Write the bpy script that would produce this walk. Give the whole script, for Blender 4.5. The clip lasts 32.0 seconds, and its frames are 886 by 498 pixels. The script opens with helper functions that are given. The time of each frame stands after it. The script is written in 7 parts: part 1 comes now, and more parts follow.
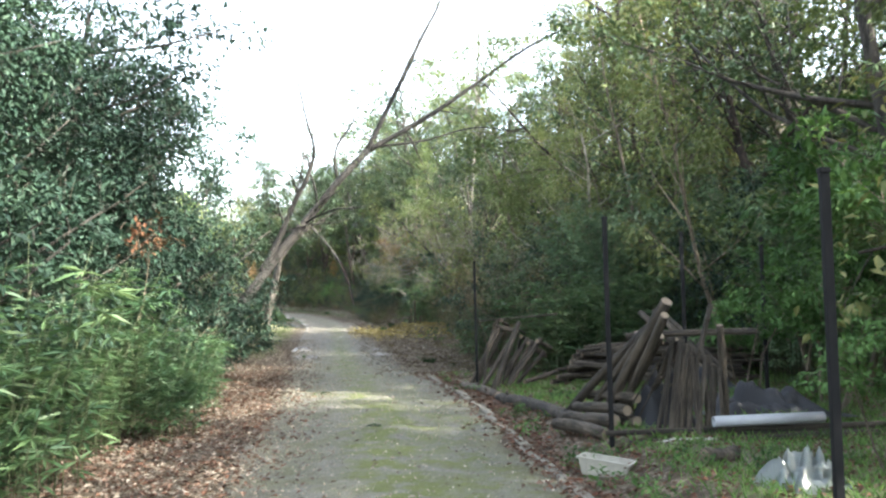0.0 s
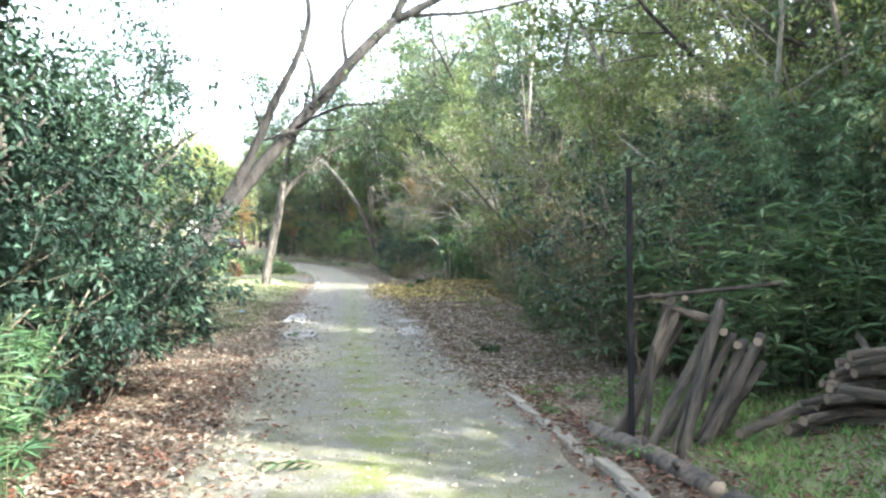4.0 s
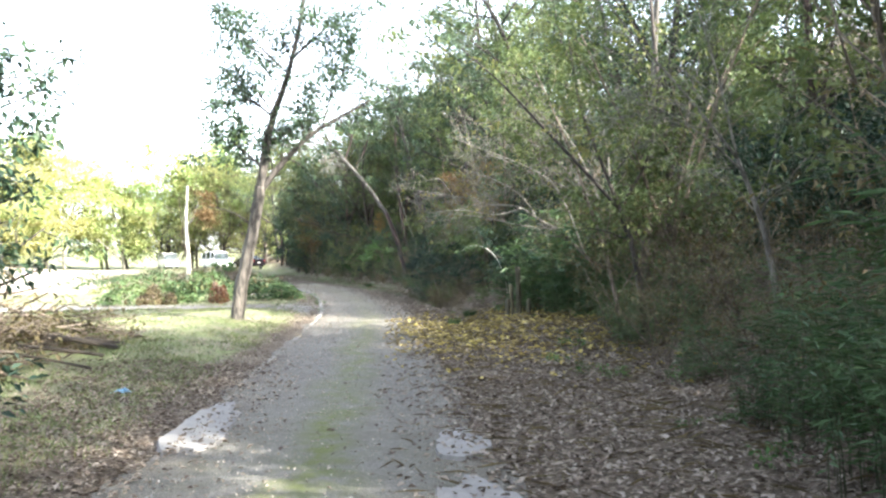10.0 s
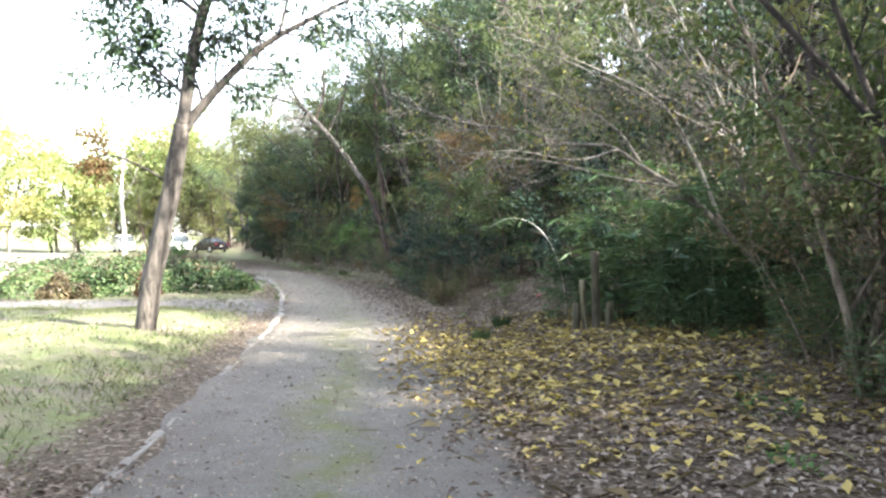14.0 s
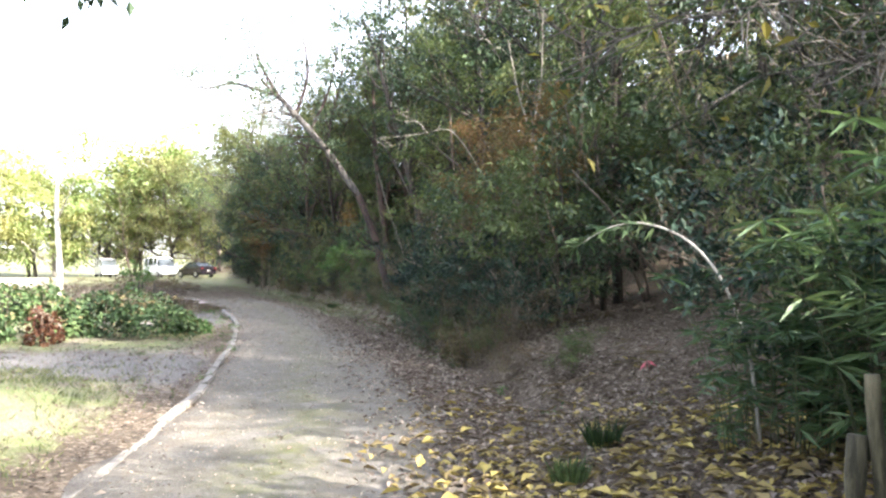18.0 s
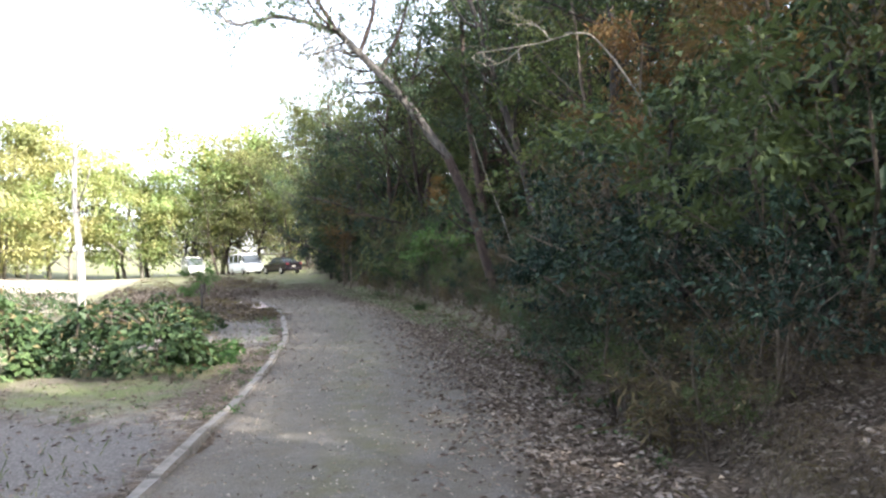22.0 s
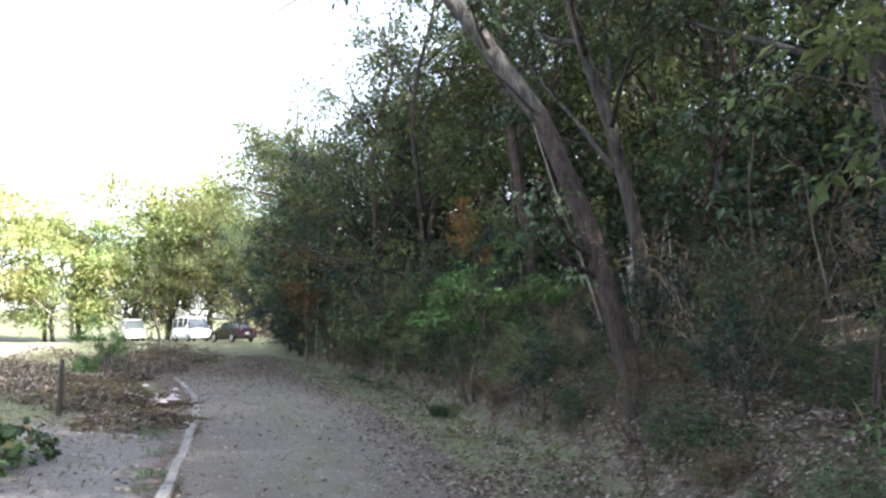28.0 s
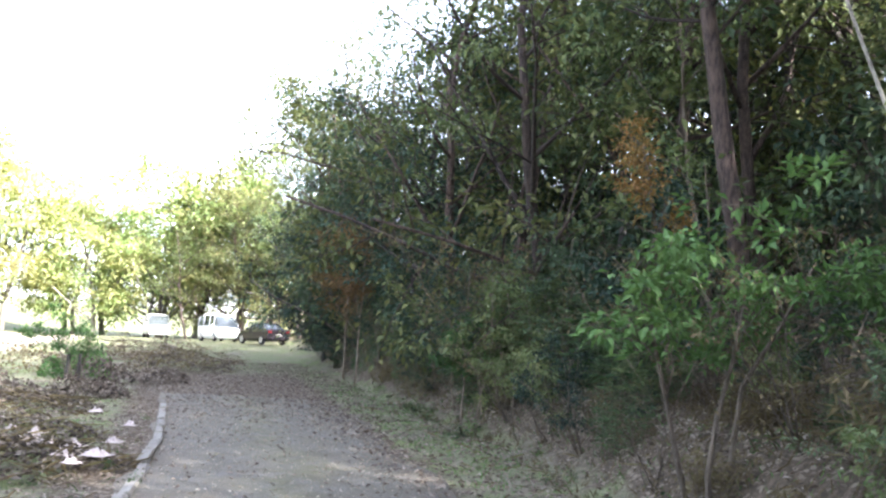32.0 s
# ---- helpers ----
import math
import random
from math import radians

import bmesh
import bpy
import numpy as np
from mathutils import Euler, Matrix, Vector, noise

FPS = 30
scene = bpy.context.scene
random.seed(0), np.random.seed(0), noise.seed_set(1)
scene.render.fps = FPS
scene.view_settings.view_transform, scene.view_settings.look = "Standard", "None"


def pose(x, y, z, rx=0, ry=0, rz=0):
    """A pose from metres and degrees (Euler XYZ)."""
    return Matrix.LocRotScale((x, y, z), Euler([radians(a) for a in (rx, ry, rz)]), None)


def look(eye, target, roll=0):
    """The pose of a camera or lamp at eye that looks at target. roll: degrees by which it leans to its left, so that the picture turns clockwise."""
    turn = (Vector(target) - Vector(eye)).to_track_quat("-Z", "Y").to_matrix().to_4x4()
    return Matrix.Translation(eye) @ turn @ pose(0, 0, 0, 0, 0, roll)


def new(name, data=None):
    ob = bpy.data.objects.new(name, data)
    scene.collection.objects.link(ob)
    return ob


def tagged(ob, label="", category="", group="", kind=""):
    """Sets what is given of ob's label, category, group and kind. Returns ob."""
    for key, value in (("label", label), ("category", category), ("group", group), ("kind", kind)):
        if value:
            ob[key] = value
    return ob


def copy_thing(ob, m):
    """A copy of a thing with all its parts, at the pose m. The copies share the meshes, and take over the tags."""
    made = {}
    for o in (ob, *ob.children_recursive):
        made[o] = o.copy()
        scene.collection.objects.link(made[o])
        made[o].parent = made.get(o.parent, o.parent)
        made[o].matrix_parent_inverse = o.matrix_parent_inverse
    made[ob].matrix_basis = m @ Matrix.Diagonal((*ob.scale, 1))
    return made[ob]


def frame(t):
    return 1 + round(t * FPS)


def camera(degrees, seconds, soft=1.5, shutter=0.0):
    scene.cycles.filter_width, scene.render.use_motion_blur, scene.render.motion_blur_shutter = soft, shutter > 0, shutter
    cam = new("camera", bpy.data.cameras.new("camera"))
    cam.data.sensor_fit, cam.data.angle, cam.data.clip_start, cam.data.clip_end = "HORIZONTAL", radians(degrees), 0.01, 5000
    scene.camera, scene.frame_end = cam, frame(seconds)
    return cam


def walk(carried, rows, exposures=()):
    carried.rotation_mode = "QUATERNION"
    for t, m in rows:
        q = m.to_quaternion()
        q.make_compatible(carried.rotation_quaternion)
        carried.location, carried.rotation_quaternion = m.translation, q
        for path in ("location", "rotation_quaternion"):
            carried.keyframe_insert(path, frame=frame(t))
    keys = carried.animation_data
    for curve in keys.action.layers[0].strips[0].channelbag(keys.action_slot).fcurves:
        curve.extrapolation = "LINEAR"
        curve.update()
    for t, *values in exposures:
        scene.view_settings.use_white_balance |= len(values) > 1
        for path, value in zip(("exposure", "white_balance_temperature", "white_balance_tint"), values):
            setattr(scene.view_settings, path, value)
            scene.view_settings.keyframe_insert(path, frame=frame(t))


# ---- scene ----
cam = camera(56.0, 32.0, soft=2.4)
METRES, EYE, TILT, LEAN, TURN = 55.6, 1.5, 0.0, 0.0, 0.0
ROWS = [
    (0.0, 0.0, 0.0, 0.0, 0.07, 2.99, 1.38),
    (0.5, -0.0024, 0.0171, 0.0001, 2.36, 1.77, 1.27),
    (1.0, -0.0051, 0.0332, 0.0, 1.79, 1.08, 0.5),
    (1.5, -0.0065, 0.0505, 0.0003, 2.16, 0.12, 0.27),
    (2.0, -0.0089, 0.0678, -0.0001, 2.51, -0.75, 0.47),
    (2.5, -0.0097, 0.0854, -0.0002, 2.88, -1.74, 0.95),
    (3.0, -0.0104, 0.1023, -0.0006, 1.29, -1.79, 0.51),
    (3.5, -0.0118, 0.1199, -0.0003, 1.08, -1.14, 0.57),
    (4.0, -0.0132, 0.137, -0.001, 1.59, -0.36, 0.73),
    (4.5, -0.0153, 0.1531, -0.001, 2.46, 0.9, 1.17),
    (6.5, -0.0206, 0.2125, -0.0025, 3.58, -0.34, 1.82),
    (7.0, -0.0206, 0.2285, -0.0022, 3.75, -0.47, 2.14),
    (7.5, -0.022, 0.2438, -0.0024, 3.32, -0.46, 1.66),
    (8.0, -0.0227, 0.2594, -0.0024, 3.93, 0.1, 1.57),
    (8.5, -0.0244, 0.2742, -0.0026, 2.56, 0.09, 1.17),
    (9.0, -0.0253, 0.2895, -0.0024, 3.74, 0.4, 1.11),
    (9.5, -0.027, 0.3043, -0.0027, 3.85, 0.77, 0.56),
    (10.0, -0.0286, 0.3207, -0.0026, 4.09, 0.88, 1.0),
    (10.5, -0.0302, 0.3362, -0.003, 3.92, 0.97, 0.77),
    (11.0, -0.0316, 0.3521, -0.003, 2.4, 1.71, 0.71),
    (11.5, -0.0343, 0.3676, -0.003, 1.56, 1.58, 1.05),
    (12.0, -0.0376, 0.3827, -0.0032, 1.86, 1.7, 1.35),
    (12.5, -0.0407, 0.3983, -0.0034, 2.91, 2.3, 1.74),
    (13.0, -0.0448, 0.4132, -0.0034, 2.63, 1.36, 1.27),
    (13.5, -0.0478, 0.4285, -0.0038, 2.84, 1.65, 0.5),
    (14.0, -0.051, 0.4438, -0.0036, 2.17, -0.16, 0.65),
    (14.5, -0.052, 0.4598, -0.0033, 3.16, -0.28, 0.89),
    (16.5, -0.0568, 0.5193, -0.0016, 3.36, 1.02, 0.5),
    (17.0, -0.0585, 0.5344, -0.0021, 2.36, 1.1, 0.4),
    (17.5, -0.0597, 0.5497, -0.002, 2.78, 1.03, 0.55),
    (18.0, -0.0611, 0.5654, -0.0022, 2.37, 1.57, 0.37),
    (18.5, -0.0634, 0.5801, -0.0024, 5.15, 1.33, 0.16),
    (19.0, -0.0648, 0.5954, -0.0025, 5.6, 2.47, 0.47),
    (19.5, -0.0675, 0.6102, -0.0023, 5.55, 2.96, 0.41),
    (20.0, -0.0701, 0.6244, -0.0027, 6.6, 4.29, 0.23),
    (20.5, -0.073, 0.6398, -0.0027, 10.81, 1.38, 0.65),
    (21.0, -0.0739, 0.6556, -0.0022, 13.48, -0.02, 1.72),
    (21.5, -0.076, 0.6701, -0.002, 8.15, 0.67, 1.93),
    (22.0, -0.078, 0.6862, -0.0018, 8.87, 0.93, 2.39),
    (22.5, -0.0815, 0.7009, -0.0019, 8.61, 0.95, 1.68),
    (23.0, -0.0844, 0.7162, -0.0017, 10.17, 2.9, 1.24),
    (23.5, -0.0876, 0.7307, -0.002, 10.04, 2.5, 0.97),
    (24.0, -0.0904, 0.7461, -0.0018, 10.21, 2.68, 1.63),
    (24.5, -0.0933, 0.7605, -0.0017, 8.71, 2.73, 1.82),
    (25.0, -0.0974, 0.7756, -0.0013, 9.24, 4.06, 2.05),
    (25.5, -0.1016, 0.7905, -0.0014, 9.77, 5.17, 1.98),
    (27.5, -0.1209, 0.8411, -0.0017, 7.97, 7.05, 0.7),
    (28.0, -0.1266, 0.8553, -0.0016, 6.32, 5.82, 0.65),
    (28.5, -0.1301, 0.8717, -0.0011, 6.48, 5.2, 0.82),
    (29.0, -0.1348, 0.887, -0.0011, 6.35, 4.69, 1.02),
    (29.5, -0.1372, 0.9039, -0.0003, 6.83, 4.31, 1.21),
    (30.0, -0.1416, 0.9195, -0.0004, 6.53, 4.04, -0.11),
    (30.5, -0.1458, 0.9362, -0.0003, 8.29, 3.54, -1.33),
    (31.0, -0.1514, 0.9509, -0.0001, 7.17, 3.36, -2.68),
    (31.5, -0.1571, 0.9665, 0.0003, 8.38, 5.56, -2.68),
    (32.0, -0.1628, 0.9814, -0.0001, 8.79, 6.51, -2.23),
]
EXPOSURES = [(0.0, 3.15, 6450, 6), (2.0, 3.53, 6400, 6), (4.0, 3.66, 6200, 6), (7.0, 3.55, 6250, 8), (10.0, 3.27, 6300, 10), (13.0, 3.28, 6350, 12), (17.0, 3.22, 6450, 15), (19.0, 3.05, 6450, 16), (20.0, 2.85, 6400, 15), (21.0, 2.45, 6350, 15), (22.0, 2.65, 6300, 15), (24.0, 2.68, 6250, 15), (26.0, 2.6, 6200, 15), (28.0, 2.75, 6050, 15), (29.0, 3.15, 6050, 16), (30.0, 3.5, 6100, 16), (31.0, 3.65, 6100, 16), (32.0, 3.32, 6050, 16)]
walk(cam, [(t, pose(0, 0, EYE, TILT, LEAN, TURN) @ pose(METRES * x, METRES * y, METRES * z, 90 + pitch, roll, yaw)) for t, x, y, z, yaw, pitch, roll in ROWS], EXPOSURES)

# ---- world and sun ----
SUN_TO = Vector((0.89, -0.455, 0.0)).normalized()
SUN_EL = radians(33)
world = bpy.data.worlds.new("sky")
scene.world = world
world.use_nodes = True
wn = world.node_tree
sky = wn.nodes.new("ShaderNodeTexSky")
sky.sky_type = "NISHITA"
sky.sun_disc = False
sky.sun_elevation = SUN_EL
sky.sun_rotation = math.atan2(SUN_TO.x, SUN_TO.y)
sky.dust_density = 2.0
haze = wn.nodes.new("ShaderNodeHueSaturation")
haze.inputs["Saturation"].default_value = 0.5
wn.links.new(sky.outputs[0], haze.inputs["Color"])
wn.links.new(haze.outputs[0], wn.nodes["Background"].inputs[0])
wn.nodes["Background"].inputs[1].default_value = 0.15
sun_data = bpy.data.lights.new("sun", "SUN")
sun_data.energy, sun_data.angle, sun_data.color = 4.3, radians(0.6), (1.0, 0.94, 0.82)
sun = new("sun", sun_data)
to_sun = SUN_TO * math.cos(SUN_EL) + Vector((0, 0, math.sin(SUN_EL)))
sun.matrix_world = look(to_sun * 50, (0, 0, 0))


# ---- materials ----
def material(name):
    m = bpy.data.materials.new(name)
    m.use_nodes = True
    nt = m.node_tree
    b = nt.nodes["Principled BSDF"]
    return m, nt, b


def node(nt, kind, **vals):
    n = nt.nodes.new(kind)
    for k, v in vals.items():
        n.inputs[k.replace("_", " ")].default_value = v
    return n


def noise_at(nt, scale, detail=4.0, rough=0.6, coord="Object"):
    tc = nt.nodes.new("ShaderNodeTexCoord")
    n = node(nt, "ShaderNodeTexNoise", Scale=scale, Detail=detail, Roughness=rough)
    nt.links.new(tc.outputs[coord], n.inputs["Vector"])
    return n.outputs["Fac"]


def ramp(nt, fac, stops):
    r = nt.nodes.new("ShaderNodeValToRGB")
    el = r.color_ramp.elements
    while len(el) < len(stops):
        el.new(0.5)
    for e, (p, c) in zip(el, stops):
        e.position = p
        e.color = (*c, 1.0)
    nt.links.new(fac, r.inputs[0])
    return r.outputs[0]


def mix(nt, fac, a, b, how="MIX"):
    n = nt.nodes.new("ShaderNodeMix")
    n.data_type, n.blend_type = "RGBA", how
    for sock, v in ((0, fac), (6, a), (7, b)):
        if isinstance(v, (int, float)):
            n.inputs[sock].default_value = v
        elif isinstance(v, tuple):
            n.inputs[sock].default_value = (*v, 1.0)
        else:
            nt.links.new(v, n.inputs[sock])
    return n.outputs[2]


def calc(nt, op, a, b=0.0, c=0.0, clamp=False):
    n = nt.nodes.new("ShaderNodeMath")
    n.operation, n.use_clamp = op, clamp
    for i, v in enumerate((a, b, c)):
        if isinstance(v, (int, float)):
            n.inputs[i].default_value = v
        else:
            nt.links.new(v, n.inputs[i])
    return n.outputs[0]


def attr(nt, name):
    n = nt.nodes.new("ShaderNodeAttribute")
    n.attribute_name = name
    return n.outputs["Fac"]


def bump(nt, b, height, strength=0.4, dist=0.02):
    n = node(nt, "ShaderNodeBump", Strength=strength, Distance=dist)
    nt.links.new(height, n.inputs["Height"])
    nt.links.new(n.outputs[0], b.inputs["Normal"])


def leaf_material(name, colors, through_leaf=0.35, rough=0.45, drift=0.35, gloss=0.15):
    """Leaves: each leaf its own shade out of colors, each plant its own drift, and some light let through."""
    m, nt, b = material(name)
    geo = nt.nodes.new("ShaderNodeNewGeometry")
    info = nt.nodes.new("ShaderNodeObjectInfo")
    own = 0.62 if drift else 1.0
    v = calc(nt, "ADD", calc(nt, "MULTIPLY", geo.outputs["Random Per Island"], own - drift), calc(nt, "MULTIPLY", info.outputs["Random"], drift))
    if drift:
        spray = calc(nt, "MULTIPLY_ADD", noise_at(nt, 1.1, 2.0), 2.4, -0.7, True)
        v = calc(nt, "ADD", v, calc(nt, "MULTIPLY", spray, 0.38))
        v = calc(nt, "MULTIPLY_ADD", v, 1.45, -0.22, True)
    n = len(colors)
    col = ramp(nt, v, [(0.08 + 0.84 * i / max(1, n - 1), c) for i, c in enumerate(colors)])
    grain = noise_at(nt, 30.0, 2.0)
    col = mix(nt, calc(nt, "MULTIPLY", grain, 0.5), col, tuple(c * 0.6 for c in colors[0]))
    nt.links.new(col, b.inputs["Base Color"])
    b.inputs["Roughness"].default_value = rough
    b.inputs["Specular IOR Level"].default_value = gloss
    tr = nt.nodes.new("ShaderNodeBsdfTranslucent")
    nt.links.new(mix(nt, 0.5, col, (1.0, 0.9, 0.3), "MULTIPLY"), tr.inputs[0])
    mx = nt.nodes.new("ShaderNodeMixShader")
    mx.inputs[0].default_value = through_leaf
    nt.links.new(b.outputs[0], mx.inputs[1])
    nt.links.new(tr.outputs[0], mx.inputs[2])
    nt.links.new(mx.outputs[0], nt.nodes["Material Output"].inputs[0])
    return m


def bark_material(name, dark, light, scale=9.0):
    m, nt, b = material(name)
    tc = nt.nodes.new("ShaderNodeTexCoord")
    mp = nt.nodes.new("ShaderNodeMapping")
    mp.inputs["Scale"].default_value = (1.0, 1.0, 0.22)
    nt.links.new(tc.outputs["Object"], mp.inputs[0])
    n = node(nt, "ShaderNodeTexNoise", Scale=scale, Detail=6.0, Roughness=0.7)
    nt.links.new(mp.outputs[0], n.inputs["Vector"])
    big = noise_at(nt, 1.4, 3.0)
    v = calc(nt, "ADD", calc(nt, "MULTIPLY", n.outputs["Fac"], 0.7), calc(nt, "MULTIPLY", big, 0.3))
    mid = tuple((a + c) / 2 for a, c in zip(dark, light))
    info = nt.nodes.new("ShaderNodeObjectInfo")
    tone = calc(nt, "MULTIPLY_ADD", info.outputs["Random"], 0.7, 0.62)
    shade = nt.nodes.new("ShaderNodeCombineColor")
    for k in range(3):
        nt.links.new(tone, shade.inputs[k])
    nt.links.new(mix(nt, 1.0, ramp(nt, v, [(0.42, dark), (0.5, mid), (0.6, light)]), shade.outputs[0], "MULTIPLY"), b.inputs["Base Color"])
    b.inputs["Roughness"].default_value = 0.9
    bump(nt, b, n.outputs["Fac"], 1.0, 0.06)
    return m


def plain(name, color, rough=0.6, metal=0.0, vary=0.25, scale=12.0):
    m, nt, b = material(name)
    n = noise_at(nt, scale, 5.0)
    nt.links.new(mix(nt, n, tuple(c * (1 - vary) for c in color), tuple(min(1, c * (1 + vary)) for c in color)), b.inputs["Base Color"])
    b.inputs["Roughness"].default_value, b.inputs["Metallic"].default_value = rough, metal
    bump(nt, b, n, 0.15, 0.005)
    return m


M = {}
M["evergreen"] = leaf_material("evergreen_leaf", [(0.021, 0.04, 0.02), (0.04, 0.076, 0.036), (0.064, 0.107, 0.048), (0.11, 0.158, 0.074)], 0.14, 0.45, gloss=0.32)
M["olive"] = leaf_material("olive_leaf", [(0.063, 0.092, 0.041), (0.109, 0.148, 0.064), (0.164, 0.2, 0.092), (0.267, 0.28, 0.125)], 0.35, 0.6)
M["yellowing"] = leaf_material("yellowing_leaf", [(0.073, 0.112, 0.047), (0.138, 0.18, 0.078), (0.224, 0.258, 0.117), (0.267, 0.256, 0.114)], 0.42, 0.6)
M["olive_dark"] = leaf_material("dull_olive_leaf", [(0.05, 0.068, 0.03), (0.09, 0.112, 0.045), (0.14, 0.155, 0.062), (0.22, 0.21, 0.085)], 0.28, 0.6)
M["sasa"] = leaf_material("bamboo_grass_leaf", [(0.038, 0.079, 0.036), (0.071, 0.128, 0.058), (0.115, 0.183, 0.09), (0.193, 0.244, 0.128)], 0.3, 0.5)
M["bamboo"] = leaf_material("bamboo_leaf", [(0.03, 0.07, 0.036), (0.06, 0.12, 0.058), (0.105, 0.18, 0.08), (0.18, 0.26, 0.12)], 0.35, 0.45, gloss=0.3)
M["cane"] = leaf_material("cane_leaf", [(0.06, 0.115, 0.07), (0.115, 0.195, 0.115), (0.185, 0.28, 0.165), (0.28, 0.36, 0.22)], 0.4, 0.4, gloss=0.35)
M["dry"] = leaf_material("dry_leaf", [(0.066, 0.053, 0.03), (0.123, 0.098, 0.055), (0.189, 0.155, 0.086), (0.149, 0.149, 0.068)], 0.2, 0.8)
M["orange"] = leaf_material("orange_leaf", [(0.10, 0.062, 0.036), (0.16, 0.1, 0.054), (0.22, 0.15, 0.075), (0.13, 0.115, 0.06)], 0.45, 0.6)
M["amber"] = leaf_material("amber_leaf", [(0.13, 0.07, 0.034), (0.21, 0.12, 0.05), (0.28, 0.185, 0.068), (0.17, 0.14, 0.06)], 0.45, 0.6)
M["rust"] = leaf_material("rust_leaf", [(0.07, 0.032, 0.022), (0.13, 0.058, 0.036), (0.19, 0.095, 0.055), (0.12, 0.085, 0.05)], 0.35, 0.65)
M["vine"] = leaf_material("vine_leaf", [(0.022, 0.04, 0.02), (0.045, 0.08, 0.034), (0.095, 0.15, 0.06), (0.17, 0.24, 0.098)], 0.3, 0.45)
M["holly"] = leaf_material("holly_leaf", [(0.01, 0.021, 0.015), (0.019, 0.04, 0.028), (0.034, 0.063, 0.043), (0.058, 0.098, 0.061)], 0.08, 0.5)
M["weed"] = leaf_material("weed_leaf", [(0.035, 0.075, 0.025), (0.06, 0.125, 0.04), (0.10, 0.19, 0.06), (0.15, 0.25, 0.09)], 0.3, 0.55)
# yard grass, colour raised to stand for sun falling on it
M["grass_sunny"] = leaf_material("sunny_grass_blade", [(0.06, 0.12, 0.035), (0.1, 0.19, 0.055), (0.15, 0.27, 0.08), (0.22, 0.34, 0.12)], 0.4, 0.55, 0.0)
# far trees' yellow leaves, colour lightened to hold full sunlight
M["sunlit_warm"] = leaf_material("sunlit_yellow_leaf", [(0.195, 0.23, 0.099), (0.296, 0.323, 0.134), (0.39, 0.391, 0.178), (0.429, 0.4, 0.196)], 0.5, 0.5)
M["litter"] = leaf_material("fallen_leaf", [(0.079, 0.061, 0.048), (0.149, 0.118, 0.095), (0.242, 0.201, 0.165), (0.335, 0.294, 0.25)], 0.1, 0.8, 0.0)
M["litter_pale"] = leaf_material("pale_fallen_leaf", [(0.2, 0.17, 0.13), (0.32, 0.28, 0.23), (0.45, 0.41, 0.35)], 0.1, 0.8, 0.0)
M["litter_red"] = leaf_material("red_fallen_leaf", [(0.062, 0.035, 0.025), (0.124, 0.074, 0.054), (0.192, 0.132, 0.102), (0.149, 0.064, 0.041)], 0.1, 0.8, 0.0)
M["hanging"] = leaf_material("last_yellow_leaf", [(0.16, 0.15, 0.05), (0.27, 0.25, 0.07), (0.38, 0.33, 0.09)], 0.45, 0.6)
M["litter_yellow"] = leaf_material("yellow_fallen_leaf", [(0.13, 0.10, 0.055), (0.25, 0.2, 0.095), (0.40, 0.325, 0.12), (0.52, 0.43, 0.14)], 0.15, 0.8, 0.0)
M["mulch"] = leaf_material("mulch_leaf", [(0.045, 0.036, 0.03), (0.09, 0.073, 0.06), (0.16, 0.135, 0.112), (0.25, 0.215, 0.18)], 0.1, 0.85, 0.0)
M["grass"] = leaf_material("grass_blade", [(0.062, 0.093, 0.038), (0.108, 0.141, 0.061), (0.185, 0.203, 0.101), (0.252, 0.247, 0.137)], 0.3, 0.6, 0.0)
# far trees' green leaves, full sunlight likewise put into the colour
M["sunlit"] = leaf_material("sunlit_green_leaf", [(0.174, 0.265, 0.099), (0.29, 0.382, 0.153), (0.406, 0.477, 0.218), (0.464, 0.467, 0.218)], 0.5, 0.5)
M["bark"] = bark_material("dark_bark", (0.014, 0.012, 0.010), (0.07, 0.058, 0.049))
M["bark_lawn"] = bark_material("lichened_bark", (0.018, 0.0155, 0.013), (0.115, 0.1, 0.084), 13.0)
# darker copy of the bark: the leaning tree's shade put into colour
M["bark_shaded"] = bark_material("shaded_bark", (0.007, 0.006, 0.0055), (0.03, 0.0255, 0.022))
M["bark_white"] = bark_material("white_bark", (0.2, 0.185, 0.16), (0.5, 0.47, 0.42))
M["bark_pale"] = bark_material("pale_bark", (0.085, 0.076, 0.063), (0.26, 0.24, 0.205))
M["bark_brown"] = bark_material("brown_bark", (0.014, 0.009, 0.0075), (0.078, 0.053, 0.042), 26.0)
M["bark_grey"] = bark_material("grey_bark", (0.05, 0.045, 0.038), (0.2, 0.185, 0.165), 18.0)
M["twig"] = bark_material("twig_bark", (0.07, 0.055, 0.04), (0.20, 0.16, 0.12), 20.0)
M["stem"] = bark_material("green_stem", (0.03, 0.045, 0.018), (0.11, 0.13, 0.06), 20.0)
M["log"] = bark_material("log_bark", (0.02, 0.0155, 0.011), (0.10, 0.079, 0.058), 14.0)
M["rotten"] = bark_material("rotten_bark", (0.018, 0.014, 0.011), (0.10, 0.078, 0.06), 9.0)
M["cut"] = plain("cut_wood", (0.17, 0.132, 0.095), 0.9, 0, 0.4, 30.0)
M["black"] = plain("black_steel", (0.010, 0.010, 0.011), 0.75)
M["black"].node_tree.nodes["Principled BSDF"].inputs["Specular IOR Level"].default_value = 0.12


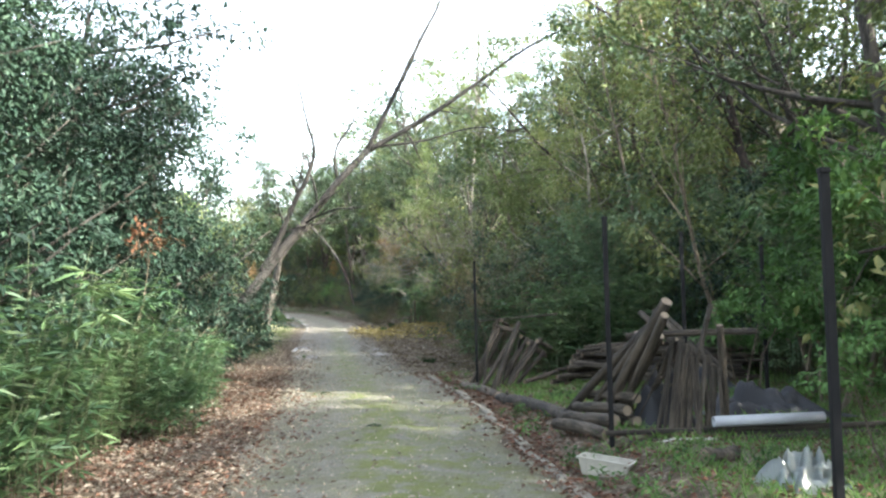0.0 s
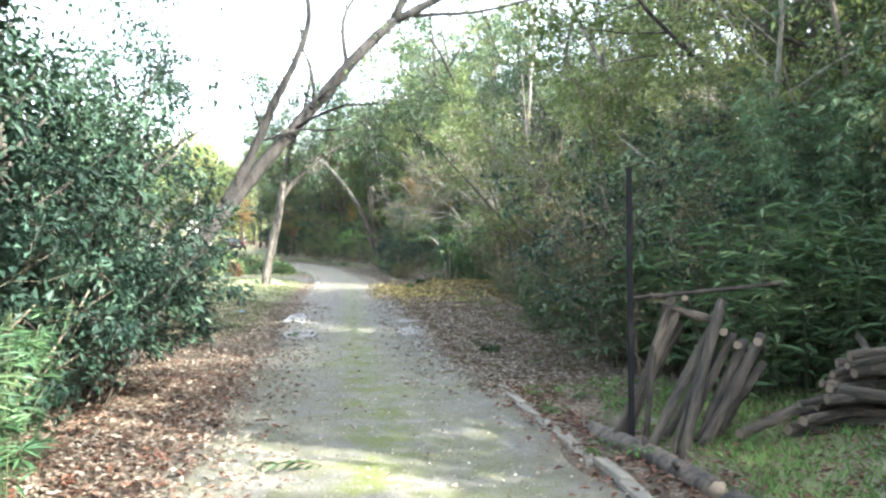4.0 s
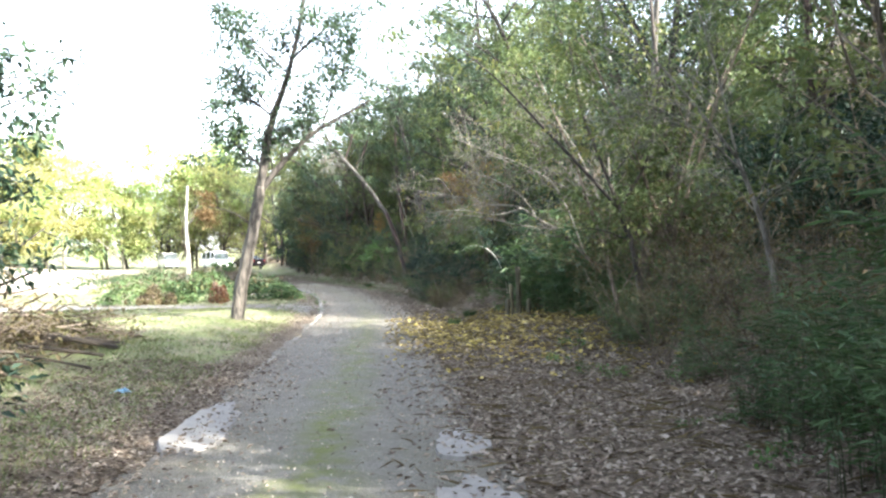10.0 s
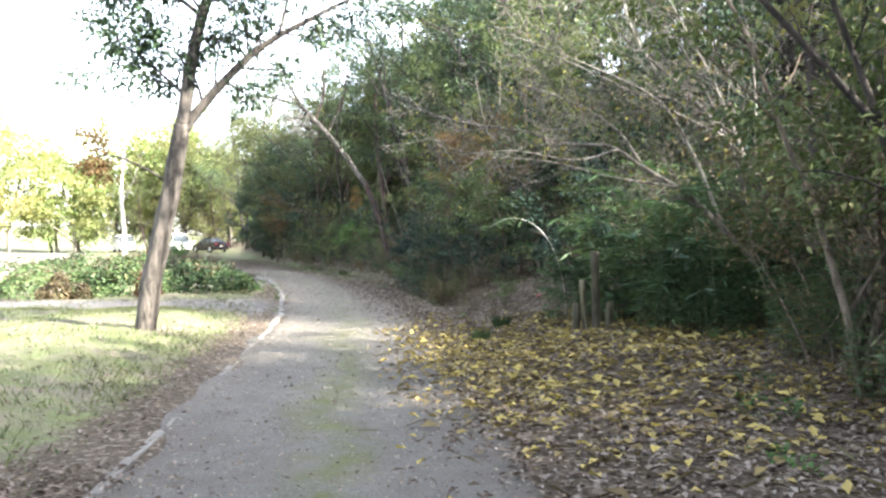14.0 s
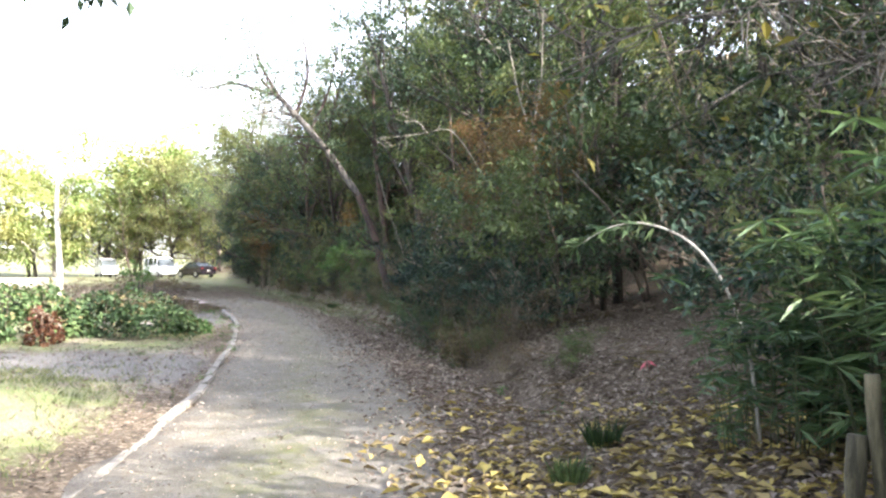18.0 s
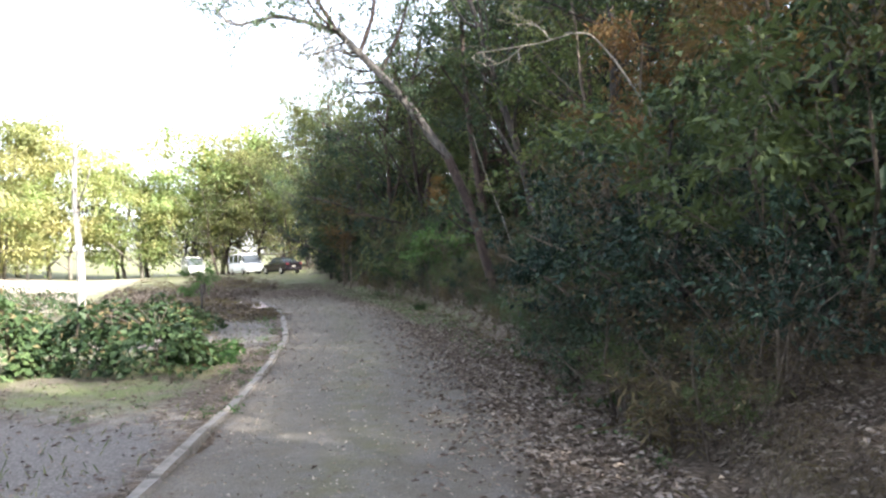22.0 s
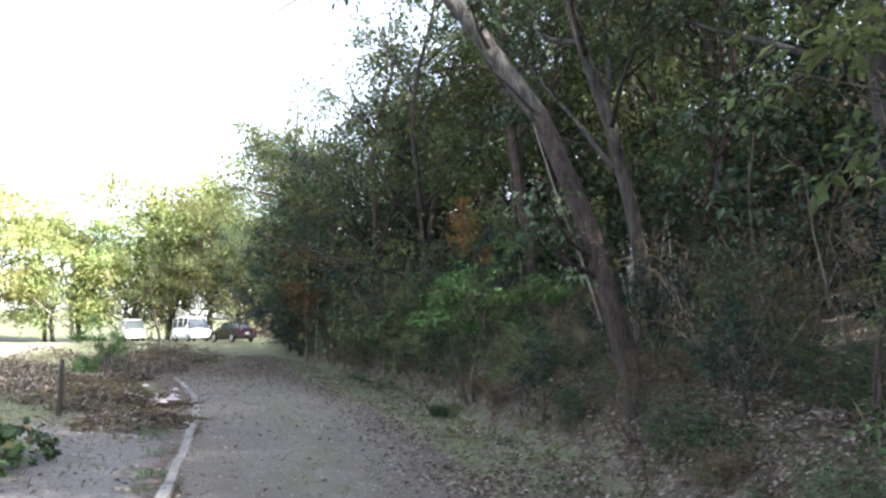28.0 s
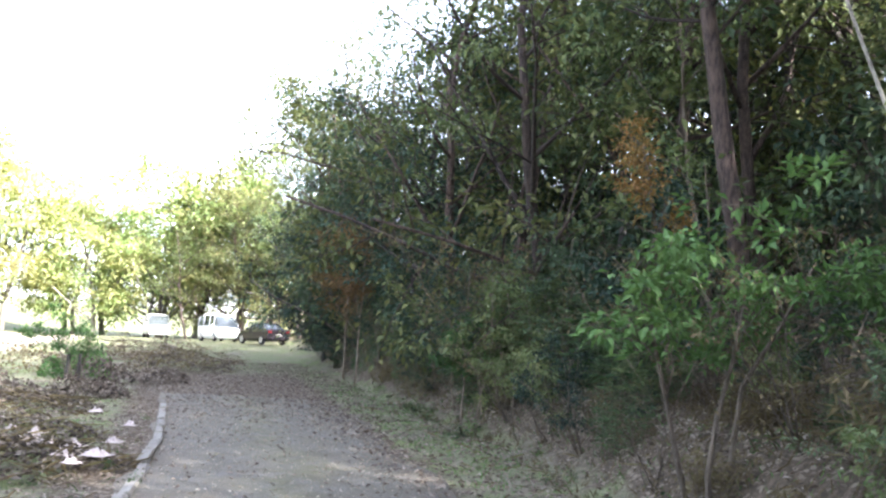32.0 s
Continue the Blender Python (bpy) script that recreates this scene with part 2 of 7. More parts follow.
def ground_material():
    m, nt, b = material("ground")
    fine, mid, big = noise_at(nt, 38.0, 6.0, 0.7), noise_at(nt, 5.0, 5.0), noise_at(nt, 0.5, 3.0)
    tc = nt.nodes.new("ShaderNodeTexCoord")
    flake = node(nt, "ShaderNodeTexVoronoi", Scale=26.0, Randomness=1.0)
    nt.links.new(tc.outputs["Object"], flake.inputs["Vector"])
    pick = nt.nodes.new("ShaderNodeSeparateColor")
    nt.links.new(flake.outputs["Color"], pick.inputs[0])
    leaf = ramp(nt, pick.outputs[0], [(0.0, (0.022, 0.017, 0.012)), (0.45, (0.06, 0.046, 0.032)), (0.75, (0.13, 0.10, 0.073)), (0.92, (0.24, 0.20, 0.155)), (1.0, (0.33, 0.28, 0.22))])
    soil = ramp(nt, fine, [(0.3, (0.03, 0.023, 0.016)), (0.5, (0.085, 0.066, 0.048)), (0.7, (0.17, 0.135, 0.10))])
    soil = mix(nt, 0.6, soil, leaf)
    grass = ramp(nt, fine, [(0.3, (0.055, 0.075, 0.028)), (0.5, (0.125, 0.155, 0.06)), (0.72, (0.24, 0.25, 0.125))])
    patch = noise_at(nt, 1.1, 4.0, 0.65)
    grass = mix(nt, calc(nt, "MULTIPLY_ADD", patch, 4.5, -1.85, True), grass, ramp(nt, fine, [(0.3, (0.075, 0.065, 0.045)), (0.5, (0.16, 0.142, 0.105)), (0.72, (0.27, 0.245, 0.19))]))
    gravel = ramp(nt, fine, [(0.32, (0.06, 0.057, 0.053)), (0.5, (0.145, 0.138, 0.13)), (0.68, (0.27, 0.26, 0.245))])
    # bare field soil, lightened so its colour carries the sun's glare
    bright_soil = ramp(nt, fine, [(0.3, (0.22, 0.185, 0.15)), (0.5, (0.36, 0.315, 0.265)), (0.72, (0.5, 0.45, 0.39))])
    wob = calc(nt, "MULTIPLY", calc(nt, "SUBTRACT", mid, 0.5), 1.6)
    def mask(name):
        return calc(nt, "MULTIPLY_ADD", calc(nt, "ADD", attr(nt, name), wob), 2.0, -0.5, True)
    col = mix(nt, mask("grassy"), soil, grass)
    col = mix(nt, mask("gravelly"), col, gravel)
    col = mix(nt, mask("sunlit_soil"), col, bright_soil)
    col = mix(nt, calc(nt, "MULTIPLY", big, 0.25), col, (0.09, 0.075, 0.05))
    nt.links.new(col, b.inputs["Base Color"])
    b.inputs["Roughness"].default_value = 0.95
    b.inputs["Specular IOR Level"].default_value = 0.2
    bump(nt, b, calc(nt, "ADD", fine, pick.outputs[1]), 0.8, 0.03)
    return m


def road_material():
    """Old concrete lane: two paler wheel tracks, a mossy middle, stains and brown dust towards the edges."""
    m, nt, b = material("road")
    fine, mid, big = noise_at(nt, 70.0, 6.0, 0.75), noise_at(nt, 3.2, 6.0, 0.7), noise_at(nt, 0.55, 4.0)
    grit = noise_at(nt, 190.0, 3.0, 0.8)
    stone = ramp(nt, fine, [(0.32, (0.045, 0.042, 0.036)), (0.5, (0.125, 0.118, 0.104)), (0.68, (0.25, 0.238, 0.212))])
    stone = mix(nt, calc(nt, "MULTIPLY_ADD", mid, 3.6, -1.5, True), stone, ramp(nt, fine, [(0.3, (0.05, 0.045, 0.038)), (0.7, (0.15, 0.135, 0.115))]))
    stone = mix(nt, calc(nt, "MULTIPLY_ADD", grit, 4.0, -2.3, True), stone, (0.30, 0.28, 0.25))
    u = attr(nt, "across")
    wander = calc(nt, "MULTIPLY", calc(nt, "SUBTRACT", big, 0.5), 0.5)
    centre = calc(nt, "SUBTRACT", 1.0, calc(nt, "MULTIPLY", calc(nt, "ABSOLUTE", calc(nt, "ADD", u, wander)), 3.0), 0, True)
    mossy = calc(nt, "MULTIPLY", calc(nt, "ADD", calc(nt, "MULTIPLY", centre, attr(nt, "green")), attr(nt, "mossy")), calc(nt, "MULTIPLY_ADD", mid, 4.0, -1.5, True), 0, True)
    moss = ramp(nt, fine, [(0.3, (0.045, 0.06, 0.014)), (0.55, (0.105, 0.125, 0.03)), (0.8, (0.19, 0.205, 0.06))])
    col = mix(nt, calc(nt, "MULTIPLY", mossy, 0.8), stone, moss)
    edge = calc(nt, "MULTIPLY_ADD", calc(nt, "ABSOLUTE", calc(nt, "ADD", u, wander)), 2.6, -1.7, True)
    dust = calc(nt, "MULTIPLY", calc(nt, "ADD", edge, attr(nt, "dusty")), calc(nt, "MULTIPLY_ADD", mid, 3.0, -0.8, True), 0, True)
    col = mix(nt, calc(nt, "MULTIPLY", dust, 0.7), col, ramp(nt, fine, [(0.3, (0.05, 0.041, 0.033)), (0.7, (0.185, 0.155, 0.125))]))
    nt.links.new(col, b.inputs["Base Color"])
    b.inputs["Roughness"].default_value = 0.95
    b.inputs["Specular IOR Level"].default_value = 0.25
    bump(nt, b, calc(nt, "ADD", fine, calc(nt, "MULTIPLY", mid, 1.5)), 0.7, 0.02)
    return m


M["ground"], M["road"] = ground_material(), road_material()
M["kerb"] = plain("kerb_concrete", (0.15, 0.14, 0.122), 0.95, 0, 0.75, 11.0)
M["kerb_mossy"] = plain("mossy_kerb_concrete", (0.135, 0.12, 0.095), 0.95, 0, 0.75, 9.0)


# ---- mesh helpers ----
def tri_mesh(name, verts, tris, mats, smooth=False, which=None):
    me = bpy.data.meshes.new(name)
    v, f = np.asarray(verts, np.float32), np.asarray(tris, np.int32)
    me.vertices.add(len(v))
    me.vertices.foreach_set("co", v.ravel())
    me.loops.add(f.size)
    me.loops.foreach_set("vertex_index", f.ravel())
    me.polygons.add(len(f))
    me.polygons.foreach_set("loop_start", np.arange(0, f.size, 3, dtype=np.int32))
    me.polygons.foreach_set("use_smooth", np.full(len(f), smooth))
    for m in (mats if isinstance(mats, (list, tuple)) else [mats]):
        me.materials.append(m)
    if which is not None:
        me.polygons.foreach_set("material_index", np.asarray(which, np.int32))
    me.update(calc_edges=True)
    return me


def unit(a):
    return a / np.maximum(np.linalg.norm(a, axis=-1, keepdims=True), 1e-9)


def leaf_mesh(name, P, D, N, L, W, mat, fold=0.18):
    """Leaves as folded lozenges: base P, way D, face N, length L, width W."""
    P, D = np.asarray(P, float), unit(np.asarray(D, float))
    B = unit(np.cross(D, N))
    N = np.cross(B, D)
    n = len(P)
    L, W = np.broadcast_to(L, n)[:, None], np.broadcast_to(W, n)[:, None]
    v = np.empty((n, 4, 3))
    v[:, 0] = P
    v[:, 1] = P + D * L * 0.42 + B * W * 0.5 + N * W * fold
    v[:, 2] = P + D * L - N * L * 0.08
    v[:, 3] = P + D * L * 0.42 - B * W * 0.5 + N * W * fold
    k = np.arange(n)[:, None] * 4
    f = np.concatenate([k + [0, 1, 2], k + [0, 2, 3]], axis=1).reshape(-1, 3)
    return tri_mesh(name, v.reshape(-1, 3), f, mat)


def tube_arrays(tubes):
    """Tapered tubes along (points, radii, sides), closed at both ends."""
    vs, fs, o = [], [], 0
    for pts, rad, sides in tubes:
        pts, rad = np.asarray(pts, float), np.asarray(rad, float)
        n = len(pts)
        t = unit(np.gradient(pts, axis=0))
        up = np.array([0.31, 0.17, 0.93]) if abs(t[0, 2]) < 0.9 else np.array([0.93, 0.31, 0.17])
        a = unit(np.cross(t, up))
        c = np.cross(t, a)
        th = np.linspace(0, 2 * np.pi, sides, endpoint=False)
        ring = pts[:, None] + rad[:, None, None] * (np.cos(th)[None, :, None] * a[:, None] + np.sin(th)[None, :, None] * c[:, None])
        vs.append(ring.reshape(-1, 3))
        i, j = np.meshgrid(np.arange(n - 1), np.arange(sides), indexing="ij")
        j2 = (j + 1) % sides
        q = [o + i * sides + j, o + i * sides + j2, o + (i + 1) * sides + j2, o + (i + 1) * sides + j]
        fs.append(np.stack([q[0], q[1], q[2]], -1).reshape(-1, 3))
        fs.append(np.stack([q[0], q[2], q[3]], -1).reshape(-1, 3))
        e = o + (n - 1) * sides
        fs.append(np.array([[e, e + k, e + k + 1] for k in range(1, sides - 1)]))
        fs.append(np.array([[o, o + k + 1, o + k] for k in range(1, sides - 1)]))
        o += n * sides
    return np.concatenate(vs), np.concatenate(fs)


def trunk_mesh(name, pts, rad, mat, seed):
    """A thick stem whose bark stands in long uneven ridges."""
    sides = 18
    v, f = tube_arrays([(pts, rad, sides)])
    n = len(pts)
    ring = v.reshape(n, sides, 3)
    c = ring.mean(1, keepdims=True)
    th = np.linspace(0, 2 * np.pi, sides, endpoint=False)[None, :]
    z = np.linspace(0, n * 0.5, n)[:, None]
    k = 1 + 0.05 * np.sin(5 * th + seed + 0.7 * np.sin(z)) + 0.05 * np.sin(8 * th + 1.3 * z + seed) + np.random.default_rng(seed).normal(0, 0.014, (n, sides))
    return tri_mesh(name, (c + (ring - c) * k[..., None]).reshape(-1, 3), f, mat, True)


def tube_mesh(name, tubes, mat):
    v, f = tube_arrays(tubes)
    return tri_mesh(name, v, f, mat, True)


def child(name, me, parent, label=""):
    ob = new(name, me)
    ob.parent = parent
    return tagged(ob, label)


def part(name, bm, mat, parent, label="", smooth=False):
    """A bmesh as one mesh object under its thing or part."""
    me = bpy.data.meshes.new(name)
    for f in bm.faces:
        f.smooth = smooth
    bm.to_mesh(me)
    bm.free()
    me.materials.append(mat)
    ob = new(name, me)
    if parent is not None:
        ob.parent = parent
    return tagged(ob, label)


def thing(name, label, category, m=None, group="", kind=""):
    ob = new(name)
    ob.empty_display_size = 0.2
    if m is not None:
        ob.matrix_basis = m
    return tagged(ob, label, category, group, kind)


def box(bm, size, at=(0, 0, 0), turn=None, bevel=0.0):
    m = Matrix.Translation(at) @ (turn if turn is not None else Matrix.Identity(4)) @ Matrix.Diagonal((*size, 1))
    r = bmesh.ops.create_cube(bm, size=1.0, matrix=m)
    if bevel:
        ed = list({e for v in r["verts"] for e in v.link_edges})
        bmesh.ops.bevel(bm, geom=ed, offset=bevel, segments=2, affect="EDGES", profile=0.6)
    return r


# ---- the lie of the land ----
ROAD_Y = [-40, 0, 6.4, 12.8, 21, 28, 36.5, 41, 47.5, 53.7, 60.3, 64.5, 69, 76, 84, 95, 110, 130]
ROAD_L = [3.8, -0.95, -1.7, -2.6, -3.85, -4.8, -6.05, -6.65, -8.1, -9.85, -12.3, -14.1, -16.35, -20.0, -23.8, -28.6, -35.0, -43.0]
ROAD_R = [6.3, 1.65, 0.9, 0.2, -1.25, -2.25, -3.4, -4.05, -5.5, -7.2, -9.4, -11.0, -12.9, -16.0, -19.6, -24.2, -30.5, -38.5]
LEVEL_Y = [-40, 0, 10, 20, 30, 37, 48, 60, 70, 90, 110, 160]
LEVEL_Z = [0.1, 0.0, -0.1, -0.17, -0.13, -0.14, 0.0, 0.1, 0.16, 0.55, 1.0, 1.3]
WOOD_Y = [-40, -5, 6, 12, 15, 17.5, 21, 29, 38.0, 40.5, 43, 47, 51, 56, 60, 65, 71, 84, 100, 112, 130, 200]
WOOD_X = [13, 8.0, 6.8, 5.6, 4.4, 1.4, 0.75, 0.3, -0.2, -1.6, -3.3, -4.2, -5.2, -6.5, -7.9, -9.4, -12.0, -18.0, -24.0, -27.4, -37, -60]


def road_l(y):
    return np.interp(y, ROAD_Y, ROAD_L)


def road_r(y):
    return np.interp(y, ROAD_Y, ROAD_R)


def wood_x(y):
    return np.interp(y, WOOD_Y, WOOD_X)


def smooth01(t):
    t = np.clip(t, 0, 1)
    return t * t * (3 - 2 * t)


def land(x, y):
    """Height of the ground."""
    x, y = np.asarray(x, float), np.asarray(y, float)
    z = np.interp(y, LEVEL_Y, LEVEL_Z)
    d = x - wood_x(y)
    bank = (0.4 + 0.35 * smooth01((y - 48) / 5)) * smooth01((d + 0.2) / (1.6 - 0.5 * smooth01((y - 48) / 5))) * smooth01((y - 16) / 6)
    hill = np.where(d > 0, 9.0 * smooth01((d - 0.8) / 34.0) * 1.6, 0.0)
    z = z + bank + np.minimum(hill, 16)
    ditch = np.exp(-((x - road_r(y) - 1.35) / 0.32) ** 2) * smooth01((y - 39) / 3) * smooth01((52 - y) / 4)
    z = z - 0.24 * ditch
    z = z + 0.32 * smooth01((x - road_r(y) - 0.7) / 1.4) * smooth01((y - 30) / 4) * smooth01((41 - y) / 3)
    left = road_l(y) - x
    z = z + 0.35 * smooth01((left - 2.2) / 3.0) * smooth01((24 - y) / 5)
    z = z + 0.22 * smooth01((left - 0.4) / 1.8) * smooth01((y - 27) / 6) * smooth01((44 - y) / 4)
    z = z + 0.2 * smooth01((x - road_r(y) - 0.35) / 0.6) * smooth01((12.6 - y) / 2.4)
    z = z + 1.6 * smooth01((left - 14) / 22.0) * smooth01((y - 30) / 25)
    z = z + 7.0 * smooth01((left - 40) / 60.0)
    off = np.minimum(np.maximum(np.maximum(x - road_r(y), left), 0), 1.0)
    z = z + off * (0.035 * np.sin(x * 2.3 + 1.1 * np.sin(y * 1.7)) * np.sin(y * 1.9 + x) + 0.02 * np.sin(x * 5.1) * np.sin(y * 4.7 + 2))
    return z


def at_land(x, y, dz=0.0):
    return float(land(x, y)) + dz


def build_ground():
    gx = np.concatenate([[-900, -500, -250, -160, -120], np.arange(-95, -26, 2.5), np.arange(-26, 9, 0.36), np.arange(9, 60, 2.5), [70, 110, 250, 500, 900]])
    gy = np.concatenate([[-900, -400, -160, -80], np.arange(-45, -2, 2.5), np.arange(-2, 82, 0.38), np.arange(82, 180, 2.5), [210, 300, 500, 900]])
    X, Y = np.meshgrid(gx, gy, indexing="ij")
    Z = land(X, Y)
    inside = (X > road_l(Y) + 0.15) & (X < road_r(Y) - 0.15) & (Y < 72)
    Z = np.where(inside, Z - 0.05, Z)
    n, k = len(gx), len(gy)
    i, j = np.meshgrid(np.arange(n - 1), np.arange(k - 1), indexing="ij")
    a = i * k + j
    f = np.concatenate([np.stack([a, a + k, a + k + 1], -1).reshape(-1, 3), np.stack([a, a + k + 1, a + 1], -1).reshape(-1, 3)])
    me = tri_mesh("ground", np.stack([X, Y, Z], -1).reshape(-1, 3), f, M["ground"], True)
    left = road_l(Y) - X
    d = X - wood_x(Y)
    lawn = smooth01((left - 0.4) / 0.8) * smooth01((Y - 21) / 5)
    lawn = np.maximum(lawn, 0.9 * smooth01((X - road_r(Y) - 0.7) / 0.5) * smooth01((17 - Y) / 3))
    lawn = np.maximum(lawn, 1.0 * smooth01((X - road_r(Y)) / 0.3) * smooth01((Y - 53) / 3) * smooth01((0.2 - d) / 0.4))
    lawn = np.maximum(lawn, 0.8 * smooth01((Y - 76) / 6) * smooth01(-d))
    track = np.exp(-((Y - (44.0 + 0.12 * (-X - 8))) / 2.2) ** 2) * smooth01(left / 0.6)
    track = np.maximum(track, 0.75 * smooth01(left / 0.5) * smooth01((Y - 50) / 4) * smooth01((62 - Y) / 4) * smooth01((5.5 - left) / 2))
    # where the soil colour is lightened as if in full sun
    field = smooth01((left - 7) / 4) * smooth01((Y - 56) / 6) * smooth01((116 - Y) / 6)
    for nm, val in (("grassy", lawn * (1 - track) * (1 - field)), ("gravelly", track), ("sunlit_soil", field)):
        at = me.attributes.new(nm, "FLOAT", "POINT")
        at.data.foreach_set("value", val.astype(np.float32).ravel())
    tagged(new("ground", me), "leaf-strewn soil, thin lawn and gravel beside a lane", "ground", kind="structure")


def build_road():
    ys = np.arange(-30, 72, 0.25)
    us = np.array([-1.06, -1.0, -0.8, -0.6, -0.4, -0.2, 0, 0.2, 0.4, 0.6, 0.8, 1.0, 1.06])
    Y, U = np.meshgrid(ys, us, indexing="ij")
    jl = 0.10 * np.sin(Y * 1.3) + 0.07 * np.sin(Y * 3.1 + 1)
    jr = 0.10 * np.sin(Y * 1.1 + 2) + 0.07 * np.sin(Y * 2.7)
    L, R = road_l(Y) - 0.05 + jl, road_r(Y) + 0.05 + jr
    X = (L + R) / 2 + U * (R - L) / 2
    lev = np.interp(Y, LEVEL_Y, LEVEL_Z)
    Z = lev + 0.03 * (1 - U * U) + 0.012 - 0.02 * np.exp(-((np.abs(U) - 0.5) / 0.2) ** 2)
    Z = np.where(np.abs(U) > 1.01, lev - 0.08, Z)
    n, k = Y.shape
    i, j = np.meshgrid(np.arange(n - 1), np.arange(k - 1), indexing="ij")
    a = i * k + j
    f = np.concatenate([np.stack([a, a + 1, a + k + 1], -1).reshape(-1, 3), np.stack([a, a + k + 1, a + k], -1).reshape(-1, 3)])
    me = tri_mesh("road", np.stack([X, Y, Z], -1).reshape(-1, 3), f, M["road"], True)
    mossy = 0.6 * smooth01((16 - Y) / 8) * smooth01((U + 0.2) / 0.4) * 0.8 + 0.35 * smooth01((30 - Y) / 14) + 0.22 * smooth01((Y - 30) / 14)
    for nm, val in (("across", U), ("green", 0.6 + 0.4 * smooth01((44 - Y) / 10)), ("mossy", np.minimum(mossy * 1.25, 1.0)), ("dusty", smooth01((Y - 28) / 20) * 0.68)):
        at = me.attributes.new(nm, "FLOAT", "POINT")
        at.data.foreach_set("value", val.astype(np.float32).ravel())
    tagged(new("road", me), "worn concrete lane with mossy middle", "road", kind="structure")


build_ground()
build_road()


# ---- plants ----
def rand_dirs(rng, n):
    return unit(rng.normal(size=(n, 3)))


def grow(rng, p, d, length, r, level, tubes, tips, o):
    """One limb and, from it, the next finer ones. o: levels, kids, ratio, spread, wob, lift, start."""
    n = o.get("segs", (9, 5, 4, 4))[min(level, 3)]
    pts, ds = [np.array(p, float)], [np.array(d, float)]
    for _ in range(n - 1):
        d = unit(d + rng.normal(0, o["wob"], 3) + np.array([0, 0, o["lift"][min(level, len(o["lift"]) - 1)]]))
        pts.append(pts[-1] + d * length / (n - 1))
        ds.append(d)
    pts, ds = np.array(pts), np.array(ds)
    end = 0.35 if level < o["levels"] else 0.25
    tubes.append((pts, np.linspace(r, r * end, n), o.get("sides", (8, 4, 3, 3))[min(level, 3)]))
    if level >= o["levels"]:
        for k in range(1, n):
            tips.append((pts[k], ds[k]))
        return
    kids = o["kids"][level]
    for k in range(kids):
        t = o["start"][level] + (1 - o["start"][level]) * (k + rng.random()) / kids
        q = t * (n - 1)
        i = min(int(q), n - 2)
        pos = pts[i] + (pts[i + 1] - pts[i]) * (q - i)
        side = unit(np.cross(ds[i], rng.normal(size=3)))
        ang = radians(o["spread"]) * (0.7 + 0.6 * rng.random())
        dd = unit(ds[i] * math.cos(ang) + side * math.sin(ang))
        grow(rng, pos, dd, length * o["ratio"][level] * (0.7 + 0.6 * rng.random()) * (1.15 - 0.45 * t), max(r * (1 - 0.65 * t) * 0.55, 0.004), level + 1, tubes, tips, o)


def leaves_on(rng, tips, n, size, aspect, reach, droop=0.3):
    """Leaf bases, ways, faces, lengths and widths, in flat sprays round the twigs; some twigs carry many leaves, some few."""
    T = np.array([t[0] for t in tips])
    Dt = np.array([t[1] for t in tips])
    full = 0.12 + rng.random(len(T)) ** 2
    k = rng.choice(len(T), n, p=full / full.sum())
    off = rng.normal(0, reach, (n, 3)) * (0.3 + 0.7 * rng.random((n, 1))) * [1, 1, 0.5]
    P = T[k] + off
    D = unit(Dt[k] * 0.4 + unit(off) * 0.7 + rand_dirs(rng, n) * 0.7 + np.array([0, 0, -droop]))
    N = unit(rand_dirs(rng, n) * 0.6 + np.array([0, 0, 1.0]))
    L = size * (0.6 + 0.7 * rng.random(n))
    return P, D, N, L, L * aspect


TREE = dict(levels=2, kids=(11, 6), ratio=(0.42, 0.5), spread=58, wob=0.10, lift=(0.05, 0.06, 0.0), start=(0.3, 0.25))


def make_plant(seed, name, label, category, height, radius, bark, leaf, count, size, aspect, reach, opt=None, stems=1, lean=0.05, droop=0.3, group="", leafy="crown", woody="trunk", kind=""):
    rng = np.random.default_rng(seed)
    o = dict(TREE)
    o.update(opt or {})
    tubes, tips = [], []
    for s in range(stems):
        a = rng.random() * 6.28
        d = unit(np.array([math.cos(a) * lean, math.sin(a) * lean, 1.0]))
        p = np.array([math.cos(a), math.sin(a), 0]) * (0.0 if stems == 1 else 0.05 + 0.15 * rng.random())
        grow(rng, p + np.array([0, 0, -0.15]), d, height * (0.8 + 0.3 * rng.random() if stems > 1 else 1.0), radius, 0, tubes, tips, o)
    ob = thing(name, label, category, group=group)
    tagged(child(woody, tube_mesh(woody, tubes, bark), ob), kind=kind)
    if count:
        child(leafy, leaf_mesh(leafy, *leaves_on(rng, tips, count, size, aspect, reach, droop), leaf), ob)
    return ob


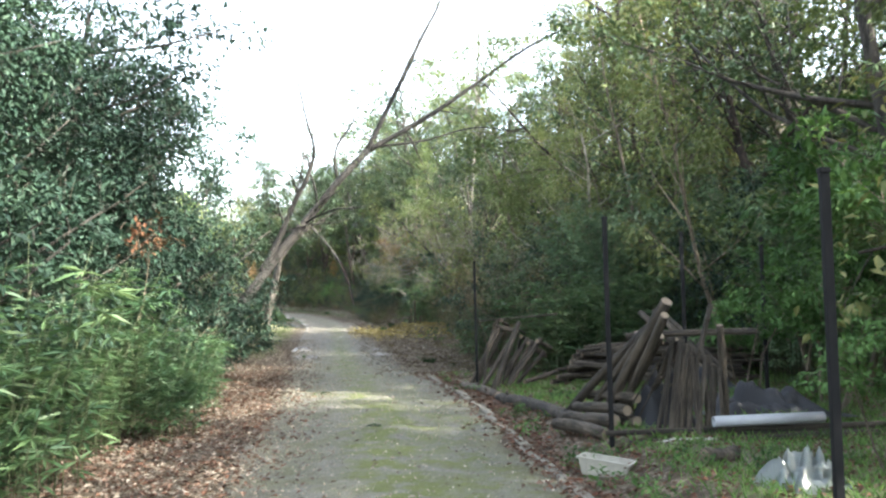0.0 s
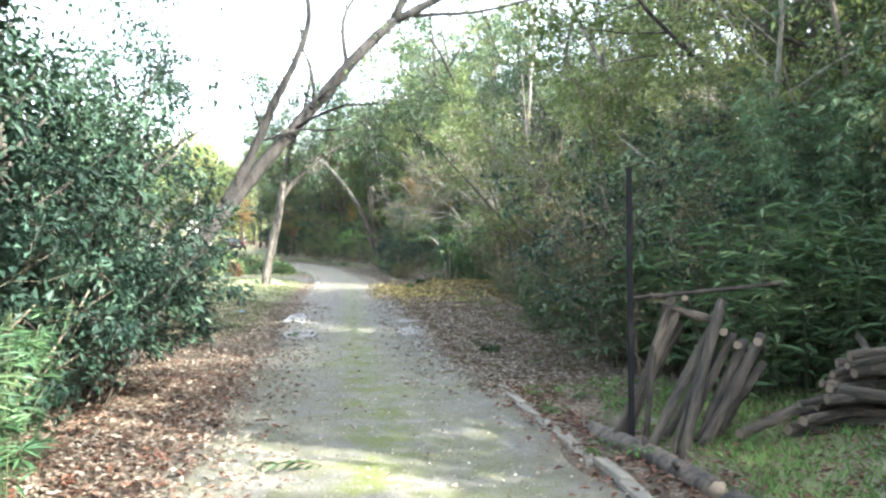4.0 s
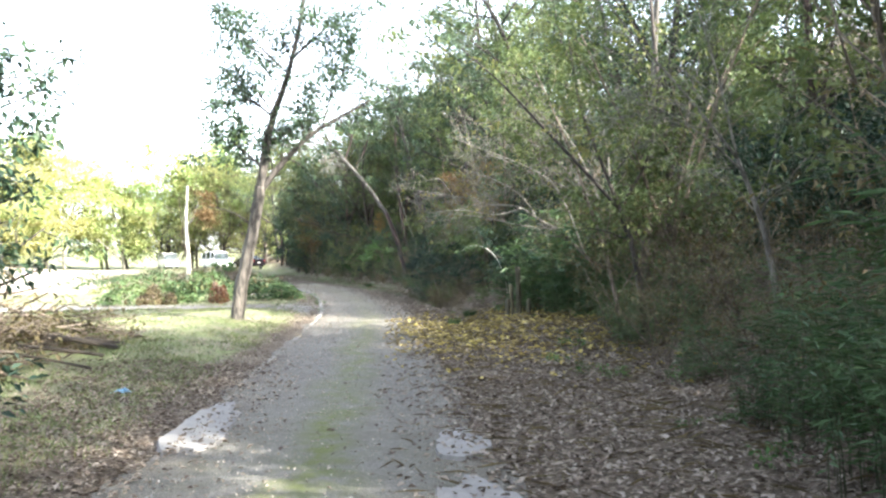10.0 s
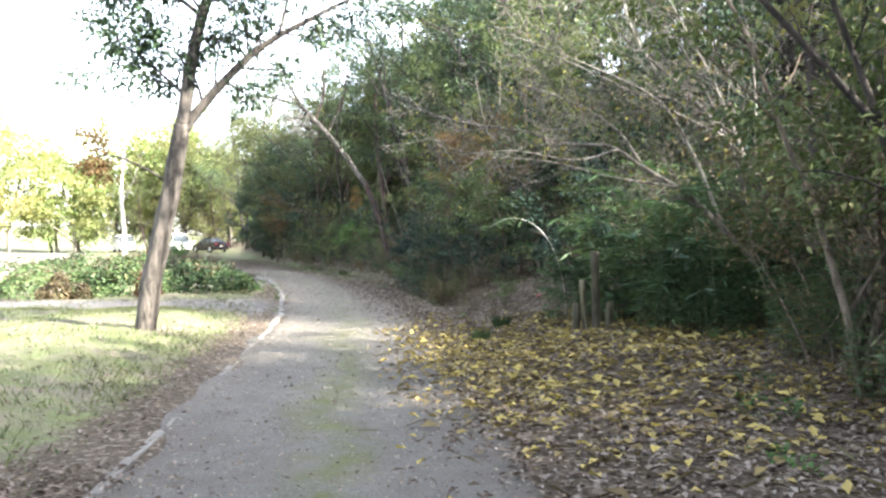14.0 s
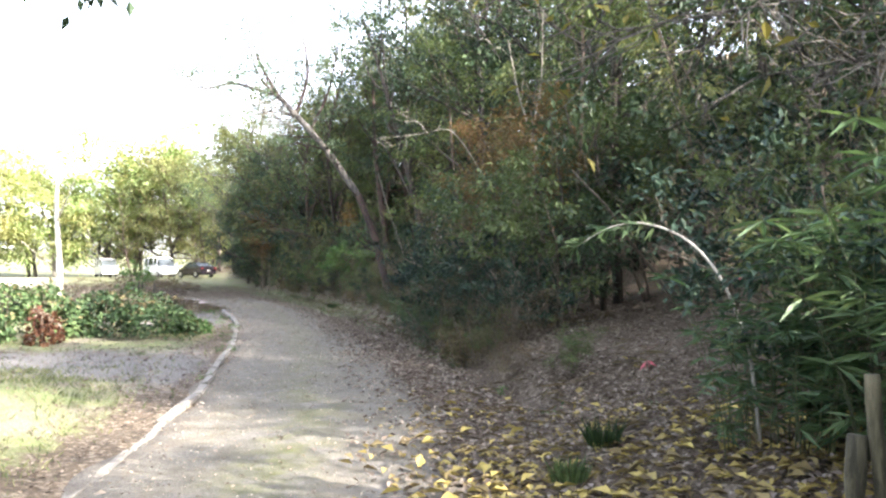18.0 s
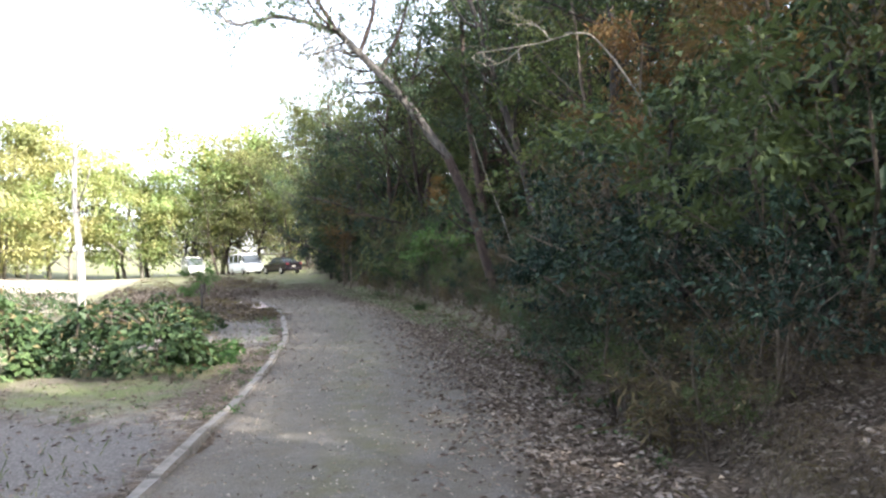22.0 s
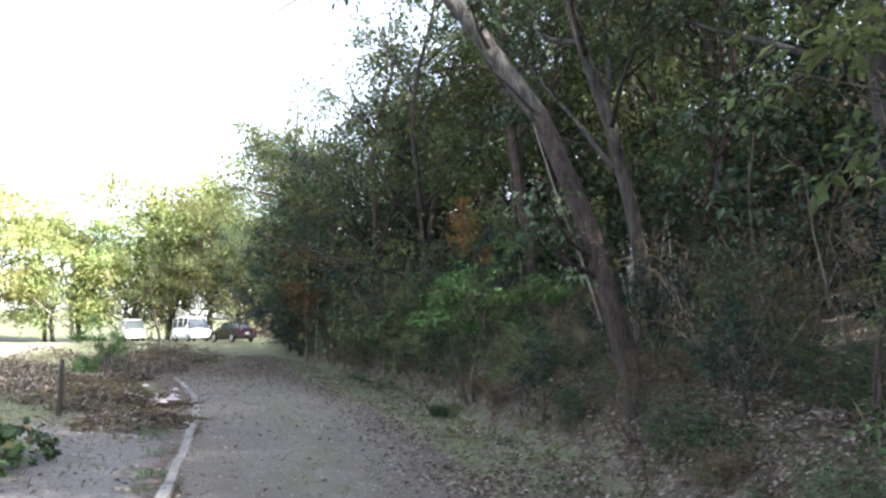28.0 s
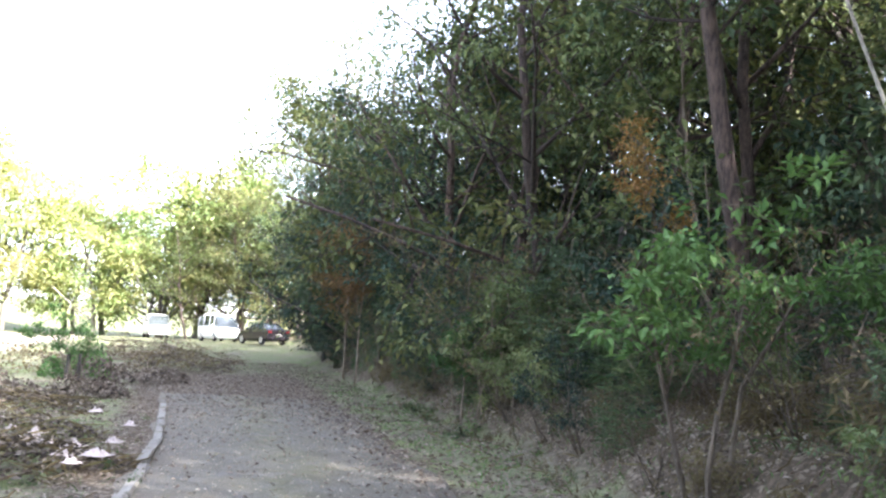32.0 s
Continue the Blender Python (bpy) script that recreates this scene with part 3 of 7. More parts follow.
def make_sasa(seed, count=900, leaf="sasa", name="bamboo_grass", label="clump of green bamboo grass with narrow drooping leaves", high=1.3, wide=0.6, ll=0.18, droop=0.5, fan=1):
    rng = np.random.default_rng(seed)
    tubes, P, D = [], [], []
    culms = 46
    for c in range(culms):
        a, r = rng.random() * 6.28, wide * math.sqrt(rng.random())
        h = high * (0.55 + 0.6 * rng.random())
        base = np.array([math.cos(a) * r, math.sin(a) * r, -0.1])
        out = np.array([math.cos(a), math.sin(a), 0]) * 0.35 * rng.random() + rng.normal(0, 0.12, 3) * [1, 1, 0]
        t = np.linspace(0, 1, 5)[:, None]
        pts = base + np.array([0, 0, h + 0.1]) * t + out * t * t * h
        tubes.append((pts, np.linspace(0.006, 0.003, 5), 3))
        for k in range(count // culms):
            if k % fan == 0:
                q = 0.16 + 0.84 * rng.random() ** 0.7
            P.append(base + np.array([0, 0, h + 0.1]) * q + out * q * q * h)
            aa = rng.random() * 6.28
            D.append([math.cos(aa), math.sin(aa), 0.35 - droop * 1.4 * rng.random()])
    n = len(P)
    L = ll * (0.6 + 0.7 * rng.random(n))
    N = unit(rng.normal(0, 0.35, (n, 3)) + [0, 0, 1])
    ob = thing(name, label, "shrub")
    tagged(child("branching", tube_mesh("branching", tubes, M["twig"] if leaf == "dry" else M["stem"]), ob), kind="stuff")
    child("foliage", leaf_mesh("foliage", np.array(P), np.array(D), N, L, L * 0.15, M[leaf]), ob)
    return ob



DEEP = dict(levels=2, kids=(12, 6), ratio=(0.36, 0.5), spread=55, start=(0.25, 0.2))
LOW = dict(levels=2, kids=(16, 6), ratio=(0.42, 0.45), spread=65, start=(0.04, 0.2), lift=(0.05, 0.03, 0))
THIN = dict(levels=2, kids=(11, 4), ratio=(0.3, 0.5), spread=50, start=(0.15, 0.2), sides=(5, 3, 3), segs=(7, 4, 3))
SHRUB = dict(levels=2, kids=(4, 3), ratio=(0.5, 0.5), spread=45, wob=0.16, lift=(0.0, 0.05, 0), start=(0.15, 0.2), sides=(4, 3, 3), segs=(5, 4, 3))
BARE = dict(levels=3, kids=(7, 5, 3), ratio=(0.55, 0.5, 0.5), spread=40, wob=0.14, lift=(0.0, 0.03, 0.02, 0.0), start=(0.2, 0.2, 0.2), sides=(5, 4, 3, 3), segs=(7, 5, 4, 3))
LIB = {}
LIB["ever"] = [make_plant(10 + i, "evergreen_tree", "tall evergreen tree with dark glossy leaves on the slope", "tree", 9 + i, 0.14, M["bark"], M["evergreen"], 5200, 0.125, 0.5, 0.30, DEEP) for i in range(3)]
LIB["olive"] = [make_plant(20 + i, "broadleaf_tree", "slender broadleaf tree with olive autumn leaves on the slope", "tree", 9 + i, 0.12, M["bark_brown"], M["olive"], 5200, 0.12, 0.5, 0.30, DEEP) for i in range(3)]
LIB["yellow"] = [make_plant(30 + i, "yellowing_tree", "broadleaf tree with thin yellow-green autumn leaves", "tree", 9 + i, 0.11, M["bark_pale"], M["yellowing"], 5000, 0.115, 0.5, 0.30, DEEP) for i in range(2)]
LIB["back"] = [make_plant(90 + i, "wood_tree", "tall broadleaf tree deep in the wood", "tree", 10 + i, 0.14, M["bark"], M[("evergreen", "olive")[i]], 2100, 0.2, 0.5, 0.36, dict(DEEP, kids=(9, 4), sides=(5, 3, 3), segs=(6, 4, 3))) for i in range(2)]
LIB["camellia"] = [make_plant(35 + i, "evergreen_thicket_tree", "dense dark evergreen tree leafy down to the ground", "tree", 5.2, 0.09, M["bark"], M["evergreen"], 4200, 0.13, 0.5, 0.2, dict(LOW, kids=(13, 5))) for i in range(2)]
LIB["holly"] = [make_plant(38 + i, "evergreen_thicket_tree", "dense dark evergreen tree leafy down to the ground", "tree", 5.2, 0.09, M["bark"], M["holly"], 10500, 0.102, 0.5, 0.22, dict(LOW, kids=(18, 7), start=(0.1, 0.2))) for i in range(2)]
LIB["mixed"] = [make_plant(139 + i, "broadleaf_tree", "dense broadleaf tree with olive-green leaves at the bend", "tree", 5.2, 0.08, M["bark_brown"], M["olive_dark"], 6500, 0.102, 0.5, 0.24, dict(LOW, kids=(18, 7), start=(0.1, 0.2))) for i in range(2)]
LIB["sapling"] = [make_plant(40 + i, "sapling", "thin sapling with sparse green leaves at the wood's edge", "sapling", 4.6, 0.035, M["twig"], M[("olive", "evergreen", "yellowing")[i]], 2300, 0.092, 0.48, 0.16, THIN, lean=0.12) for i in range(3)]
LIB["orange"] = [make_plant(46, "autumn_sapling", "small tree with orange-brown autumn leaves in the wood", "sapling", 4.4, 0.04, M["twig"], M["amber"], 1300, 0.1, 0.5, 0.16, dict(THIN, start=(0.6, 0.2), ratio=(0.22, 0.5)), lean=0.15)]
LIB["brown"] = [make_plant(48, "autumn_sapling", "small tree with rusty brown autumn leaves at the bend", "sapling", 4.4, 0.04, M["twig"], M["orange"], 2600, 0.1, 0.5, 0.2, dict(THIN, start=(0.35, 0.2), ratio=(0.26, 0.5)), lean=0.15)]
LIB["rust"] = [make_plant(47, "autumn_sapling", "small sapling with dull rust-red autumn leaves", "sapling", 2.5, 0.014, M["twig"], M["rust"], 150, 0.08, 0.5, 0.1, dict(THIN, start=(0.86, 0.2), ratio=(0.14, 0.5)), lean=0.05)]
LIB["shrub"] = [make_plant(50 + i, "shrub", "dense green broadleaf shrub at the wood's edge", "shrub", 1.9, 0.022, M["twig"], M[("evergreen", "olive", "holly")[i]], 2300, 0.078, 0.48, 0.12, SHRUB, stems=4, lean=0.35, leafy="foliage", woody="branching") for i in range(3)]
LIB["fresh"] = [make_plant(58, "leafy_bush", "bright green leafy bush on a bare stem at the wood's edge", "shrub", 2.3, 0.03, M["twig"], M["weed"], 2600, 0.11, 0.45, 0.14, dict(SHRUB, start=(0.45, 0.2)), stems=3, lean=0.2, leafy="foliage", woody="branching")]
LIB["twiggy"] = [make_plant(60 + i, "twiggy_shrub", "half-bare shrub with dry brown leaves and tangled twigs", "shrub", 2.0, 0.016, M["twig"], M["dry"], 1100, 0.066, 0.4, 0.14, dict(SHRUB, kids=(5, 3)), stems=5, lean=0.4, leafy="foliage", woody="branching") for i in range(2)]
LIB["bare"] = [make_plant(65 + i, "bare_shrub", "leafless grey shrub with fine arching twigs", "shrub", 2.8, 0.016, M["twig"], M["yellowing"], 120, 0.09, 0.4, 0.1, BARE, stems=2, lean=0.5, leafy="foliage", woody="branching") for i in range(2)]
LIB["sasa"] = [make_sasa(70 + i) for i in range(2)]
LIB["bamboo"] = [make_sasa(73 + i, 1300, "bamboo", "bamboo_clump", "clump of dwarf bamboo with long pale green leaves", 1.4, 0.6, 0.2, 0.6, 8) for i in range(2)]
LIB["cane"] = [make_sasa(171 + i, 3900, "cane", "bamboo_stand", "tall stand of thin bamboo with drooping blue-green leaves", 3.1, 0.85, 0.17, 0.75, 6) for i in range(2)]
LIB["drygrass"] = [make_sasa(75 + i, 700, "dry", "dry_grass", "tussock of dry brown grass and dead stalks", 0.75, 0.6, 0.2, 0.9) for i in range(2)]
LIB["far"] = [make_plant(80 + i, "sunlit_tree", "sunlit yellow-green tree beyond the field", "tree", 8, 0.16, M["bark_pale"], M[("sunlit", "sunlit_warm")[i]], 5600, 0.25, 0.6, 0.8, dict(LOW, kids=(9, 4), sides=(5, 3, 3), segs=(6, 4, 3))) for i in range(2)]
LIB["under"] = [make_plant(84 + i, "undergrowth_bush", "dark evergreen bush deep under the trees", "shrub", 2.7, 0.03, M["twig"], M[("evergreen", "holly")[i]], 800, 0.155, 0.5, 0.24, dict(SHRUB, kids=(3, 3)), stems=3, lean=0.35, leafy="foliage", woody="branching") for i in range(2)]
LIB["weed"] = [make_plant(86 + i, "weed", "low leafy green weed on the ground", "weed", 0.32, 0.004, M["twig"], M[("weed", "vine")[i]], 110, 0.065, 0.5, 0.06, dict(SHRUB, levels=1, kids=(4,), ratio=(0.6,), segs=(3, 3, 2), sides=(3, 3, 3)), stems=4, lean=0.9, leafy="foliage", woody="stem", kind="stuff") for i in range(2)]
used = set()


def plant(kind, x, y, s=1.0, turn=None, rng=random, tilt=0.0, which=None, dz=0.0):
    src = LIB[kind][which if which is not None else rng.randrange(len(LIB[kind]))]
    m = pose(x, y, at_land(x, y) + dz, tilt, 0, (rng.random() * 360 if turn is None else turn)) @ Matrix.Diagonal((s, s, s * (0.9 + 0.2 * rng.random()), 1))
    if src.name not in used:
        used.add(src.name)
        src.matrix_basis = m
        return src
    return copy_thing(src, m @ Matrix.Diagonal((1 / src.scale.x, 1 / src.scale.y, 1 / src.scale.z, 1)))


# gaps in the canopy through which the sun reaches the lane, each along the sun's way:
# offset across that way, where the lit strip ends on the wood's side, half width
GAPS = ((10.3, 0.2, 11.5, -0.3), (33.3, -3.6, 39.2, 0.2), (28.9, -4.2, 34.6, 0.3), (39.2, -10.0, 49.2, 0.2), (43.1, -11.5, 54.3, 0.1))
HIGH = dict(ever=10.5, olive=10.5, yellow=10.0, back=11.0, camellia=5.2, holly=5.2, mixed=5.2, sapling=4.6, orange=4.4, bare=2.8, under=2.7, shrub=1.9)


def shades_gap(kind, x, y, s):
    """Would this plant stand in the sun's way to one of the gaps?"""
    wide = 1.5 * s if HIGH.get(kind, 0) > 8 else 0.8 * s
    top = at_land(x, y) + HIGH.get(kind, 1.0) * s
    for across, px, py, half in GAPS:
        back = (x - px) * SUN_TO.x + (y - py) * SUN_TO.y
        if back > 0 and abs(-x * SUN_TO.y + y * SUN_TO.x - across) < half + wide and top > 0.65 * back:
            return True
    return False


# ---- trees that stand out ----
def bend(pts, n):
    """A smooth curve through the given points."""
    p = np.asarray(pts, float)
    q = np.vstack([2 * p[0] - p[1], p, 2 * p[-1] - p[-2]])
    out = []
    for i in range(len(p) - 1):
        a, b, c, d = q[i:i + 4]
        for t in np.linspace(0, 1, n, endpoint=False):
            out.append(0.5 * (2 * b + (c - a) * t + (2 * a - 5 * b + 4 * c - d) * t * t + (3 * b - a - 3 * c + d) * t ** 3))
    out.append(p[-1])
    return np.array(out)


def hero_tree(seed, name, label, limbs, bark, leaf, twigs, count, size, reach=0.2, opt=None, aspect=0.5, flare=1.4, droop=0.4, bare_under=0.0, barks=None, low_twigs=True):
    """A tree whose trunk and limbs follow given points: (points, thick radius, thin radius), trunk first. twigs: (per limb, length)."""
    rng = np.random.default_rng(seed)
    base = np.array(limbs[0][0][0], float)
    ob = thing(name, label, "tree", Matrix.Translation(base))
    tips, fine = [], []
    o = dict(levels=1, kids=(4,), ratio=(0.5,), spread=45, wob=0.16, lift=(0.02, 0.0), start=(0.15,), sides=(4, 3), segs=(6, 4))
    o.update(opt or {})
    for k, (pts, r0, r1) in enumerate(limbs):
        c = bend(np.array(pts, float) - base, 10 if r0 > 0.08 else 6)
        rad = np.linspace(r0, r1, len(c)) * (1 + 0.012 * rng.normal(size=len(c)))
        if k == 0:
            rad[:4] *= np.linspace(flare, 1.0, 4)
            if len(c) > 7:
                c[4:-2] += rng.normal(0, r0 * 0.015, (len(c) - 6, 3))
        nm = "trunk" if k == 0 else "limb"
        wood = (barks or {}).get(k, bark)
        child(nm, trunk_mesh(nm, c, rad, wood, seed + k) if r0 > 0.08 else tube_mesh(nm, [(c, rad, 7)], wood), ob)
        if r0 < bare_under or (k == 0 and not low_twigs):
            continue
        n, length = twigs
        lo = 0.6 if k == 0 else 0.15
        for j in range(n if k else n // 3):
            q = lo + (1 - lo) * (j + rng.random()) / max(1, n)
            i = min(int(q * (len(c) - 1)), len(c) - 2)
            ax = unit(c[i + 1] - c[i])
            side = unit(np.cross(ax, rng.normal(size=3)))
            grow(rng, c[i], unit(ax * 0.7 + side * 0.8), length * (0.6 + 0.7 * rng.random()), max(rad[i] * 0.35, 0.006), 0, fine, tips, o)
    if fine:
        tagged(child("twig_tangle", tube_mesh("twig_tangle", fine, bark), ob), kind="stuff")
    if count and tips:
        child("crown", leaf_mesh("crown", *leaves_on(rng, tips, count, size, aspect, reach, droop), leaf), ob)
    return ob


hero_tree(101, "leaning_tree", "dark forked tree leaning low across the lane", [
    ([(-5.5, 19.0, -0.15), (-5.14, 19.35, 0.6), (-4.8, 19.9, 1.35), (-4.3, 20.5, 2.2), (-3.7, 21.0, 3.1), (-3.1, 21.4, 3.9), (-2.55, 21.6, 4.6), (-1.97, 22.2, 5.34)], 0.13, 0.085),
    ([(-1.97, 22.2, 5.34), (-1.2, 22.6, 7.0), (-0.48, 23.0, 8.6), (0.1, 23.4, 9.85), (0.5, 23.6, 11.4)], 0.075, 0.02),
    ([(-1.97, 22.2, 5.34), (-0.29, 23.0, 6.43), (1.02, 23.5, 7.4), (2.89, 24.0, 8.74), (5.5, 24.5, 9.95)], 0.08, 0.025),
    ([(-4.45, 20.4, 2.1), (-4.1, 20.6, 2.83), (-3.75, 20.75, 3.7), (-3.35, 20.8, 4.5), (-3.2, 20.9, 5.2), (-3.4, 21.0, 6.0), (-3.7, 21.1, 7.4)], 0.085, 0.02),
    ([(-2.7, 21.55, 4.4), (-2.75, 21.7, 5.3), (-2.3, 21.9, 6.1), (-2.0, 22.0, 7.0)], 0.045, 0.012),
    ([(-1.6, 22.4, 5.5), (-0.4, 23.3, 5.8), (1.0, 24.2, 6.3), (2.4, 25.0, 6.3)], 0.04, 0.012)],
    M["bark_shaded"], M["olive"], (9, 1.5), 420, 0.10, 0.2)
hero_tree(102, "lawn_tree", "forked tree with ragged dark leaf clumps on the lawn", [
    ([(-8.02, 37.5, -0.2), (-7.88, 37.5, 0.8), (-7.72, 37.5, 1.5), (-7.49, 37.5, 2.55), (-7.37, 37.5, 3.25)], 0.165, 0.125),
    ([(-7.37, 37.5, 3.2), (-7.22, 37.5, 4.15), (-6.99, 37.4, 4.94), (-6.7, 37.3, 5.6), (-6.46, 37.2, 6.3), (-6.2, 37.1, 7.3), (-6.1, 37.0, 8.6)], 0.11, 0.03),
    ([(-7.36, 37.5, 3.15), (-6.95, 37.6, 3.7), (-6.5, 37.7, 4.2), (-6.04, 37.8, 4.6), (-5.4, 38.0, 5.0), (-4.8, 38.3, 5.4)], 0.085, 0.025),
    ([(-7.0, 37.4, 4.9), (-7.6, 37.4, 5.35), (-8.25, 37.4, 5.6)], 0.04, 0.012),
    ([(-7.3, 37.5, 3.7), (-7.75, 37.5, 4.1), (-8.1, 37.4, 4.4)], 0.03, 0.01),
    ([(-6.6, 37.25, 5.9), (-7.4, 37.2, 6.7), (-7.9, 37.2, 7.3)], 0.035, 0.01),
    ([(-6.5, 37.2, 6.2), (-5.7, 37.0, 6.8), (-5.1, 37.0, 7.2)], 0.035, 0.01),
    ([(-5.9, 37.8, 4.7), (-5.6, 37.6, 5.5), (-5.2, 37.5, 6.1)], 0.03, 0.01)],
    M["bark_lawn"], M["evergreen"], (13, 0.9), 12500, 0.115, 0.17, dict(kids=(6,)), low_twigs=False)
hero_tree(112, "lawn_tree_shoot", "dead brown-leaved shoot hanging from the lawn tree's trunk", [
    ([(-7.55, 37.5, 2.3), (-7.9, 37.4, 2.55), (-8.4, 37.2, 2.75), (-8.9, 37.0, 2.6)], 0.022, 0.008)],
    M["bark"], M["orange"], (14, 0.5), 700, 0.085, 0.12)
hero_tree(103, "leaning_trunk_tree", "pale-topped tree leaning from the bank over the lane", [
    ([(-5.98, 56.2, 0.25), (-6.08, 56.2, 0.9), (-6.25, 56.2, 1.6), (-6.48, 56.2, 2.5), (-6.95, 56.2, 3.7)], 0.112, 0.096),
    ([(-6.93, 56.2, 3.65), (-7.9, 56.2, 5.05), (-8.85, 56.2, 6.15), (-9.35, 56.2, 6.7)], 0.097, 0.075),
    ([(-9.35, 56.2, 6.7), (-10.6, 56.0, 7.05), (-11.5, 55.6, 6.85), (-11.95, 55.5, 7.3)], 0.058, 0.024),
    ([(-9.35, 56.2, 6.7), (-10.0, 56.5, 7.8), (-10.4, 56.8, 9.0)], 0.06, 0.015),
    ([(-8.85, 56.2, 6.1), (-8.6, 56.8, 7.4), (-8.8, 57.2, 8.8), (-9.0, 57.4, 10.0)], 0.055, 0.015),
    ([(-8.4, 56.2, 5.6), (-7.9, 56.7, 7.0), (-7.7, 57.0, 8.4)], 0.05, 0.015),
    ([(-9.2, 56.2, 6.5), (-9.9, 56.0, 7.3), (-10.2, 55.9, 8.2)], 0.045, 0.012),
    ([(-7.0, 56.1, 3.7), (-7.5, 55.8, 4.1), (-8.1, 55.6, 4.0)], 0.02, 0.006),
    ([(-8.0, 56.2, 5.1), (-8.9, 55.9, 5.2), (-9.8, 55.7, 4.7)], 0.022, 0.006)],
    M["bark_brown"], M["evergreen"], (11, 1.1), 6500, 0.10, 0.16, bare_under=0.03, barks={1: M["bark_grey"], 2: M["bark_grey"]})
hero_tree(104, "tall_trunk_tree", "tall straight tree with bare brown trunk in the wood", [
    ([(-6.95, 65.0, 0.4), (-7.02, 65.0, 2.1), (-7.23, 65.0, 3.8), (-7.4, 65, 5.25), (-7.53, 65, 6.7), (-7.6, 65.1, 9.5)], 0.14, 0.07),
    ([(-7.5, 65, 6.5), (-8.3, 64.6, 7.8), (-8.8, 64.4, 9)], 0.04, 0.012), ([(-7.55, 65, 7.6), (-6.8, 65.4, 8.8), (-6.3, 65.8, 10)], 0.04, 0.012)],
    M["bark_brown"], M["evergreen"], (9, 1.2), 1600, 0.16, 0.22)
hero_tree(105, "pale_pole_tree", "tall slim pale-barked tree at the wood's edge", [
    ([(0.85, 32.8, 0.3), (1.05, 32.8, 3.0), (1.2, 32.8, 5.5), (1.4, 32.8, 8.0), (1.6, 32.8, 11.0), (1.7, 32.8, 13)], 0.07, 0.04),
    ([(1.4, 32.8, 8.2), (0.8, 32.5, 9.4), (0.5, 32.3, 10.8)], 0.03, 0.01), ([(1.5, 32.8, 9.2), (2.2, 33.1, 10.4), (2.6, 33.3, 11.6)], 0.03, 0.01)],
    M["bark_grey"], M["olive"], (8, 1.2), 1100, 0.15, 0.25)
hero_tree(106, "forked_sapling", "dark forked sapling with sparse yellow-green leaves", [
    ([(0.62, 31.1, 0.2), (0.48, 31.1, 1.38), (0.26, 31.1, 2.14)], 0.05, 0.042),
    ([(0.26, 31.1, 2.14), (-0.45, 31.1, 2.95), (-0.95, 31.1, 3.5), (-1.55, 31.0, 4.15), (-2.2, 31.0, 4.75)], 0.034, 0.01),
    ([(0.26, 31.1, 2.14), (0.0, 31.1, 2.86), (-0.31, 31.1, 3.75), (-0.5, 31.0, 4.9)], 0.032, 0.01),
    ([(0.26, 31.1, 2.14), (0.74, 31.1, 3.0), (0.9, 31.0, 4.2)], 0.03, 0.01)],
    M["bark"], M["yellowing"], (7, 0.8), 900, 0.10, 0.14)
hero_tree(128, "thin_dark_tree", "thin dark upright tree hung with dead vines", [
    ([(1.3, 32.0, 0.3), (1.22, 32.0, 1.6), (1.2, 32.0, 3.0), (1.05, 32.0, 4.6), (0.95, 32.1, 6.4)], 0.06, 0.025),
    ([(1.2, 32.0, 2.6), (1.5, 31.9, 3.6), (1.75, 31.8, 4.8)], 0.025, 0.008), ([(1.2, 32.0, 3.2), (0.8, 31.9, 4.2), (0.6, 31.9, 5.2)], 0.02, 0.007)],
    M["bark"], M["yellowing"], (7, 0.8), 500, 0.10, 0.14)
FINE = dict(levels=2, kids=(6, 4), ratio=(0.55, 0.5), spread=38, wob=0.13, lift=(0.03, 0.03, 0.02), start=(0.1, 0.15), sides=(4, 3, 3), segs=(6, 4, 3))
hero_tree(107, "bare_sapling", "leafless pale sapling with many twigs reaching to the lane", [
    ([(0.85, 34.2, 0.4), (0.33, 34.2, 1.08), (-0.36, 34.3, 1.82), (-0.93, 34.3, 2.2)], 0.04, 0.03),
    ([(-0.93, 34.3, 2.2), (-1.28, 34.2, 2.41), (-1.8, 34.2, 2.46), (-2.32, 34.1, 2.6), (-3.0, 34.0, 2.7), (-3.55, 34.0, 2.88)], 0.024, 0.005),
    ([(-0.93, 34.3, 2.24), (-1.2, 34.3, 2.62), (-1.7, 34.3, 2.95), (-2.3, 34.2, 3.15)], 0.02, 0.005),
    ([(0.0, 34.3, 1.5), (-0.3, 34.5, 2.4), (-0.7, 34.5, 3.0), (-1.46, 34.5, 3.4), (-2.3, 34.3, 3.7)], 0.024, 0.005),
    ([(-0.5, 34.3, 1.95), (-1.3, 34.0, 2.05), (-2.0, 33.7, 2.2), (-2.6, 33.6, 2.25)], 0.016, 0.004),
    ([(-1.2, 34.2, 2.38), (-1.7, 34.0, 2.25), (-2.4, 33.9, 2.35), (-3.0, 33.8, 2.3)], 0.014, 0.004),
    ([(0.33, 34.2, 1.08), (0.2, 34.4, 2.2), (-0.2, 34.6, 3.3), (-0.7, 34.7, 4.2)], 0.024, 0.006)],
    M["bark_grey"], M["hanging"], (9, 0.8), 420, 0.062, 0.08, FINE, barks={k: M["bark_pale"] for k in range(7)})
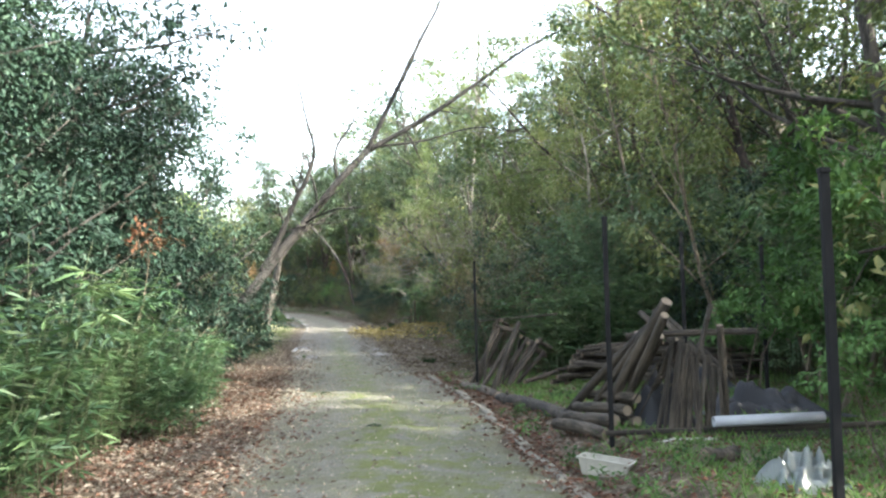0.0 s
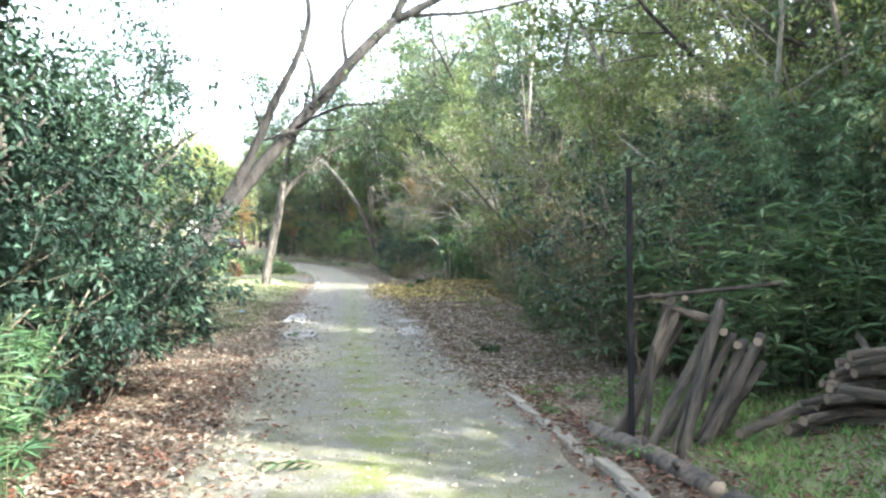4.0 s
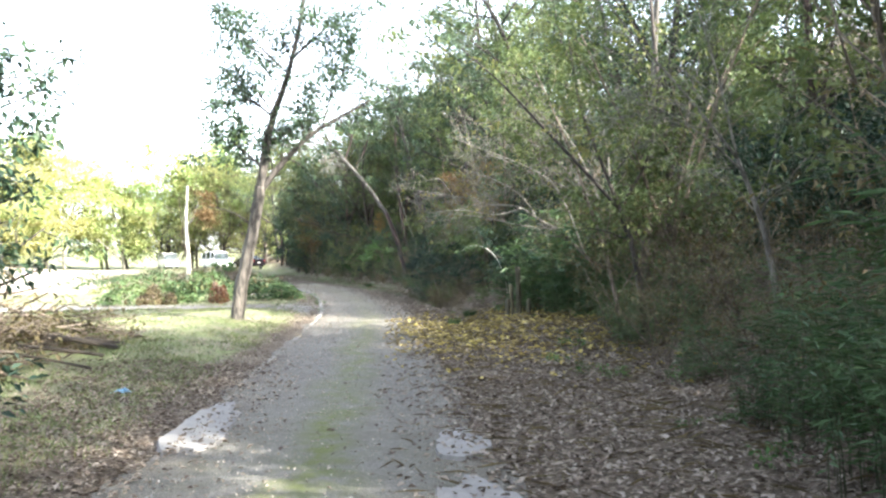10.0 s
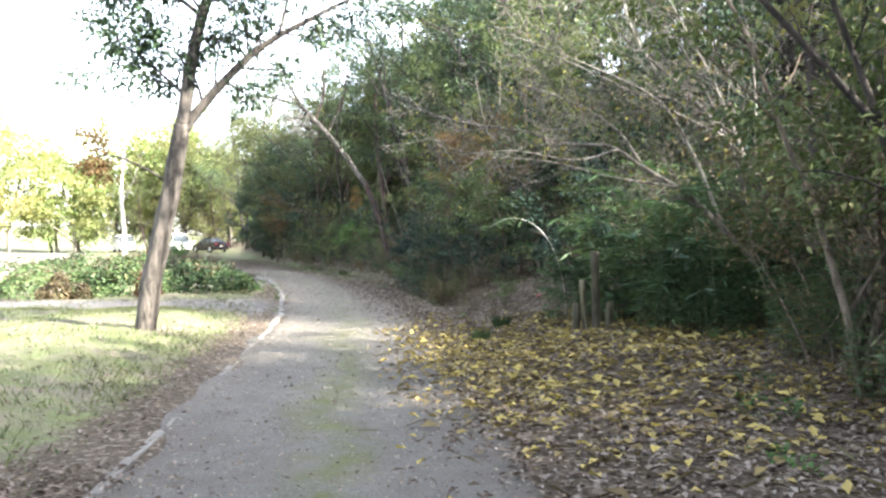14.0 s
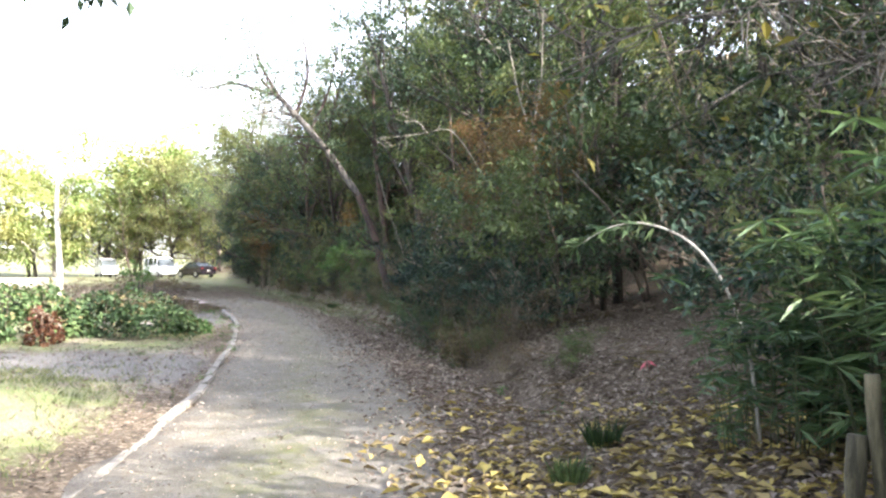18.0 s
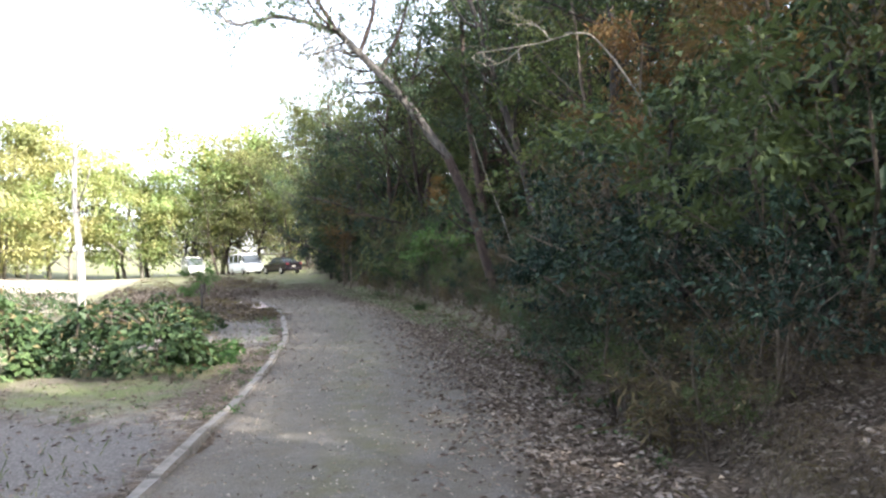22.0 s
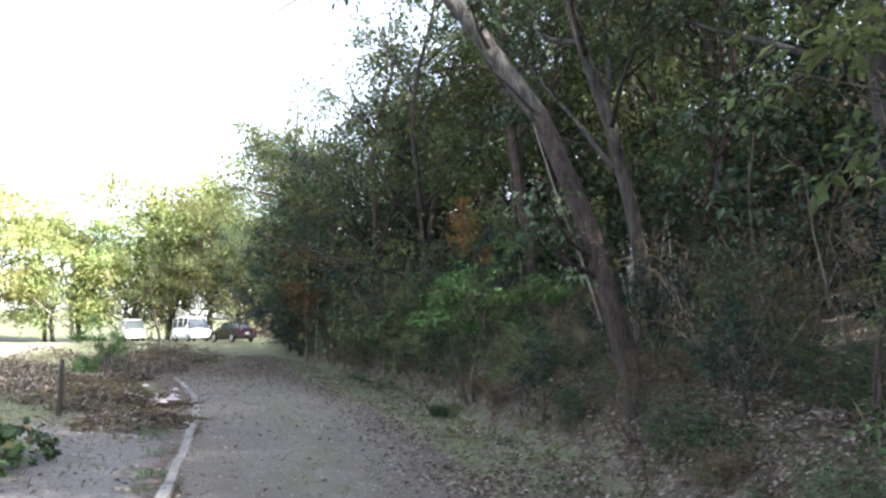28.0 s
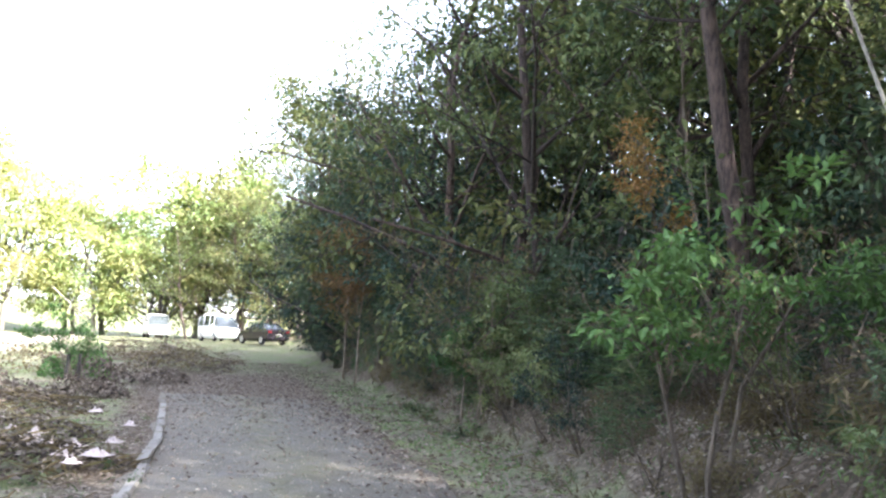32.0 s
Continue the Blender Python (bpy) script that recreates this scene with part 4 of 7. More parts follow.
hero_tree(117, "bare_sapling", "leafless grey sapling with a wide fan of fine twigs", [
    ([(1.35, 35.2, 0.4), (0.95, 35.1, 1.5), (0.5, 35.0, 2.3)], 0.045, 0.03),
    ([(0.5, 35.0, 2.3), (-0.2, 34.9, 3.1), (-0.9, 34.8, 3.7), (-1.7, 34.6, 4.3)], 0.022, 0.005),
    ([(0.5, 35.0, 2.3), (0.1, 35.0, 3.3), (-0.4, 34.9, 4.2), (-0.8, 34.8, 5.0)], 0.022, 0.005),
    ([(0.6, 35.0, 2.2), (0.6, 35.0, 3.4), (0.4, 35.0, 4.6)], 0.02, 0.005),
    ([(0.2, 34.9, 2.6), (-0.7, 34.7, 3.0), (-1.6, 34.5, 3.4), (-2.2, 34.4, 3.6)], 0.018, 0.004)],
    M["bark_grey"], M["yellowing"], (9, 0.9), 160, 0.08, 0.1, FINE)
hero_tree(118, "bare_sapling", "leafless grey sapling with a wide fan of fine twigs", [
    ([(1.9, 28.6, 0.5), (1.7, 28.6, 1.7), (1.4, 28.6, 2.6)], 0.04, 0.028),
    ([(1.4, 28.6, 2.6), (0.8, 28.6, 3.4), (0.1, 28.5, 4.2), (-0.5, 28.4, 5.0)], 0.022, 0.005),
    ([(1.4, 28.6, 2.6), (1.2, 28.7, 3.7), (0.9, 28.8, 4.9)], 0.02, 0.005),
    ([(1.5, 28.6, 2.4), (0.9, 28.4, 2.9), (0.2, 28.2, 3.3)], 0.018, 0.004)],
    M["bark_grey"], M["yellowing"], (9, 0.9), 260, 0.08, 0.1, FINE)
hero_tree(126, "dead_branch", "tangle of pale dead twigs hanging under the leaning tree's fork", [
    ([(-9.3, 56.1, 6.65), (-9.6, 55.95, 6.4), (-9.85, 55.9, 6.05)], 0.018, 0.006),
    ([(-9.3, 56.1, 6.6), (-9.45, 55.9, 6.2), (-9.55, 55.8, 5.8)], 0.018, 0.006),
    ([(-9.1, 56.1, 6.45), (-9.15, 55.9, 6.1), (-9.2, 55.85, 5.75)], 0.016, 0.005),
    ([(-9.2, 56.1, 6.6), (-9.7, 55.9, 6.5), (-10.1, 55.8, 6.25)], 0.016, 0.005)],
    M["bark_pale"], M["dry"], (12, 0.5), 90, 0.07, 0.08, FINE)
hero_tree(127, "overhanging_tree", "thin-leaved tree leaning from the wood out over the bend", [
    ([(-16.6, 84.5, 0.5), (-16.9, 85.0, 3.0), (-17.3, 85.4, 5.6), (-17.9, 85.8, 7.6)], 0.14, 0.09),
    ([(-17.9, 85.8, 7.6), (-19.2, 86.0, 8.7), (-21.2, 86.1, 9.3), (-23.2, 86.2, 8.7)], 0.07, 0.015),
    ([(-18.2, 85.9, 7.9), (-19.0, 86.2, 9.6), (-20.4, 86.4, 11.2), (-21.2, 86.4, 12.0)], 0.07, 0.015),
    ([(-17.9, 85.8, 7.6), (-18.2, 85.4, 9.8), (-18.0, 85.2, 12.0), (-18.3, 85.0, 13.6)], 0.07, 0.015),
    ([(-17.4, 85.5, 6.2), (-19.2, 84.8, 7.4), (-21.0, 84.4, 7.8)], 0.05, 0.012),
    ([(-19.0, 86.0, 8.5), (-20.2, 86.8, 9.9), (-21.2, 87.0, 10.5)], 0.04, 0.012)],
    M["bark_brown"], M["olive_dark"], (11, 1.3), 5200, 0.15, 0.3, dict(kids=(6,)))
hero_tree(108, "thin_field_tree", "thin pale almost bare tree in the sunny field", [
    ([(-17.3, 58.6, 0.0), (-17.3, 58.6, 2.0), (-17.4, 58.6, 3.6), (-17.3, 58.6, 5.4)], 0.12, 0.04),
    ([(-17.35, 58.6, 3.2), (-16.8, 58.4, 4.2), (-16.4, 58.3, 5.2)], 0.02, 0.006)],
    M["bark_white"], M["yellowing"], (5, 0.7), 120, 0.10, 0.15)

rnd = random.Random(4)
# the wood's edge and the wood on the slope
# rows run on below y = 0, unseen, to cast shade on the lane
for row, (off, step, kinds, smin, smax, y0, y1) in enumerate([
        (0.25, 1.05, ("drygrass", "sasa", "shrub", "twiggy", "shrub"), 0.5, 0.8, 17, 86),
        (1.0, 1.25, ("shrub", "sasa", "twiggy", "shrub", "shrub", "sasa"), 0.8, 1.25, 16, 86),
        (2.2, 1.7, ("shrub", "twiggy", "sapling", "shrub", "shrub"), 1.1, 1.6, 12, 86),
        (3.8, 2.2, ("sapling", "camellia", "shrub", "sapling"), 1.0, 1.4, 2, 90),
        (6.0, 2.7, ("yellow", "olive", "camellia", "olive", "ever"), 0.7, 0.95, -20, 100),
        (5.0, 1.7, ("under",), 0.9, 1.3, -14, 90),
        (7.4, 1.9, ("under",), 1.0, 1.5, -16, 90),
        (10.5, 2.0, ("under",), 1.2, 1.8, -18, 84),
        (14.5, 4.2, ("under",), 1.6, 2.3, -18, 76),
        (8.8, 2.9, ("ever", "olive", "yellow", "olive"), 0.85, 1.1, -22, 110),
        (12.5, 4.0, ("ever", "olive", "ever"), 0.9, 1.2, -24, 95),
        (17, 5.0, ("ever", "olive", "yellow"), 1.0, 1.3, -26, 90)]):
    y = y0
    while y < y1:
        yy = y + rnd.uniform(-0.4, 0.4) * step
        s = rnd.uniform(smin, smax)
        kind = rnd.choice(kinds)
        if row < 2 and 50 < yy < 64:
            kind = rnd.choice(("twiggy", "shrub", "drygrass", "sasa"))
            s *= 0.65
        if row in (2, 3) and 56 < yy < 65:
            kind, s = rnd.choice(("shrub", "twiggy")), 0.7
        if row < 2 and 17 < yy < 34:
            kind = rnd.choice(("sasa", "sasa", "sasa", "shrub", "twiggy"))
            s *= 1.1
        if 0 < row < 4 and 27.5 < yy < 33:
            s *= 0.62
        if kind in ("ever", "olive", "yellow") and (row > 5 or yy < -3 or yy > 90):
            kind = "back"
        if 22 < yy < 45 and off > 3 and kind in ("ever", "camellia"):
            kind = rnd.choice(("yellow", "olive"))
        if kind == "yellow" and yy > 45:
            kind = "ever"
        x = float(wood_x(yy)) + off * (1 + rnd.uniform(-0.2, 0.3))
        skip = (row < 4 and 40.0 < yy < 44.5 and rnd.random() < 0.85) or (row < 2 and 36.0 < yy < 39.8)
        s *= 0.6 if kind == "camellia" and s > 1.5 else 1.0
        if kind == "back" and 6 < yy < 30:
            s *= 0.82
        if kind == "camellia" and 55 < yy < 69:
            kind = "sapling"
        if not skip and shades_gap(kind, x, yy, s):
            kind, s = "under", min(s, 0.9)
            skip = shades_gap(kind, x, yy, s)
        if not skip:
            plant(kind, x, yy, s, rng=rnd)
        y += step * (1.0 if yy < 84 else 1.5)
# tall trees behind the log heaps, many added for shade, some out of view
rnd = random.Random(34)
for kind, x, y, s in (("olive", 6.4, 9.0, 1.3), ("ever", 9.6, 6.4, 1.35), ("sapling", 5.6, 13.2, 1.5), ("sapling", 4.9, 14.4, 1.35), ("olive", 7.4, -4.0, 1.4), ("ever", 9.0, -9.0, 1.4), ("olive", 5.7, 0.2, 1.05), ("ever", 7.2, -0.8, 1.25), ("ever", 8.8, -1.5, 1.4), ("olive", 6.6, 17.0, 1.0), ("sapling", 4.2, 18.5, 1.6), ("olive", 4.6, 21.5, 0.8), ("ever", 8.4, 13.0, 1.2), ("ever", 8.0, 7.5, 1.4),
                      ("ever", 6.6, 4.4, 1.2), ("ever", 6.2, 10.3, 0.95), ("olive", 8.2, 9.4, 1.1), ("olive", 11.5, 12.2, 1.25), ("ever", 4.4, 23.5, 0.75), ("olive", 6.0, 20.0, 0.85), ("ever", 8.6, 19.0, 0.95), ("olive", 7.0, 24.5, 0.85), ("ever", 10.5, 16.0, 0.95), ("ever", 10.0, 22.5, 0.95), ("olive", 4.0, 27.0, 0.7), ("ever", 12.5, 19.5, 0.95)):
    if not shades_gap(kind, x, y, s):
        plant(kind, x, y, s, rng=rnd)
for x, y, s in ((4.7, 10.4, 0.9), (5.4, 9.6, 1.1), (5.9, 10.6, 1.2), (3.6, 9.9, 0.55), (4.3, 9.3, 0.7)):
    plant("fresh", x, y, s, rng=rnd)
# tall trees added to keep the lane in shade on both sides of the gaps
for kind, x, y, s in (("ever", 3.0, 38.7, 0.9), ("olive", 6.6, 36.8, 1.0), ("ever", 10.8, 34.8, 1.1), ("ever", 2.6, 40.6, 0.95), ("olive", 6.2, 38.6, 1.1), ("ever", 10.2, 36.6, 1.2), ("ever", 2.4, 45.0, 0.6)):
    plant(kind, x, y, s, rng=rnd)
# lower unseen trees, added to shade the lane yet leave the bamboo lit
for x, y, s in ((5.7, 4.4, 1.05), (5.9, 6.0, 1.1), (5.5, 7.0, 0.75)):
    plant("mixed", x, y, s, rng=rnd)
# scrub at the yard's corner beside the lane
for kind, x, y, s in (("shrub", 1.5, 17.6, 1.15), ("twiggy", 1.3, 18.6, 1.1), ("shrub", 1.9, 19.0, 1.3), ("twiggy", 1.6, 16.9, 0.9), ("yellow", 3.4, 19.6, 0.55), ("bare", 2.2, 18.0, 1.0), ("yellow", 4.4, 22.6, 0.8), ("yellow", 3.9, 27.4, 0.85)):
    plant(kind, x, y, s, rng=rnd)
# stands of tall bamboo behind the log yard
for k in range(22):
    q = (k + rnd.random()) / 22
    plant("cane", 3.3 + 4.4 * q, 17.9 - 1.3 * q + rnd.uniform(-0.4, 1.6), rnd.uniform(0.75, 1.15), rng=rnd)
for k in range(16):
    q = (k + rnd.random()) / 16
    plant("cane", 6.4 + rnd.uniform(-0.6, 1.2), 6.0 + 9.0 * q, rnd.uniform(0.75, 1.1), rng=rnd)
# bamboo grass closing the yard behind the logs
for k in range(22):
    q = (k + rnd.random()) / 22
    plant(rnd.choice(("sasa", "sasa", "bamboo")), 1.9 + 4.4 * q, 16.4 + rnd.uniform(-0.3, 1.2) - 0.8 * q, rnd.uniform(0.95, 1.45), rng=rnd)
# taller trees along the bend
rnd = random.Random(33)
for kind, x, y, s in (("ever", -15.2, 80.5, 0.75), ("olive", -17.0, 85.5, 0.75), ("ever", -13.6, 76.5, 0.95), ("olive", -19.6, 92.0, 0.85), ("olive", -11.8, 72.5, 0.95), ("ever", -21.6, 98.0, 0.9), ("olive", -25.0, 106.0, 0.9), ("olive", -9.6, 69.0, 0.95), ("ever", -29, 118, 1.3), ("olive", -33, 121, 1.2), ("olive", -22.4, 97.5, 1.25), ("olive", -24.2, 102.0, 1.25)):
    plant(kind, x, y, s, rng=rnd)
for kind, x, y, s in (("ever", -0.6, 48.2, 0.8), ("ever", -1.9, 52.4, 1.05), ("ever", -3.3, 56.6, 1.05), ("ever", 0.4, 51.0, 1.15), ("ever", -5.0, 61.0, 1.0), ("ever", 3.4, 46, 0.85)):
    plant(kind, x, y, s, rng=rnd)
for kind, x, y, s in (("camellia", -5.3, 74.0, 1.7), ("camellia", -3.4, 74.6, 1.8), ("camellia", -4.4, 78.0, 1.9), ("camellia", -1.6, 78.5, 1.9), ("mixed", -2.6, 71.0, 1.5)):
    plant(kind, x, y, s, rng=random.Random(int(10 * y)))
for k in range(9):
    y = 60 + 3.2 * k
    low = 1.0 if y < 72 else 0.78
    plant("back", float(wood_x(y)) + 6.5 + rnd.uniform(-1, 1.5), y, low * rnd.uniform(1.25, 1.5), rng=rnd)
    plant(rnd.choice(("ever", "olive", "ever")), float(wood_x(y)) + 3.6 + rnd.uniform(-0.5, 0.8), y + 1.5, low * rnd.uniform(0.8, 1.0), rng=rnd)
# single autumn-coloured trees, bare shrubs and dark evergreens at the bend
for kind, x, y, s in (("orange", -8.05, 64.1, 0.62), ("brown", -14.9, 76.8, 0.95), ("brown", -15.7, 78.6, 1.1), ("brown", 9.5, 30.0, 1.2), ("brown", -1.5, 54.0, 1.1), ("brown", -3.4, 50.6, 0.9), ("brown", -2.2, 46.6, 1.0)):
    plant(kind, x, y, s, rng=rnd)
for x, y, s in ((-8.0, 61.1, 0.9), (-10.6, 67.6, 0.75), (3.15, 5.9, 0.5), (5.8, 11.6, 1.8)):
    plant("fresh", x, y, s, rng=rnd)
for x, y, s in ((0.6, 43.0, 0.8), (1.9, 30.2, 0.8), (1.0, 36.2, 1.0), (-2.2, 52.5, 1.0), (1.8, 40.0, 1.4)):
    plant("bare", x, y, s, rng=rnd)
for x, y, s in ((0.9, 31.9, 1.0), (1.35, 32.4, 1.15), (0.35, 32.2, 0.85), (1.7, 31.6, 1.1), (1.0, 33.2, 1.1)):
    plant("twiggy", x, y, s, rng=rnd)
for x, y, s in ((-2.2, 46.2, 0.55), (-3.0, 49.0, 0.6), (-1.0, 47.5, 0.75), (-15.8, 80.0, 1.3), (-17.0, 84.0, 1.4), (-13.0, 75.5, 0.8), (-15.2, 81.0, 0.9), (-18.4, 88.5, 1.5), (-20.2, 94, 1.5), (-22.5, 101, 1.5), (-24.5, 108, 1.5)):
    plant("camellia", x, y, s, rng=rnd)
for kind, x, y, s in (("mixed", -14.4, 77.5, 1.8), ("holly", -12.5, 73.6, 1.5), ("mixed", -16.6, 83.2, 1.8), ("mixed", -10.2, 70.4, 1.7), ("holly", -18.6, 90.0, 1.5), ("mixed", -8.0, 68.5, 1.6), ("holly", -18.2, 84.8, 1.05), ("holly", -17.4, 83.2, 1.1), ("holly", -16.8, 81.6, 0.9)):
    plant(kind, x, y, s, rng=rnd)
for k in range(20):
    y = 66.5 + 1.0 * k
    plant("shrub", float(wood_x(y)) + 0.35 + rnd.uniform(0, 0.5), y, rnd.uniform(0.8, 1.15), which=k % 3, rng=rnd)
# scrub wood on the far side of the thicket
for x, y, s in ((-17, -12, 1.0), (-20, -3, 1.1), (-16.5, 4, 1.0), (-21, 10, 1.1), (-17.5, 16, 1.0), (-24, 3, 1.2), (-14, -20, 1.1), (-25, 18, 1.1), (-9, -8, 1.0), (-11, -1, 1.0)):
    plant("back", x, y, s, rng=rnd)
# trees behind the parked cars and round the field
def open_view(x, y):
    """Not on the parking ground or before it."""
    return not (-54 < x < -26 and y < 123)


rnd = random.Random(31)
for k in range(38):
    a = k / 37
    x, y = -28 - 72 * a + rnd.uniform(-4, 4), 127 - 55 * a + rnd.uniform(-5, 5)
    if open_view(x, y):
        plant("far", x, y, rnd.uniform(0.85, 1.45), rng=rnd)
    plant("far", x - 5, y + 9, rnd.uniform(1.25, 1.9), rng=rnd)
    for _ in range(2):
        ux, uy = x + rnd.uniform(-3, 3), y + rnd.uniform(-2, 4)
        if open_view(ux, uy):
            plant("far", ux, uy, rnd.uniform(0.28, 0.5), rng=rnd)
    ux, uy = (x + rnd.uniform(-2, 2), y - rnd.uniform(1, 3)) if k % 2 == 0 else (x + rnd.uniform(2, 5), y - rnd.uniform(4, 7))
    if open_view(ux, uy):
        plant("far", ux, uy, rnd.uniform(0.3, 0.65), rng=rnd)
for x, y, s in ((-37.0, 121.0, 0.62), (-33.5, 124.0, 0.75), (-40.5, 119.5, 0.5)):
    plant("olive", x, y, s * 1.9, rng=rnd)
for x, y, s in ((-33.6, 120.5, 2.3), (-37.6, 123.0, 2.45), (-41.5, 124.5, 2.2), (-30.5, 118.5, 1.7)):
    plant("mixed", x, y, s, rng=rnd)
# thicket on the other side of the lane
rnd = random.Random(32)
for k in range(24):
    y = 4.5 + k * 0.72
    plant(rnd.choice(("bamboo", "bamboo", "sasa") if y < 12 else ("sasa", "shrub")), float(road_l(y)) - 1.75 - rnd.uniform(0, 0.8) - (0.6 if y > 14 else 0), y, rnd.uniform(0.9, 1.25) if y < 11.5 else rnd.uniform(0.75, 1.05), rng=rnd)
    plant("under", float(road_l(y)) - 3.3 - rnd.uniform(0, 1.0), y, rnd.uniform(0.8, 1.2), which=1, rng=rnd)
for x, y, s in ((-5.4, 16.0, 0.95), (-5.9, 13.6, 0.95), (-7.3, 15.6, 1.1), (-7.6, 17.4, 1.25), (-6.9, 14.4, 1.2), (-8.6, 12.8, 1.3), (-6.2, 10.4, 1.0), (-7.4, 8.8, 1.15), (-5.25, 12.3, 0.75), (-6.7, 22.7, 0.95), (-5.0, 11.0, 0.8), (-8.3, 18.4, 0.95), (-10.8, 28.6, 1.25), (-4.7, 7.2, 0.75), (-6.4, 12.4, 1.0)):
    plant("holly", x, y, s, rng=rnd)
for x, y, s in ((-9.0, 21.0, 1.1), (-9.6, 25.4, 0.95), (-11.4, 30.4, 1.2)):
    plant("camellia", x, y, s, rng=rnd)
for x, y, s in ((-8.6, 19.0, 0.95), (-7.6, 13, 0.85), (-9.8, 17, 0.85), (-11, 24, 0.75), (-11, 11, 1.0), (-9, 5, 0.9), (-13, 19, 0.9)):
    plant("ever", x, y, s, rng=rnd)
plant("rust", -4.4, 10.75, 1.04, rng=rnd)
for x, y, s in ((-4.95, 15.4, 1.1), (-5.3, 16.5, 1.2), (-4.8, 16.1, 1.1), (-5.4, 15.1, 1.2), (-4.55, 15.7, 0.85), (-5.6, 15.9, 1.25)):
    plant("shrub", x, y, s, which=2, rng=rnd)
for x, y, s in ((-5.2, 17.2, 0.72), (-5.4, 16.4, 0.8), (-5.8, 17.9, 0.8), (-5.0, 15.6, 0.75)):
    plant("shrub", x, y, s, which=0, rng=rnd)

# ---- vine-covered mounds in the field ----
def vine_mound(seed, x, y, rx, ry, h, leaf, count, label, size=0.12):
    """Leaves lying over several rounded humps, with vines between."""
    rng = np.random.default_rng(seed)
    ob = thing("vine_mound", label, "shrub", Matrix.Translation((x, y, at_land(x, y))))
    humps = max(4, int(rx * ry * 4.5))
    a, u = rng.random(humps) * 6.28, np.sqrt(rng.random(humps))
    C = np.stack([np.cos(a) * u * rx * 0.75, np.sin(a) * u * ry * 0.75, np.zeros(humps)], -1)
    R = (0.26 + 0.3 * rng.random(humps)) * min(rx, ry)
    H = h * (1.08 - 0.6 * u ** 2) * (0.6 + 0.5 * rng.random(humps))
    k = rng.choice(humps, int(count * 1.6), p=R * R / (R * R).sum())
    n = rand_dirs(rng, len(k))
    n[:, 2] = np.abs(n[:, 2])
    P = C[k] + n * np.stack([R[k], R[k], H[k]], -1) * (1 - 0.16 * rng.random((len(k), 1)) ** 2)
    deep = np.zeros(len(k), bool)
    for c, r, q in zip(C, R, H):
        deep |= (((P - c) / np.array([r, r, q])) ** 2).sum(1) < 0.62
    P, n = P[~deep] + [0, 0, 0.03], n[~deep]
    m = len(P)
    D = unit(n * [1, 1, 0] + rand_dirs(rng, m) * 0.8 + [0, 0, -0.35])
    L = size * (0.6 + 0.7 * rng.random(m))
    F = unit(n + [0, 0, 0.4] + rand_dirs(rng, m) * 0.5)
    child("foliage", leaf_mesh("foliage", P, D, F, L, L * 0.75, leaf), ob)
    few = rng.integers(0, m, m // 9)
    child("withered_leaves", leaf_mesh("withered_leaves", P[few] + [0, 0, 0.03], D[few], unit(rand_dirs(rng, len(few)) + [0, 0, 0.8]), L[few], L[few] * 0.6, M["dry"] if leaf is M["vine"] else M["litter"]), ob, "withered leaves")
    tubes = []
    for _ in range(22):
        i, j = rng.integers(0, humps, 2)
        p, q = C[i] + [0, 0, H[i] * 0.9], C[j] + [0, 0, H[j] * 0.9]
        tubes.append((bend([p * [1.2, 1.2, 0.1], p, (p + q) / 2 + rng.normal(0, 0.1, 3), q], 4), np.full(13, 0.007), 3))
    tagged(child("vine", tube_mesh("vine", tubes, M["twig"]), ob), kind="stuff")
    return ob


GREEN = "rampant green vine leaves heaped over a mound"
BROWN = "mound of withered reddish-brown vine leaves"
vine_mound(1, -11.0, 49.5, 1.35, 1.7, 1.1, M["vine"], 3300, GREEN)
vine_mound(2, -13.1, 48.6, 1.5, 1.9, 1.4, M["vine"], 3600, GREEN)
vine_mound(3, -11.9, 47.5, 0.45, 0.45, 0.75, M["rust"], 420, "small hump of rust-red dying vine leaves", 0.1)
vine_mound(15, -15.3, 48.0, 1.5, 1.6, 1.1, M["vine"], 2600, GREEN)
vine_mound(16, -13.9, 46.6, 0.8, 0.6, 0.7, M["dry"], 900, BROWN, 0.09)
vine_mound(4, -13.9, 55.6, 1.5, 1.7, 0.95, M["vine"], 2800, GREEN)
vine_mound(5, -17.0, 53.6, 2.0, 1.8, 1.1, M["vine"], 2600, GREEN)
vine_mound(6, -18.6, 65.0, 2.0, 1.4, 0.7, M["mulch"], 2200, BROWN, 0.085)
vine_mound(7, -21.5, 69.5, 2.6, 1.8, 0.7, M["mulch"], 2600, BROWN, 0.085)
vine_mound(8, -23.0, 63.0, 3.0, 2.0, 0.9, M["vine"], 1800, GREEN)
vine_mound(10, -20.5, 74.5, 2.0, 1.4, 0.6, M["mulch"], 2000, BROWN, 0.085)
vine_mound(11, -24.5, 76.0, 2.6, 1.8, 0.8, M["dry"], 2200, BROWN, 0.085)
vine_mound(12, -18.6, 69.6, 1.4, 1.0, 0.4, M["mulch"], 1300, BROWN, 0.08)
vine_mound(13, -27.5, 70.0, 3.0, 2.2, 0.9, M["vine"], 1700, GREEN)
vine_mound(14, -19.5, 57.5, 2.2, 1.4, 0.7, M["yellowing"], 1900, "bright yellow-green weeds heaped beside the field", 0.1)
vine_mound(9, -10.0, 50.6, 0.7, 0.9, 0.5, M["weed"], 800, "bright green vine leaves at the mound's foot", 0.1)

